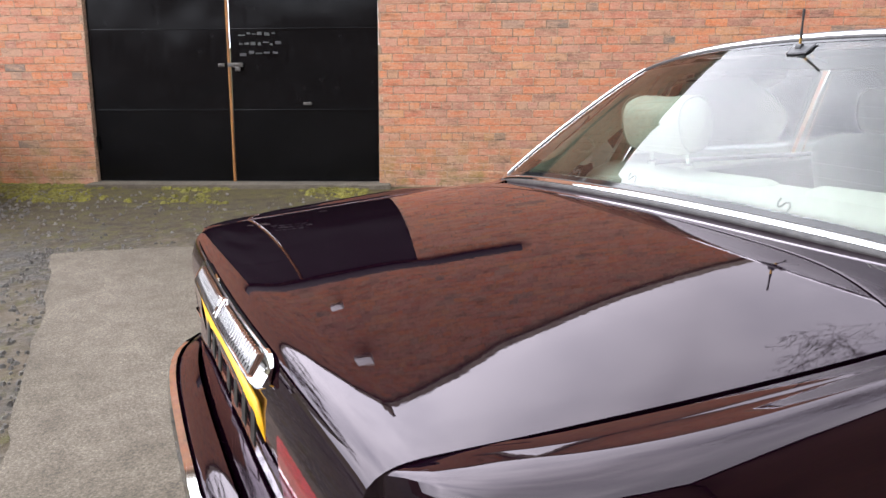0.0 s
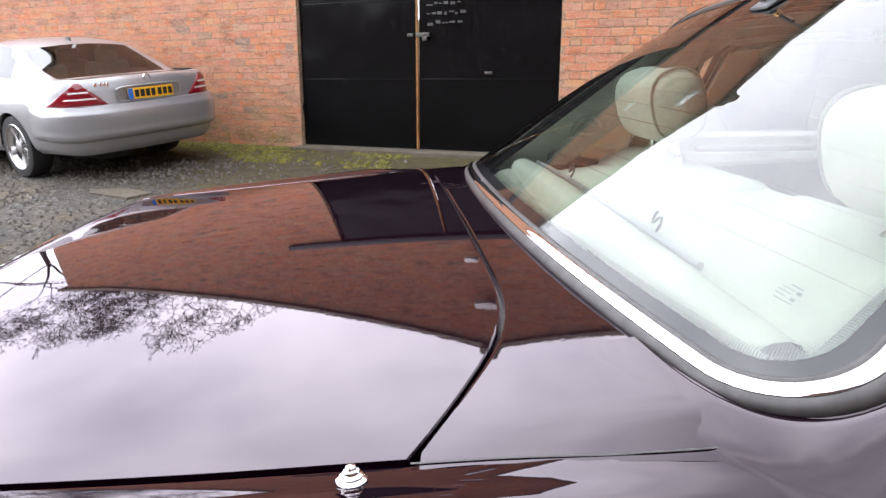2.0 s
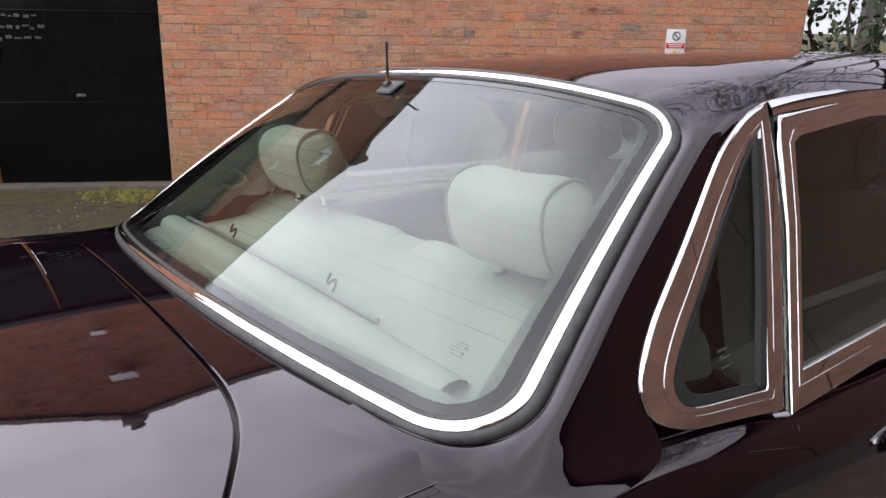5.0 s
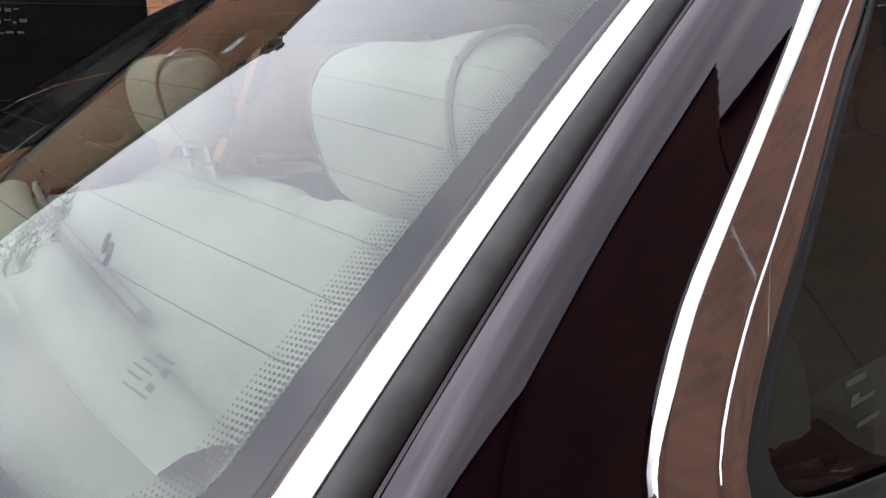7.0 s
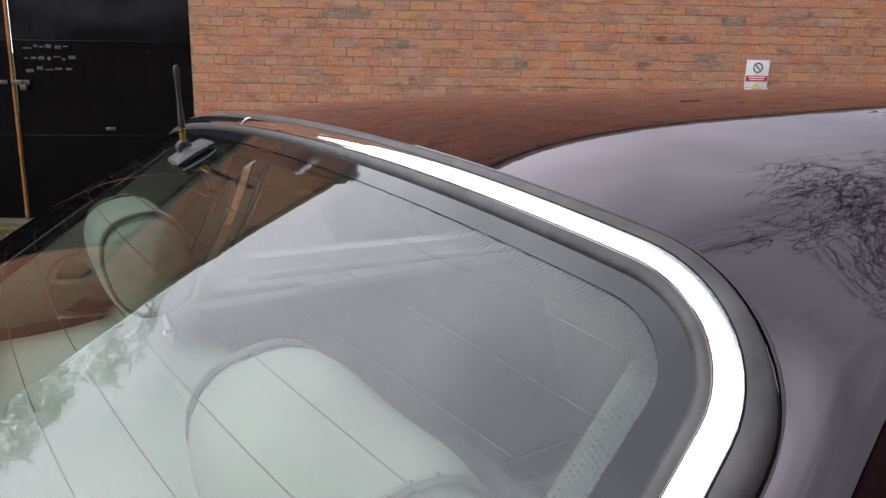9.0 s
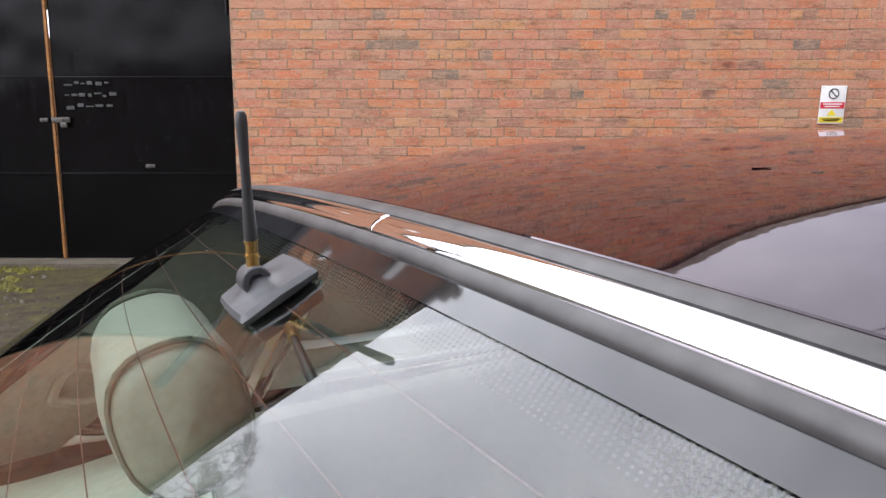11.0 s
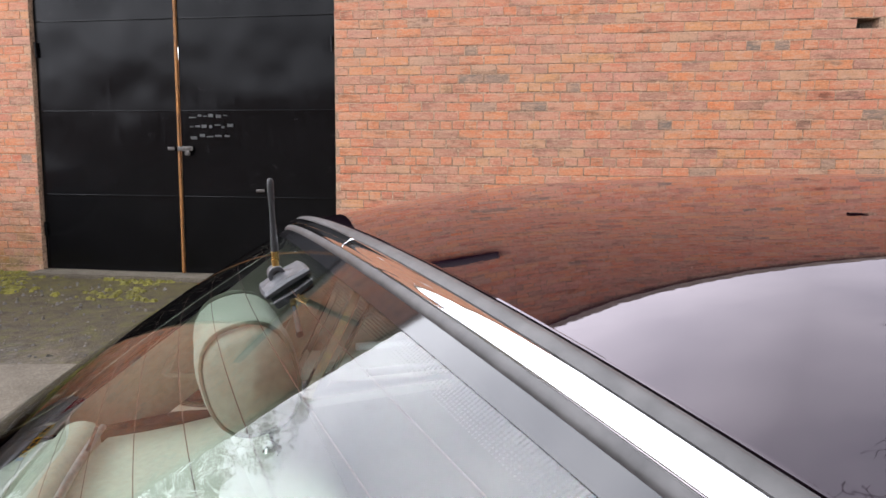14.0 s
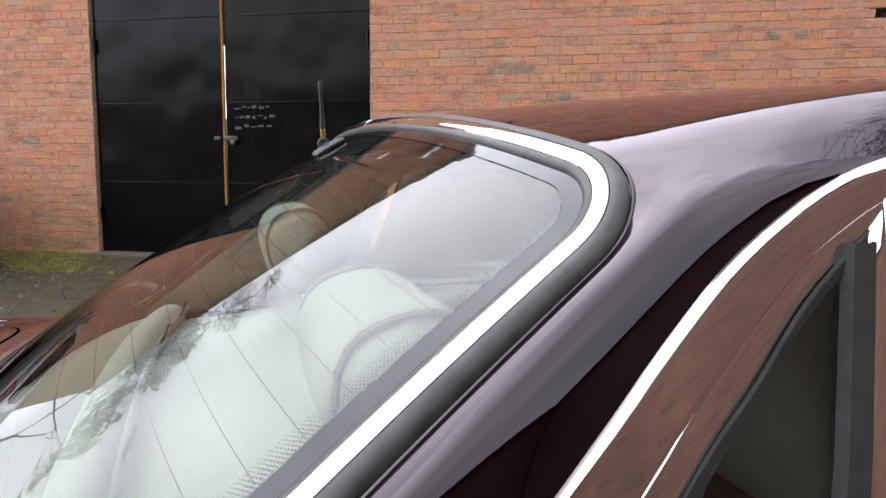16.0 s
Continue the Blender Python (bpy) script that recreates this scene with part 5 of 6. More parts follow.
def flat_glass(name, outline, s, parent, mat=None, inset=0.010):
    bm = bmesh.new()
    cx, cz = sum(p[0] for p in outline) / len(outline), sum(p[1] for p in outline) / len(outline)
    c = bm.verts.new((cx, s * (side_y(cz) - inset), cz))
    v = [bm.verts.new((x, s * (side_y(z) - inset), z)) for x, z in outline]
    for i in range(len(v)):
        bm.faces.new((c, v[i], v[(i + 1) % len(v)]))
    g = part(name, bm, mat or PANE, parent)
    g.visible_shadow = False
    return g


def build_sides():
    for s in (-1, 1):
        q = thing("quarter_window", "", "")
        q.parent = CAR
        o = smooth_line(QUARTER_OUT + [(0.023, 1.071), (0.126, 1.052)], 48) + resample([(0.132, 1.058), (0.182, 1.17), (0.228, 1.275), (0.252, 1.35), (0.268, 1.430)], 16)
        i = smooth_line(QUARTER_IN + [(0.02, 1.098), (0.098, 1.087)], 48) + resample([(0.102, 1.091), (0.148, 1.19), (0.188, 1.285), (0.208, 1.34), (0.226, 1.394)], 16)
        side_frame("chrome_frame", o, i, CHROME, "wide polished chrome frame", 0.0035, q, s)
        i2 = [(x + (0.095 - x) * 0.13, z + (1.195 - z) * 0.09) for x, z in i]
        side_frame("rubber_seal", i, i2, CARPET, "black rubber seal", 0.001, q, s)
        flat_glass("pane", i, s, q, QUARTERPANE, 0.006)
        # front edge bar, dark
        bm = bmesh.new()
        skin(bm, [[Vector((x + dx, s * (side_y(z) + h), z)) for dx, h in ((-0.012, -0.004), (-0.010, 0.003), (0.004, 0.004), (0.008, -0.004))] for x, z in resample([(0.096, 1.094), (0.142, 1.19), (0.182, 1.285), (0.202, 1.34), (0.220, 1.390)], 10)])
        part("guide_bar", bm, CARPET, q, "black upright guide")
        for (dx, dz, w, h) in ((0, 0, 0.022, 0.004), (-0.006, -0.009, 0.009, 0.008), (0.006, -0.010, 0.018, 0.003), (0.002, -0.020, 0.024, 0.003)):
            bm = bmesh.new()
            x0, z0 = 0.036 + dx, 1.150 + dz
            bm.faces.new([bm.verts.new((x0 + a * w / 2, s * (side_y(z0) - 0.005), z0 + b * h / 2)) for a, b in ((-1, -1), (1, -1), (1, 1), (-1, 1))])
            part("etched_bar", bm, ETCH, q)
        for x0, x1, tops, name in ((0.146, 1.04, (1.417, 1.424), "rear_door"), (1.07, 1.98, (1.424, 1.225), "front_door")):
            d = thing(name, "", "")
            d.parent = CAR
            zb0, zb1 = (1.040, 1.034) if x0 < 1 else (1.034, 1.02)
            sl = 0.142 if x0 < 1 else 0.0
            o = resample([(x0, zb0), (x0 + sl * 0.70, 1.27 if x0 < 1 else 1.25), (x0 + sl, tops[0]), (lerp(x0, x1, 0.5), (1.432 if x0 < 1 else 1.415)), (x1 - (0 if x0 < 1 else 0.42), tops[1] if x0 < 1 else 1.375), (x1, zb1 + 0.05), (x1, zb1), (x0, zb0)], 61)[:-1]
            i = resample([(x0 + 0.044, zb0 + 0.048), (x0 + sl * 0.70 + 0.034, 1.27 if x0 < 1 else 1.25), (x0 + sl + 0.032, tops[0] - 0.034), (lerp(x0, x1, 0.5), (1.397 if x0 < 1 else 1.375)), (x1 - (0.04 if x0 < 1 else 0.42), (tops[1] if x0 < 1 else 1.375) - 0.045), (x1 - 0.04, zb1 + 0.075), (x1 - 0.04, zb1 + 0.043), (x0 + 0.044, zb0 + 0.048)], 61)[:-1]
            side_frame("chrome_frame", o, i, CHROME, "chrome window frame", 0.0035, d, s)
            flat_glass("pane", i, s, d, DARKPANE, 0.006)
            bm = bmesh.new()
            hx = x0 + 0.34
            zz = 0.905 if x0 < 1 else 0.88
            yb = 0.828
            box(bm, (0.19, 0.020, 0.062), Matrix.Translation((hx, s * (yb - 0.004), zz)), 0.009, 3)
            part("handle_recess", bm, MAROON, d)
            bm = bmesh.new()
            box(bm, (0.17, 0.026, 0.030), Matrix.Translation((hx, s * (yb + 0.022), zz + 0.012)), 0.012, 3)
            part("door_handle", bm, CHROME, d, "chrome pull handle")
            bm = bmesh.new()
            line = [(x0 - 0.012, z) for z in (1.036, 0.98, 0.90, 0.82, 0.74, 0.60)]
            pts = [(lerp(0.0, 0.05, k / 5) + x, z) for k, (x, z) in enumerate(line)]
            part("shut_line", _gap(bm, pts, s), RUBBER, d)
        # half-round drip moulding along the roof edge, above the doors
        line = smooth_line([(0.271, 1.4382), (0.32, 1.4415), (0.40, 1.4440), (0.52, 1.4455), (0.75, 1.4440), (1.0, 1.4330), (1.25, 1.412), (1.46, 1.384)], 44)
        rows = []
        for (x, z) in line:
            rows.append([Vector((x, s * (side_y(z) + h), z - d)) for d, h in ((0.0, -0.010), (0.0, -0.0015), (0.0025, 0.0015), (0.006, 0.0038), (0.010, 0.0060), (0.014, 0.0078), (0.018, 0.0088), (0.0205, 0.0080), (0.0215, 0.0050), (0.0215, -0.010))])
        part_from_rows("drip_moulding", rows, CHROME, CAR, "polished chrome drip moulding")
        # inner door trims
        bm = bmesh.new()
        box(bm, (2.0, 0.06, 0.60), Matrix.Translation((1.12, s * 0.69, 0.79)), 0.02)
        part("door_trim", bm, LEATHER, CAR, "cream leather door trim")
        # door-top capping, its sky highlight painted in as a pale colour
        bm = bmesh.new()
        cap = [(0.26, 1.130), (0.50, 1.120), (0.75, 1.110), (1.0, 1.100), (1.4, 1.085), (1.9, 1.06)]
        for (xa, za), (xb, zb) in zip(cap, cap[1:]):
            tube(bm, (xa, s * (side_y(za) - 0.055), za), (xb, s * (side_y(zb) - 0.055), zb), 0.0080, n=12, caps=False)
        part("door_capping", bm, GLINTTRIM, CAR, "chrome capping along the door top, its sky glint put in as pale colour")


def _gap(bm, pts, s):
    """A fine dark line down the body side."""
    rows = []
    for x, z in pts:
        t = max(0.0, 1.055 - z)
        y = 0.784 + (0.32 * t if t < 0.35 else 0.147 + 0.25 * (t - 0.35))
        rows.append([Vector((x - 0.002, s * (y + 0.003), z)), Vector((x + 0.002, s * (y + 0.003), z))])
    skin(bm, rows)
    return bm


build_sides()
build_lid()
build_body()


def build_tail():
    # chrome plinth over the number plate, on the turned-down edge of the lid
    lip = lambda y: -1.240 + 0.020 * (y / 0.62) ** 2
    rows = []
    n = 48
    section = [(0.024, 0.002), (0.022, 0.006), (0.017, 0.0065), (0.013, 0.005), (-0.016, 0.005), (-0.020, 0.0065), (-0.024, 0.006), (-0.026, 0.001), (-0.025, -0.006), (-0.014, -0.012)]
    up, out = Vector((0.56, 0, 0.83)), Vector((-0.83, 0, 0.56))
    for j in range(n + 1):
        y = lerp(-0.300, 0.300, j / n)
        e = max(0.0, (abs(y) - 0.262) / 0.038)
        k = math.sqrt(max(0.0, 1 - 0.72 * e * e))
        rows.append([Vector((lip(y), y, 1.074)) + up * (a * k) + out * (b * (1 - 0.5 * e * e) + 0.002) for a, b in section])
    bm = bmesh.new()
    vs = skin(bm, rows)
    bm.faces.new(vs[0])
    bm.faces.new(vs[-1][::-1])
    plinth = part("number_plate_plinth", bm, CHROME, CAR, "chrome plinth above the number plate")
    for j in range(40):
        y = lerp(-0.252, 0.252, j / 39)
        if abs(y) < 0.016:
            continue
        bm = bmesh.new()
        c = Vector((lip(y), y, 1.074)) + out * 0.0072
        prism(bm, [c - up * 0.016 + Vector((0, -0.0055, 0)), c + up * 0.012 + Vector((0, -0.0012, 0)), c + up * 0.012 + Vector((0, 0.0012, 0)), c - up * 0.016 + Vector((0, 0.0055, 0))], 0.004, out)
        part("flute", bm, CHROME, plinth)
    bm = bmesh.new()
    box(bm, (0.010, 0.022, 0.038), Matrix.Translation((-1.2460, 0, 1.0775)) @ Matrix.Rotation(radians(34), 4, "Y"), 0.005)
    part("lock_button", bm, CHROME, plinth)
    plate = part_from_rows("number_plate", [[Vector((-1.2490 + 0.012 * dz, y, 1.030 - 0.111 * dz)) for dz in (0.0, 1.0)] for y in (-0.26, 0.26)], PLATE, CAR, "yellow number plate")
    thick(plate, 0.004)
    for k, y in enumerate((-0.20, -0.135, -0.07, -0.005, 0.085, 0.15, 0.215)):
        bm = bmesh.new()
        box(bm, (0.003, 0.026, 0.066), Matrix.Translation((-1.2452, y, 0.976)) @ Matrix.Rotation(radians(6), 4, "Y"), 0.001, 1)
        part("plate_bar", bm, PLATEINK, plate)
    for s in (-1, 1):
        rows = []
        for j in range(13):
            y = lerp(0.335, 0.612, j / 12)
            x0 = -1.243 + 0.024 * (y / 0.62) ** 2
            rows.append([Vector((x0 - d, s * y, z)) for d, z in ((-0.010, 1.030), (0.000, 1.028), (0.006, 1.012), (0.007, 0.975), (0.004, 0.935), (-0.008, 0.925))])
        part_from_rows("tail_lamp", rows, REDLENS, CAR, "deep red tail lamp lens")
        bm = bmesh.new()
        box(bm, (0.012, 0.30, 0.012), Matrix.Translation((-1.225, s * 0.47, 0.897)), 0.004)
        part("lamp_trim", bm, CHROME, CAR)
    # wing aerial, retracted
    aerial = thing("wing_aerial", "", "")
    aerial.parent = CAR
    aerial.matrix_local = pose(-0.637, -0.688, deck(-0.637, 0.69) + 0.0015)
    bm = bmesh.new()
    lathe(bm, [(0.0, 0.0), (0.0108, 0.0), (0.0108, 0.0012), (0.0088, 0.0026), (0.0082, 0.003), (0.0082, 0.0045), (0.0058, 0.006), (0.0054, 0.0072), (0.0, 0.0072)], n=28)
    part("collar", bm, CHROME, aerial, "stepped chrome collar")
    bm = bmesh.new()
    lathe(bm, [(0.0038, 0.0072), (0.0044, 0.009), (0.0032, 0.011), (0.0, 0.0116)], n=24)
    part("mast_tip", bm, CHROME, aerial)


build_tail()


def bolster(name, parent, w, r, squash, mat):
    """A stuffed roll, fuller in the middle of its faces, with piped ends."""
    rows = []
    for i in range(21):
        t = -1 + 2 * i / 20
        e = (1 - abs(t) ** 4.5) ** 0.5
        waist = 1.0 - 0.10 * (1 - t * t)
        row = []
        for a in range(28):
            an = 2 * math.pi * a / 28
            c, sn = math.cos(an), math.sin(an)
            k = (abs(c) ** 2.6 + abs(sn) ** 2.6) ** (-1 / 2.6)
            row.append(Vector((r * squash * c * k * e * waist, t * w / 2, r * sn * k * e * (waist - (0.14 * (1 - t * t) if sn > 0 else 0.0)))))
        rows.append(row)
    bm = bmesh.new()
    skin(bm, rows, closed_v=True)
    return part(name, bm, mat, parent)


def headrest(parent, x, y, z, label, w=0.275):
    h = thing("headrest", "", "")
    h.parent = parent
    h.matrix_local = pose(x, y, z, 0, -12, 0)
    bolster("cushion", h, w, 0.090, 0.78, LEATHER)
    for s in (-1, 1):
        bm = bmesh.new()
        pts = []
        for a in range(28):
            an = 2 * math.pi * a / 28
            c, sn = math.cos(an), math.sin(an)
            k = (abs(c) ** 2.6 + abs(sn) ** 2.6) ** (-1 / 2.6)
            pts.append(Vector((0.0715 * 0.78 * c * k, s * w * 0.39, 0.0715 * sn * k)))
        for a in range(28):
            tube(bm, pts[a], pts[(a + 1) % 28], 0.0032, n=6, caps=False)
        part("piping", bm, PIPING, h, "darker piped seam")
        bm = bmesh.new()
        tube(bm, (0, s * 0.068, -0.155), (0, s * 0.068, -0.07), 0.006)
        part("post", bm, CHROME, h, "chrome post")
        bm = bmesh.new()
        lathe(bm, [(0.0, 0.0), (0.013, 0.0), (0.013, 0.005), (0.008, 0.009), (0.0, 0.009)], Matrix.Translation((0.0, s * 0.068, -0.118)), 18)
        part("collar", bm, CHROME, h)
    return h


def build_interior():
    # parcel shelf with a soft rolled rear edge
    rows = []
    for j in range(41):
        y = lerp(-0.60, 0.60, j / 40)
        sag = 0.03 * (y / 0.6) ** 2
        xr = -0.402 + 0.110 * (y / 0.68) ** 2
        row = []
        for x, dz in ((xr, -0.02), (xr + 0.004, 0.0), (xr + 0.018, 0.010), (xr + 0.04, 0.014), (xr + 0.062, 0.008), (xr + 0.078, -0.006), (xr + 0.088, -0.016), (xr + 0.094, -0.018), (xr + 0.102, -0.015)):
            row.append(Vector((x, y, 1.138 + dz - sag)))
        for k in range(6):
            row.append(Vector((lerp(xr + 0.115, 0.09, k / 5), y, lerp(1.128, 1.148, k / 5) - sag * 0.6 - 0.004 * abs(math.sin(k)))))
        rows.append(row)
    part_from_rows("parcel_shelf", rows, LEATHER, CAR, "cream leather parcel shelf")
    # sunblind: padded housing across the shelf, grey roller rod, hooks
    crest = lambda y: 1.168 - 0.085 * (y - 0.12) ** 2
    blind = thing("sunblind", "", "")
    blind.parent = CAR
    rows = []
    for j in range(31):
        y = lerp(-0.55, 0.60, j / 30)
        back = 0.030 * (y / 0.6) ** 2
        rows.append([Vector((x + back, y, crest(y) + dz)) for x, dz in ((-0.300, -0.050), (-0.298, -0.020), (-0.291, -0.009), (-0.278, -0.004), (-0.262, -0.004), (-0.250, -0.009), (-0.243, -0.020), (-0.241, -0.050))])
    part_from_rows("housing", rows, LEATHER, blind, "cream padded blind housing")
    bm = bmesh.new()
    for j in range(12):
        ya, yb = (lerp(-0.34, 0.58, (j + d) / 12) for d in (0, 1))
        tube(bm, (-0.233 + 0.030 * (ya / 0.6) ** 2, ya, crest(ya) - 0.014), (-0.233 + 0.030 * (yb / 0.6) ** 2, yb, crest(yb) - 0.014), 0.0055, n=10, caps=j in (0, 11))
    part("roller_rod", bm, STEEL, blind, "grey metal roller rod")
    for y in (0.469, 0.228, -0.20):
        x, z = -0.226 + 0.030 * (y / 0.6) ** 2, crest(y) - 0.002
        bm = bmesh.new()
        bend = [(-0.008, -0.013), (0.002, -0.016), (0.010, -0.011), (0.009, -0.002), (0.002, 0.005), (0.000, 0.012), (0.008, 0.016), (0.016, 0.012)]
        for (a0, b0), (a1, b1) in zip(bend, bend[1:]):
            tube(bm, (x + a0 * 0.5, y + b0 * 0.9, z + a0), (x + a1 * 0.5, y + b1 * 0.9, z + a1), 0.0022, n=8)
        part("hook", bm, BLACKPLASTIC, blind, "black plastic hook")
    for y, z in ((-0.395, 1.266), (0.36, 1.286)):
        headrest(CAR, 0.008, y, z, "")
    # rear seat back and cushion
    for y in (-0.36, 0.36):
        bm = bmesh.new()
        box(bm, (0.16, 0.66, 0.60), Matrix.Translation((0.12, y, 0.86)) @ Matrix.Rotation(radians(-18), 4, "Y"), 0.05, 4)
        part("seat_back", bm, LEATHER, CAR, "cream leather seat back")
        bm = bmesh.new()
        box(bm, (0.55, 0.66, 0.20), Matrix.Translation((0.50, y, 0.55)), 0.05, 4)
        part("seat_cushion", bm, LEATHER, CAR)
    for y in (-0.38, 0.38):
        bm = bmesh.new()
        box(bm, (0.16, 0.52, 0.66), Matrix.Translation((1.12, y, 0.86)) @ Matrix.Rotation(radians(-16), 4, "Y"), 0.06, 4)
        part("front_seat_back", bm, LEATHER, CAR, "cream leather front seat")
        headrest(CAR, 1.06, y, 1.27, "", 0.24)
    bm = bmesh.new()
    box(bm, (0.35, 1.36, 0.30), Matrix.Translation((1.95, 0, 0.86)), 0.06, 3)
    part("dashboard", bm, CARPET, CAR)
    bm = bmesh.new()
    for i in range(24):
        a0, a1 = 2 * math.pi * i / 24, 2 * math.pi * (i + 1) / 24
        tube(bm, (1.72 - 0.06 * math.sin(a0), -0.38 + 0.19 * math.cos(a0), 0.98 + 0.18 * math.sin(a0)), (1.72 - 0.06 * math.sin(a1), -0.38 + 0.19 * math.cos(a1), 0.98 + 0.18 * math.sin(a1)), 0.014, n=8, caps=False)
    part("steering_wheel", bm, CARPET, CAR)
    # headlining and inner pillars
    rows = []
    for i in range(15):
        x = lerp(0.10, 1.40, i / 14)
        rows.append([Vector((x, rail_y(x) * 0.96 * j / 10, roof(x, rail_y(x) * 0.96 * j / 10) - 0.045)) for j in range(-10, 11)])
    part_from_rows("headlining", rows, TRIMGREY, CAR, "pale cloth headlining")
    for s in (-1, 1):
        rows = [[Vector((lerp(-0.31, 0.10, t) + dx, s * (lerp(0.632, 0.555, t) + dy), lerp(1.115, 1.415, t))) for dx, dy in ((0.0, 0.0), (0.10, 0.015), (0.20, 0.03))] for t in (0, 0.25, 0.5, 0.75, 1.0)]
        part_from_rows("pillar_trim", rows, LEATHER, CAR, "cream pillar trim")
    for s in (-1, 1):
        rows = [[Vector((x + dx, s * (side_y(z) - 0.075 + dy), z)) for dx, dy in ((-0.026, -0.02), (-0.022, 0.0), (0.0, 0.006), (0.022, 0.0), (0.026, -0.02))] for x, z in ((0.02, 1.03), (0.06, 1.12), (0.105, 1.22), (0.16, 1.34), (0.19, 1.41))]
        part_from_rows("belt_pillar", rows, LEATHER, CAR, "cream trimmed belt pillar")
    for s in (-1, 1):
        bm = bmesh.new()
        loop = smooth_line([(-0.108, 1.202), (-0.086, 1.238), (-0.052, 1.234), (-0.034, 1.206), (-0.066, 1.192), (-0.108, 1.202)], 24)
        for (x0, z0), (x1, z1) in zip(loop, loop[1:]):
            tube(bm, (x0, s * 0.612, z0), (x1, s * 0.612, z1), 0.0065, n=8)
        part("grab_loop", bm, LEATHER, CAR, "cream leather grab loop")
    # windscreen
    rows = []
    for i in range(9):
        t = i / 8
        rows.append([Vector((lerp(1.47, 2.10, t) - 0.12 * (j / 8) ** 2, lerp(0.585, 0.69, t) * j / 8, lerp(1.445, 1.0, t) - 0.03 * (j / 8) ** 2 + 0.03 * math.sin(math.pi * t))) for j in range(-8, 9)])
    ws = part_from_rows("windscreen", rows, PANE, CAR)
    ws.visible_shadow = False
    for s in (-1, 1):
        bm = bmesh.new()
        for i in range(8):
            t0, t1 = i / 8, (i + 1) / 8
            q = lambda t: (lerp(1.40, 2.02, t), s * lerp(0.60, 0.72, t), lerp(1.415, 0.99, t) + 0.02 * math.sin(math.pi * t))
            tube(bm, q(t0), q(t1), 0.03, n=8, caps=False)
        part("front_pillar", bm, MAROON, CAR)


build_interior()


def build_glass_aerial():
    """A small stick-on aerial at the top of the rear glass."""
    c = CAR.matrix_world.copy()
    p0 = pane(-0.046, 0.918)
    du = (pane(-0.076, 0.918) - pane(-0.016, 0.918)).normalized()
    dv = (pane(-0.046, 0.95) - pane(-0.046, 0.89))
    dv = (dv - du * dv.dot(du)).normalized()
    nn = du.cross(dv).normalized()
    m = Matrix((tuple(du) + (0,), tuple(dv) + (0,), tuple(nn) + (0,), (0, 0, 0, 1))).transposed()
    m.translation = p0
    a = thing("glass_mount_aerial", "small black stick-on aerial with a brass ferrule on glass", "aerial", m=c @ m)
    inv = (c @ m).to_3x3().inverted()
    up = (inv @ Vector((-0.015, 0.0, 1.0))).normalized()
    kx, ky = 0.000, -0.003
    # a moulded foot that swells up into the hinge
    bm = bmesh.new()
    n = 20
    rows = []
    for i in range(n + 1):
        row = []
        for j in range(n + 1):
            x, y = (-1 + 2 * i / n), (-1 + 2 * j / n)
            X = 0.0255 * x * (1 - 0.05 * y * y)
            Y = 0.0215 * y * (1 - 0.05 * x * x)
            e = min(1.0, (1 - max(abs(x), abs(y))) / 0.12)
            hump = math.exp(-(((X - kx) / 0.0100) ** 2 + ((Y - ky) / 0.0080) ** 2))
            row.append(Vector((X, Y, 0.0030 + 0.0024 * math.sqrt(max(0.0, 1 - (1 - e) ** 2)) + 0.0012 * (1 - abs(y)) + 0.0062 * hump)))
        rows.append(row)
    skin(bm, rows)
    rim = [rows[0][j] for j in range(n + 1)] + [rows[i][n] for i in range(1, n + 1)] + [rows[n][j] for j in range(n - 1, -1, -1)] + [rows[i][0] for i in range(n - 1, 0, -1)]
    skin(bm, [[p, Vector((p.x * 0.985, p.y * 0.985, 0.0012)), Vector((p.x * 0.95, p.y * 0.95, 0.0003))] for p in rim], closed_u=True)
    bmesh.ops.remove_doubles(bm, verts=bm.verts, dist=1e-5)
    part("foot", bm, AERIALPLASTIC, a, "grey-black moulded foot")
    bm = bmesh.new()
    k = Vector((kx, ky, 0.0096))
    tilt = Vector((1, 0, 0)).to_track_quat("Z", "Y").to_matrix().to_4x4()
    lathe(bm, [(0.0, -0.0066), (0.0066, -0.0066), (0.0072, -0.0060), (0.0072, 0.0060), (0.0066, 0.0066), (0.0038, 0.0066), (0.0036, 0.0045), (0.0, 0.0045)], Matrix.Translation(k) @ tilt, 24)
    part("knuckle", bm, AERIALPLASTIC, a, "hinge ears with a socket screw")
    bm = bmesh.new()
    lathe(bm, [(0.0, 0.0046), (0.0030, 0.0046), (0.0030, 0.0056), (0.0014, 0.0056), (0.0012, 0.0048), (0.0, 0.0048)], Matrix.Translation(k) @ tilt, 6)
    part("screw", bm, PLATEINK, a)
    bm = bmesh.new()
    tube(bm, k + up * 0.005, k + up * 0.0185, 0.0030, n=18)
    tube(bm, k + up * 0.0110, k + up * 0.0125, 0.0034, n=18)
    tube(bm, k + up * 0.0180, k + up * 0.0192, 0.0034, n=18)
    part("ferrule", bm, BRASS, a, "brass ferrule")
    bm = bmesh.new()
    prof = [(0.0031, 0.0190), (0.0032, 0.024), (0.0029, 0.032), (0.0023, 0.044), (0.0022, 0.055), (0.0026, 0.066), (0.0028, 0.074), (0.0026, 0.0770), (0.0018, 0.0790), (0.0, 0.0795)]
    lathe(bm, prof, Matrix.Translation(k) @ up.to_track_quat("Z", "Y").to_matrix().to_4x4(), 20)
    part("whip", bm, BLACKPLASTIC, a, "stubby black rubber whip")
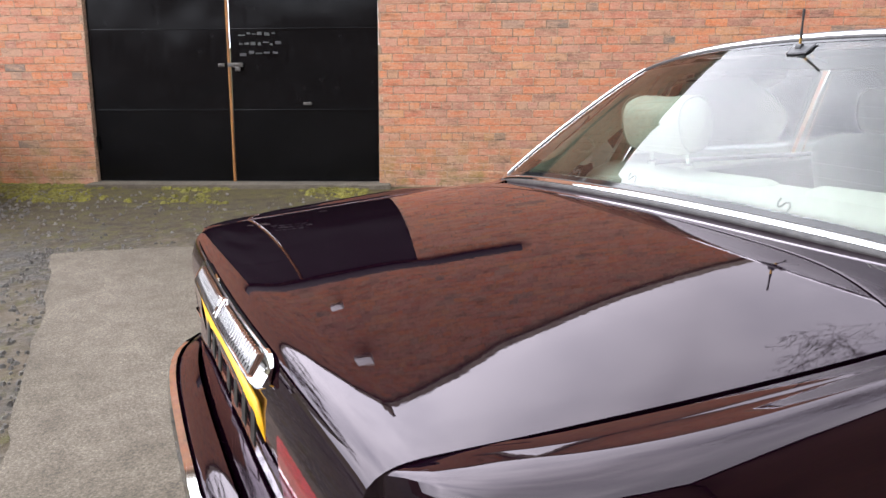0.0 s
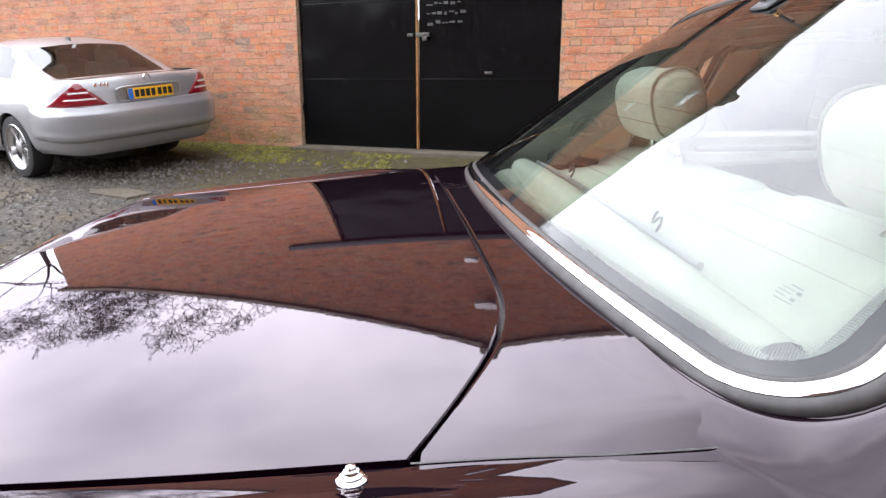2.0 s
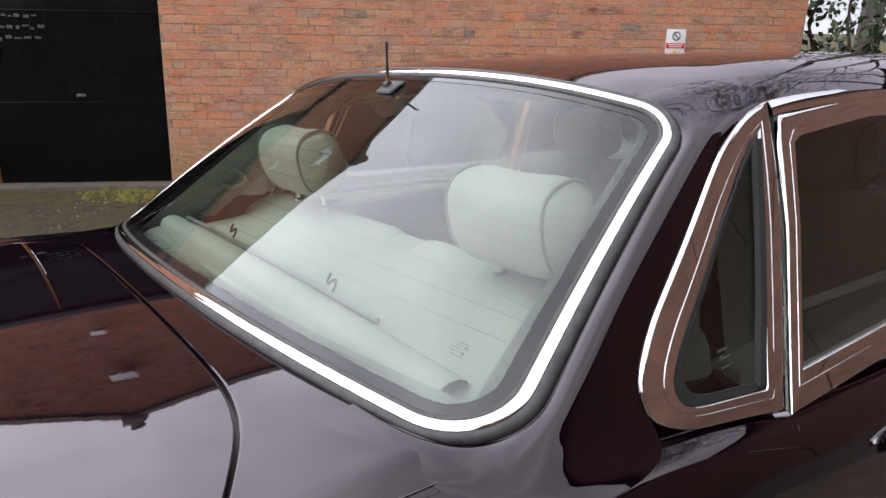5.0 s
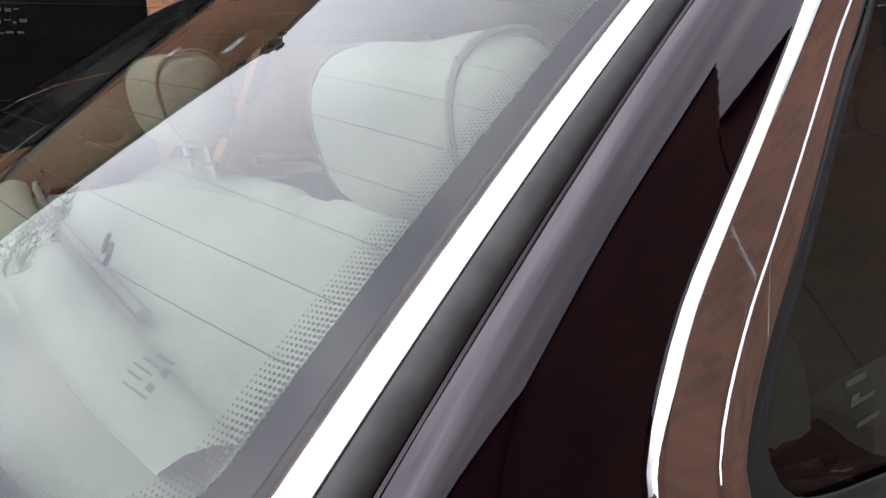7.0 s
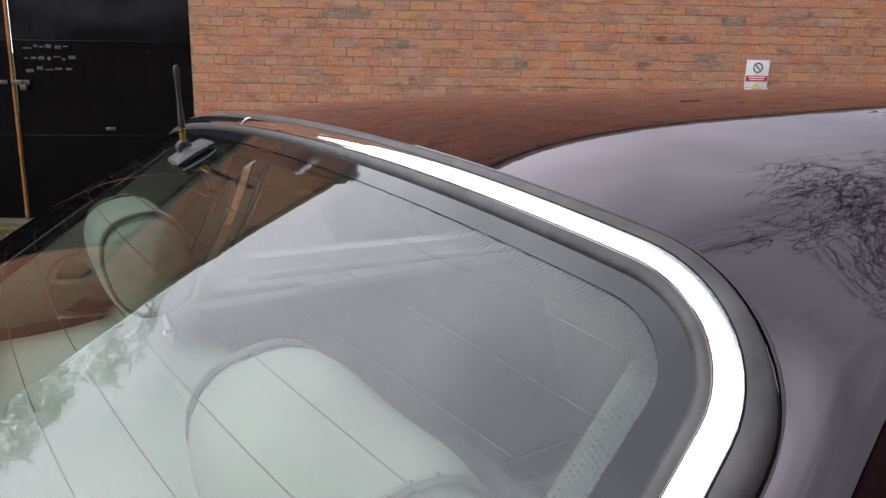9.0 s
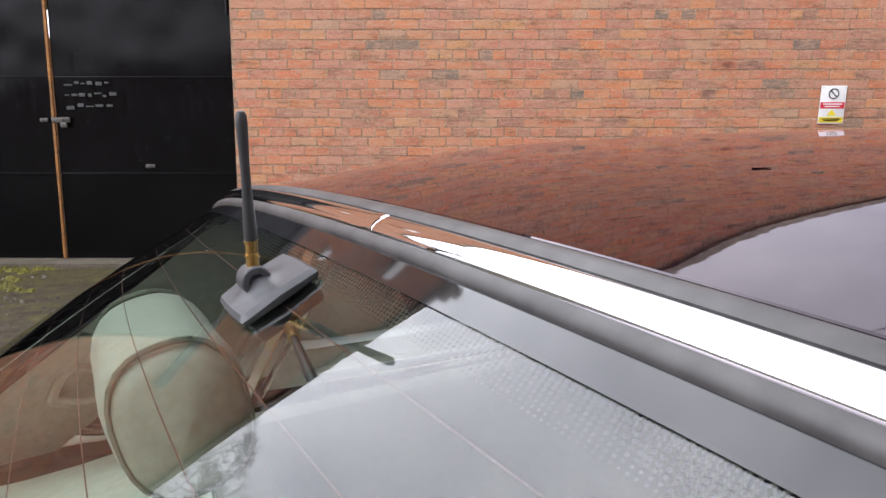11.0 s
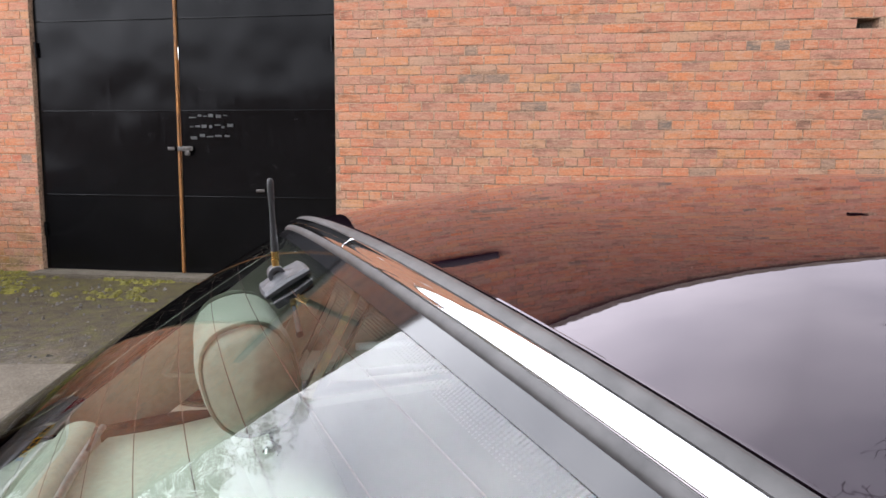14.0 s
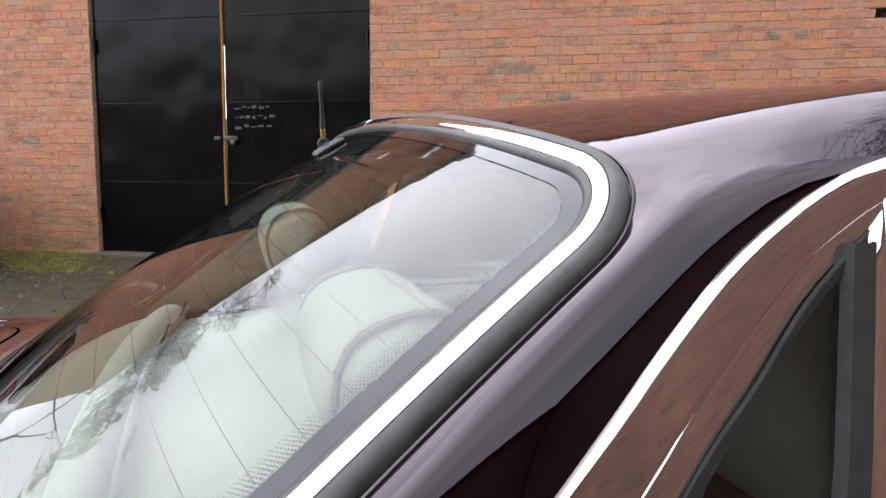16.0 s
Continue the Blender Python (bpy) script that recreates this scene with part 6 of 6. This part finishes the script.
    # the coupling box and stalk on the inside of the glass
    bm = bmesh.new()
    box(bm, (0.050, 0.036, 0.010), Matrix.Translation((-0.004, 0.0, -0.008)), 0.003, 2)
    part("inner_box", bm, BLACKPLASTIC, a)
    bm = bmesh.new()
    tube(bm, (0.022, -0.004, -0.012), (0.030, -0.006, -0.015), 0.0028, n=10)
    part("inner_ferrule", bm, BRASS, a)
    bm = bmesh.new()
    tube(bm, (0.030, -0.006, -0.015), (0.066, -0.014, -0.026), 0.0018, 0.0028, n=10)
    part("inner_stalk", bm, BLACKPLASTIC, a)


build_glass_aerial()


# ---- the silver saloon ----
SILVER_CAR = thing("saloon_car", "silver executive saloon with red tail lamps, parked by the brick wall", "car", m=pose(-3.20, -1.35, 0, 0, 0, 167.5) @ Matrix.Scale(0.955, 4))
S_PLAN = [(3.86, 0.0), (3.82, 0.40), (3.68, 0.70), (3.35, 0.85), (2.9, 0.90), (2.0, 0.918), (1.0, 0.925), (0.3, 0.925), (-0.2, 0.922), (-0.5, 0.910), (-0.75, 0.880), (-0.90, 0.825), (-0.99, 0.73), (-1.045, 0.55), (-1.068, 0.30), (-1.075, 0.0)]
S_SHOULDER = [(-1.08, 1.012), (-0.8, 1.020), (-0.4, 1.012), (0.2, 0.985), (1.2, 0.945), (2.1, 0.915), (2.9, 0.85), (3.6, 0.72), (3.86, 0.66)]
S_WHEELS = (0.17, 3.10)


def plan_points(plan, n, power):
    fine = []
    p = [Vector(q) for q in plan]
    for i in range(len(p) - 1):
        a, b = p[i], p[i + 1]
        pa, pb = p[i - 1] if i else a, p[i + 2] if i + 2 < len(p) else b
        for k in range(12):
            t = k / 12
            fine.append((2 * t**3 - 3 * t**2 + 1) * a + (t**3 - 2 * t**2 + t) * (b - pa) * 0.5 + (-2 * t**3 + 3 * t**2) * b + (t**3 - t**2) * (pb - a) * 0.5)
    fine.append(p[-1])
    pts = resample([(q.x, q.y) for q in fine], n)
    out = []
    for i, (x, y) in enumerate(pts):
        a, b = pts[max(0, i - 1)], pts[min(n - 1, i + 1)]
        t = Vector((b[0] - a[0], b[1] - a[1])).normalized()
        nrm = Vector((-t.y, t.x)) * -1
        if nrm.y < 0 or (i == n - 1 and nrm.x > 0):
            nrm = -nrm
        out.append((Vector((x, y)), nrm))
    return out


def build_silver_body():
    pts = plan_points(S_PLAN, 150, 1.0)
    prof = [(-0.125, 0.028), (-0.085, 0.022), (-0.055, 0.010), (-0.038, -0.012), (-0.028, -0.045), (-0.018, -0.10), (-0.008, -0.18), (0.0, -0.27), (0.0, -0.35), (-0.006, -0.45), (-0.012, -0.56), (-0.03, -0.66), (-0.09, -0.72)]

    def arch(x):
        z = 0.0
        for wx in S_WHEELS:
            d = abs(x - wx)
            if d < 0.375:
                z = max(z, 0.33 + math.sqrt(0.375**2 - d * d))
        return z

    for s in (-1, 1):
        rows = []
        for q, nn in pts:
            sh = curve_at(S_SHOULDER, q.x)
            a = arch(q.x)
            row = []
            for off, dz in prof:
                x, y = q.x + nn.x * off, max(0.0, q.y + nn.y * off)
                z = max(sh + dz, a)
                row.append(Vector((x, s * y, z)))
            rows.append(row)
        part_from_rows("body_side", rows, SILVER, SILVER_CAR)
        # bumper skin with a ridge
        rows = []
        for q, nn in pts:
            if q.x > -0.30:
                continue
            k = min(1.0, max(0.0, (-q.x - 0.30) / 0.35))
            row = []
            for o, z in ((-0.03, 0.792), (0.012, 0.790), (0.030, 0.780), (0.038, 0.755), (0.046, 0.735), (0.056, 0.722), (0.060, 0.700), (0.060, 0.64), (0.054, 0.57), (0.046, 0.525), (0.048, 0.515), (0.040, 0.475), (0.020, 0.450), (-0.02, 0.435), (-0.06, 0.42)):
                oo = o * k + 0.004
                row.append(Vector((q.x + nn.x * oo, s * max(0.0, q.y + nn.y * oo), max(z + 0.03 * (1 - k), arch(q.x)))))
            rows.append(row)
        part_from_rows("bumper", rows, SILVER, SILVER_CAR, "silver bumper moulding")
        # tail lamp, three-cornered, round the corner of the body
        k0 = min(range(len(pts)), key=lambda i: abs(pts[i][0].x + 0.63) + (pts[i][0].y < 0.5) * 9)
        kt = min(range(len(pts)), key=lambda i: abs(pts[i][0].y - 0.745) + (pts[i][0].x > -0.5) * 9)
        k1 = min(range(len(pts)), key=lambda i: abs(pts[i][0].y - 0.47) + (pts[i][0].x > -0.5) * 9)

        def lamp_point(u, v, h):
            # outer edge bows up, inner edge is straight
            a = lerp(k0, kt, v ** 0.80)
            b = lerp(k1, kt + 1.2, v)
            i = lerp(a, b, u)
            i0 = int(i)
            f = i - i0
            q, nn = pts[i0][0].lerp(pts[min(i0 + 1, len(pts) - 1)][0], f), pts[i0][1]
            z = lerp(0.790, 1.010, v)
            sh = curve_at(S_SHOULDER, q.x)
            off = curve_at([(-0.35, 0.0), (-0.27, 0.0), (-0.18, -0.008), (-0.10, -0.018), (-0.045, -0.028), (-0.012, -0.038), (0.01, -0.055)], z - sh)
            return Vector((q.x + nn.x * (off + h), s * (q.y + nn.y * (off + h)), z))

        lamp = part_from_rows("tail_lamp", [[lamp_point(i / 20, j / 12, 0.010 if 0 < i < 20 and 0 < j < 12 else 0.001) for j in range(13)] for i in range(21)], REDLENS, SILVER_CAR, "red three-cornered lamp lens")
        for v0, v1, u0, u1 in ((0.26, 0.34, 0.28, 0.93), (0.55, 0.63, 0.25, 0.90)):
            part_from_rows("clear_strip", [[lamp_point(lerp(u0, u1, i / 14), v, h) for v, h in ((v0, 0.0095), (v0 + 0.02, 0.0125), (v1 - 0.02, 0.0125), (v1, 0.0095))] for i in range(15)], CLEARLENS, lamp, "clear strip in the lamp")
    # boot lid, its top and rolled rear edge
    rows = []
    for x, z, w in ((-0.26, 1.022, 0.82), (-0.40, 1.032, 0.81), (-0.55, 1.040, 0.80), (-0.70, 1.045, 0.785), (-0.82, 1.049, 0.76), (-0.92, 1.051, 0.73), (-0.985, 1.050, 0.70), (-1.025, 1.043, 0.69), (-1.045, 1.028, 0.685), (-1.056, 1.000, 0.68), (-1.066, 0.93, 0.66), (-1.075, 0.87, 0.61), (-1.080, 0.805, 0.56)):
        row = []
        for j in range(-20, 21):
            y = w * j / 20
            k = min(1.0, max(0.0, (-x - 0.45) / 0.5))
            row.append(Vector((x + 0.125 * k * (abs(y) / 0.75) ** 2.6, y, z - 0.022 * (y / 0.8) ** 2 * (1 if z > 0.98 else 0.4))))
        rows.append(row)
    part_from_rows("boot_lid", rows, SILVER, SILVER_CAR, "silver boot lid")
    # bonnet
    rows = []
    for i in range(13):
        x = lerp(2.25, 3.80, i / 12)
        w = curve_at([(2.25, 0.80), (3.2, 0.74), (3.6, 0.62), (3.80, 0.36)], x)
        rows.append([Vector((x, w * j / 8, curve_at(S_SHOULDER, x) + 0.075 - 0.05 * (j / 8) ** 2)) for j in range(-8, 9)])
    part_from_rows("bonnet", rows, SILVER, SILVER_CAR)
    # dark underside, valance and sills
    bm = bmesh.new()
    box(bm, (4.3, 1.45, 0.10), Matrix.Translation((1.4, 0, 0.30)), 0.03)
    box(bm, (0.30, 1.10, 0.14), Matrix.Translation((-0.74, 0, 0.36)), 0.05)
    box(bm, (0.50, 0.40, 0.16), Matrix.Translation((-0.50, 0.30, 0.27)), 0.05)
    part("underbody", bm, CARPET, SILVER_CAR)
    # wheel housings
    for wx in S_WHEELS:
        for s in (-1, 1):
            bm = bmesh.new()
            rows = []
            for i in range(17):
                a = math.pi * i / 16
                rows.append([Vector((wx + 0.372 * math.cos(a), s * y, 0.33 + 0.372 * math.sin(a))) for y in (0.60, 0.895)])
            skin(bm, rows)
            c = [Vector((wx + 0.372 * math.cos(math.pi * i / 16), s * 0.60, 0.33 + 0.372 * math.sin(math.pi * i / 16))) for i in range(17)]
            bm.faces.new([bm.verts.new(p) for p in c])
            part("wheel_housing", bm, CARPET, SILVER_CAR)
            build_alloy_wheel(wx, s)


def build_alloy_wheel(wx, s):
    wheel = thing("wheel", "", "")
    wheel.parent = SILVER_CAR
    wheel.matrix_local = pose(wx, s * 0.79, 0.335, 90 if s < 0 else -90, 0, 0)
    bm = bmesh.new()
    lathe(bm, [(0.235, -0.11), (0.29, -0.118), (0.325, -0.105), (0.336, -0.07), (0.336, 0.07), (0.325, 0.105), (0.29, 0.118), (0.235, 0.11)], n=48)
    part("tyre", bm, TYRE, wheel, "black tyre")
    bm = bmesh.new()
    lathe(bm, [(0.236, -0.11), (0.20, -0.09), (0.20, 0.06), (0.225, 0.085), (0.240, 0.108), (0.246, 0.112), (0.240, 0.118), (0.228, 0.108)], n=48)
    for k in range(5):
        a = 2 * math.pi * k / 5 + 0.3
        rows = []
        for i in range(7):
            t = i / 6
            r = lerp(0.03, 0.228, t)
            w = curve_at([(0.0, 0.030), (0.35, 0.026), (0.7, 0.034), (1.0, 0.062)], t)
            z = lerp(0.088, 0.098, t) - 0.012 * math.sin(math.pi * t)
            rows.append([Vector((r * math.cos(a) - e * w * math.sin(a), r * math.sin(a) + e * w * math.cos(a), z - dz)) for e, dz in ((-1, 0.035), (-0.85, 0.006), (0, 0.0), (0.85, 0.006), (1, 0.035))])
        skin(bm, rows)
    lathe(bm, [(0.075, 0.05), (0.07, 0.092), (0.05, 0.096), (0.03, 0.100), (0.0, 0.101)], n=24)
    part("rim", bm, ALLOY, wheel, "five-spoke alloy rim")
    bm = bmesh.new()
    lathe(bm, [(0.20, -0.06), (0.0, -0.05)], n=24)
    lathe(bm, [(0.155, 0.0), (0.155, 0.02), (0.06, 0.02)], n=24)
    part("brake_disc", bm, STEEL, wheel)


def build_silver_cabin():
    """Roof and pillars in one skin, with panes in their openings."""
    xs = [-0.50, -0.44, -0.36, -0.28, -0.20, -0.11, -0.02, 0.08, 0.18, 0.26, 0.33, 0.42, 0.55, 0.75, 1.0, 1.25, 1.40, 1.50, 1.66, 1.84, 2.02, 2.18, 2.30]
    zc = lambda x: curve_at([(-0.50, 1.025), (-0.44, 1.038), (-0.36, 1.066), (-0.11, 1.180), (0.18, 1.325), (0.33, 1.385), (0.55, 1.432), (0.95, 1.452), (1.35, 1.437), (1.55, 1.395), (2.30, 0.99)], x)
    # section: (share of the height over the waist, half width at the waist minus, kind)
    nside, ntop = 6, 16

    def section(x):
        top = zc(x)
        waist = curve_at(S_SHOULDER, x) + 0.012
        h = max(0.012, top - waist)
        edge_z = max(waist + 0.002, top - 0.055 * min(1.0, h / 0.25))
        ye = 0.815 - 0.50 * (edge_z - waist)
        if x < 0.33:
            ye = min(ye, lerp(0.70, ye, min(1.0, max(0.0, (x + 0.5) / 0.83))))
        row = []
        for i in range(nside):
            t = i / nside
            row.append(Vector((x, lerp(0.815, ye, t) + 0.012 * math.sin(math.pi * t), lerp(waist, edge_z - 0.012, t))))
        for i in range(ntop + 1):
            t = i / ntop
            y = ye * (1 - t)
            row.append(Vector((x, y, edge_z + (top - edge_z) * (1 - (1 - t) ** 2.2))))
        return row

    half = [section(x) for x in xs]
    rows = [r + [Vector((p.x, -p.y, p.z)) for p in reversed(r[:-1])] for r in half]
    ncol = len(rows[0])
    iside = nside + 1

    def kind(i, j):
        x = (xs[i] + xs[i + 1]) / 2
        jj = j if j < ncol // 2 else ncol - 2 - j
        if jj >= iside + 1:
            if -0.44 < x < 0.26:
                return "rear_window"
            if 1.50 < x < 2.18:
                return "windscreen"
        elif 1 <= jj < nside and (0.33 < x < 1.0 or 1.0 < x < 1.66):
            return ("near_" if j < ncol // 2 else "far_") + ("rear" if x < 1.0 else "front")
        elif 1 <= jj < nside - 1 and 0.18 < x < 0.33:
            return ("near_" if j < ncol // 2 else "far_") + "rear"
        return "body"

    groups = {}
    for i in range(len(xs) - 1):
        for j in range(ncol - 1):
            groups.setdefault(kind(i, j), []).append((i, j))
    for name, cells in groups.items():
        bm = bmesh.new()
        vs = {}

        def vert(i, j):
            if (i, j) not in vs:
                vs[i, j] = bm.verts.new(rows[i][j])
            return vs[i, j]

        for i, j in cells:
            bm.faces.new((vert(i, j), vert(i + 1, j), vert(i + 1, j + 1), vert(i, j + 1)))
        if name == "body":
            part("cabin_shell", bm, SILVER, SILVER_CAR, "silver roof and pillars")
        else:
            g = part(name if "_w" in name or name == "windscreen" else "side_window", bm, DARKPANE, SILVER_CAR, "tinted window pane")
            g.visible_shadow = False
    # dark seats and shelf inside
    bm = bmesh.new()
    box(bm, (0.5, 1.05, 0.05), Matrix.Translation((0.10, 0, 0.965)), 0.02)
    box(bm, (3.0, 1.50, 0.05), Matrix.Translation((1.1, 0, 0.70)), 0.02)
    part("rear_shelf", bm, CARPET, SILVER_CAR)
    for x, y in ((0.42, -0.38), (0.42, 0.38), (1.35, -0.38), (1.35, 0.38)):
        bm = bmesh.new()
        box(bm, (0.14, 0.52, 0.60), Matrix.Translation((x, y, 0.86)) @ Matrix.Rotation(radians(-16), 4, "Y"), 0.05, 3)
        box(bm, (0.09, 0.27, 0.17), Matrix.Translation((x - 0.08, y, 1.21)), 0.035, 3)
        part("seat", bm, TRIMGREY, SILVER_CAR, "grey seat and headrest")
    # roof aerial fin
    bm = bmesh.new()
    prism(bm, [Vector((0.50, -0.008, 1.418)), Vector((0.36, -0.008, 1.392)), Vector((0.385, -0.008, 1.44))], 0.016)
    part("roof_aerial", bm, BLACKPLASTIC, SILVER_CAR)


def build_silver_details():
    xt = lambda y: -1.083 + 0.125 * (abs(y) / 0.75) ** 2.6
    # recess frame round the plate
    o, i_ = [], []
    for a in range(48):
        t = 2 * math.pi * a / 48
        c, sn = math.cos(t), math.sin(t)
        k = (abs(c) ** 6 + abs(sn) ** 6) ** (-1 / 6)
        o.append((0.375 * c * k, 0.875 + 0.083 * sn * k))
        i_.append((0.345 * c * k, 0.872 + 0.066 * sn * k))
    rows = []
    for (y0, z0), (y1, z1) in zip(o, i_):
        rows.append([Vector((xt(lerp(y0, y1, f)) - h, lerp(y0, y1, f), lerp(z0, z1, f))) for f, h in ((0, -0.004), (0.1, 0.006), (0.5, 0.012), (0.9, 0.008), (1.0, -0.006))])
    part_from_rows("plate_recess", rows, SILVER, SILVER_CAR, "rounded silver recess frame", closed_u=True)
    # back of the silver recess, its shade put in as a greyer metal
    bm = bmesh.new()
    bm.faces.new([bm.verts.new(Vector((xt(y) - 0.0015, y, z))) for y, z in i_])
    part("recess_shade_panel", bm, STEEL, SILVER_CAR)
    bm = bmesh.new()
    box(bm, (0.006, 0.52, 0.108), Matrix.Translation((-1.095, 0, 0.868)), 0.002, 1)
    plate = part("number_plate", bm, PLATE, SILVER_CAR, "yellow number plate with a blue band")
    bm = bmesh.new()
    box(bm, (0.004, 0.055, 0.106), Matrix.Translation((-1.098, 0.231, 0.868)), 0.001, 1)
    part("blue_band", bm, PLATEBLUE, plate)
    for y in (0.160, 0.098, 0.036, -0.026, -0.100, -0.162, -0.222):
        bm = bmesh.new()
        box(bm, (0.003, 0.046, 0.074), Matrix.Translation((-1.0985, y, 0.868)), 0.001, 1)
        part("plate_bar", bm, PLATEINK, plate)
    # ring badge and the bars of the model name
    bm = bmesh.new()
    for i in range(24):
        a0, a1 = 2 * math.pi * i / 24, 2 * math.pi * (i + 1) / 24
        tube(bm, (-1.052, 0.036 * math.cos(a0), 1.012 + 0.036 * math.sin(a0)), (-1.052, 0.036 * math.cos(a1), 1.012 + 0.036 * math.sin(a1)), 0.006, n=8, caps=False)
    part("badge", bm, CHROME, SILVER_CAR, "plain chrome ring badge")
    for y, w in ((0.545, 0.03), (0.495, 0.022), (0.462, 0.022), (0.429, 0.022)):
        bm = bmesh.new()
        box(bm, (0.006, w, 0.034), Matrix.Translation((xt(y) + 0.006, y, 0.985)), 0.002, 1)
        part("badge_bar", bm, CHROME, SILVER_CAR)
    # bumper trim line and door handles
    for s in (-1, 1):
        for x in (0.62, 1.72):
            bm = bmesh.new()
            box(bm, (0.20, 0.03, 0.028), Matrix.Translation((x, s * 0.915, 0.80)), 0.010, 3)
            part("door_handle", bm, SILVER, SILVER_CAR)
        for x, lean in ((0.42, 0.14), (1.18, 0.02), (2.18, 0.0)):
            rows = []
            for k in range(9):
                z = lerp(0.93, 0.40, k / 8)
                sh = curve_at(S_SHOULDER, x)
                y = curve_at([(-0.60, 0.912), (-0.45, 0.919), (-0.27, 0.925), (-0.18, 0.917), (-0.10, 0.907), (-0.045, 0.897), (-0.012, 0.887)], z - sh)
                xx = x - lean * max(0.0, (0.85 - z)) * 0.6
                rows.append([Vector((xx - 0.003, s * (y + 0.0015), z)), Vector((xx + 0.003, s * (y + 0.0015), z))])
            part_from_rows("shut_line", rows, RUBBER, SILVER_CAR)


build_silver_body()
build_silver_cabin()
build_silver_details()


# ---- bricks, last ----
def build_bricks():
    """Garden-wall bond: three rows of stretchers to one of headers. Those by the doors are parts of the wall, the rest one mesh."""
    rng = random.Random(11)
    shapes = {}

    def shape(w):
        if w not in shapes:
            bm = bmesh.new()
            b, h = 0.003, COURSE - 0.009
            fr = [bm.verts.new((sx * (w / 2 - b), -0.0030, sz * (h / 2 - b))) for sx, sz in ((-1, -1), (1, -1), (1, 1), (-1, 1))]
            bk = [bm.verts.new((sx * w / 2, 0.0, sz * h / 2)) for sx, sz in ((-1, -1), (1, -1), (1, 1), (-1, 1))]
            dp = [bm.verts.new((sx * w / 2, 0.02, sz * h / 2)) for sx, sz in ((-1, -1), (1, -1), (1, 1), (-1, 1))]
            bm.faces.new(fr)
            for i in range(4):
                j = (i + 1) % 4
                bm.faces.new((bk[i], bk[j], fr[j], fr[i]))
                bm.faces.new((dp[i], dp[j], bk[j], bk[i]))
            me = bpy.data.meshes.new("brick")
            bm.to_mesh(me)
            bm.free()
            me.materials.append(BRICK_ONE)
            shapes[w] = me
        return shapes[w]

    verts, faces, singles = [], [], 0
    rows = int(APEX_Z / COURSE) + 1
    for r in range(rows):
        z = (r + 0.5) * COURSE
        header = r % 4 == 2
        pitch = STRETCH / 2 if header else STRETCH
        x = WALL_L + (0.25 if header else (0.5 if r % 2 else 0.0)) * STRETCH
        while x < WALL_R - 0.02:
            x0, x1 = x, x + pitch
            x = x1
            for lo, hi in (((WALL_L, jamb(-1, z)), (jamb(1, z), WALL_R)) if z < DOOR_TOP + 0.02 else ((WALL_L, WALL_R),)):
                a, b = max(x0, lo), min(x1, hi)
                if b - a < 0.05 or z + COURSE * 0.6 > min(gable(a), gable(b)):
                    continue
                cx, w = (a + b) / 2, b - a - 0.007
                if r == 28 and (abs(cx - HOLE_A[0]) < 0.07 or abs(cx - HOLE_B[0]) < 0.12):
                    continue
                y, dz, tilt = rng.uniform(-0.0015, 0.0025), rng.uniform(-0.0035, 0.0035), rng.uniform(-0.014, 0.014)
                if 1.6 < cx < 4.3 and 0.75 < z < 2.1 and singles < 300:
                    ob = new("brick", shape(round(w, 2)))
                    ob.matrix_world = pose(cx, y, z + dz, 0, math.degrees(tilt), 0)
                    ob.parent = wall_north
                    singles += 1
                    continue
                k, h, bv = len(verts), COURSE - 0.009, 0.003
                for q, yy in ((bv, -0.0030), (0.0, 0.0), (0.0, 0.02)):
                    for sx, sz in ((-1, -1), (1, -1), (1, 1), (-1, 1)):
                        px, pz = sx * (w / 2 - q), sz * (h / 2 - q)
                        verts.append((cx + px + rng.uniform(-0.004, 0.004), y + yy, z + dz + pz - px * tilt + rng.uniform(-0.002, 0.002)))
                faces.append((k, k + 1, k + 2, k + 3))
                for i in range(4):
                    j = (i + 1) % 4
                    faces += [(k + 4 + i, k + 4 + j, k + j, k + i), (k + 8 + i, k + 8 + j, k + 4 + j, k + 4 + i)]
    me = bpy.data.meshes.new("brick_rest")
    me.from_pydata(verts, [], faces)
    rest = obj("brickwork", me, BRICK_MANY, wall_north, smooth=False)
    tagged(rest, "mixed orange, red and grey-brown bricks", kind="stuff")


build_bricks()
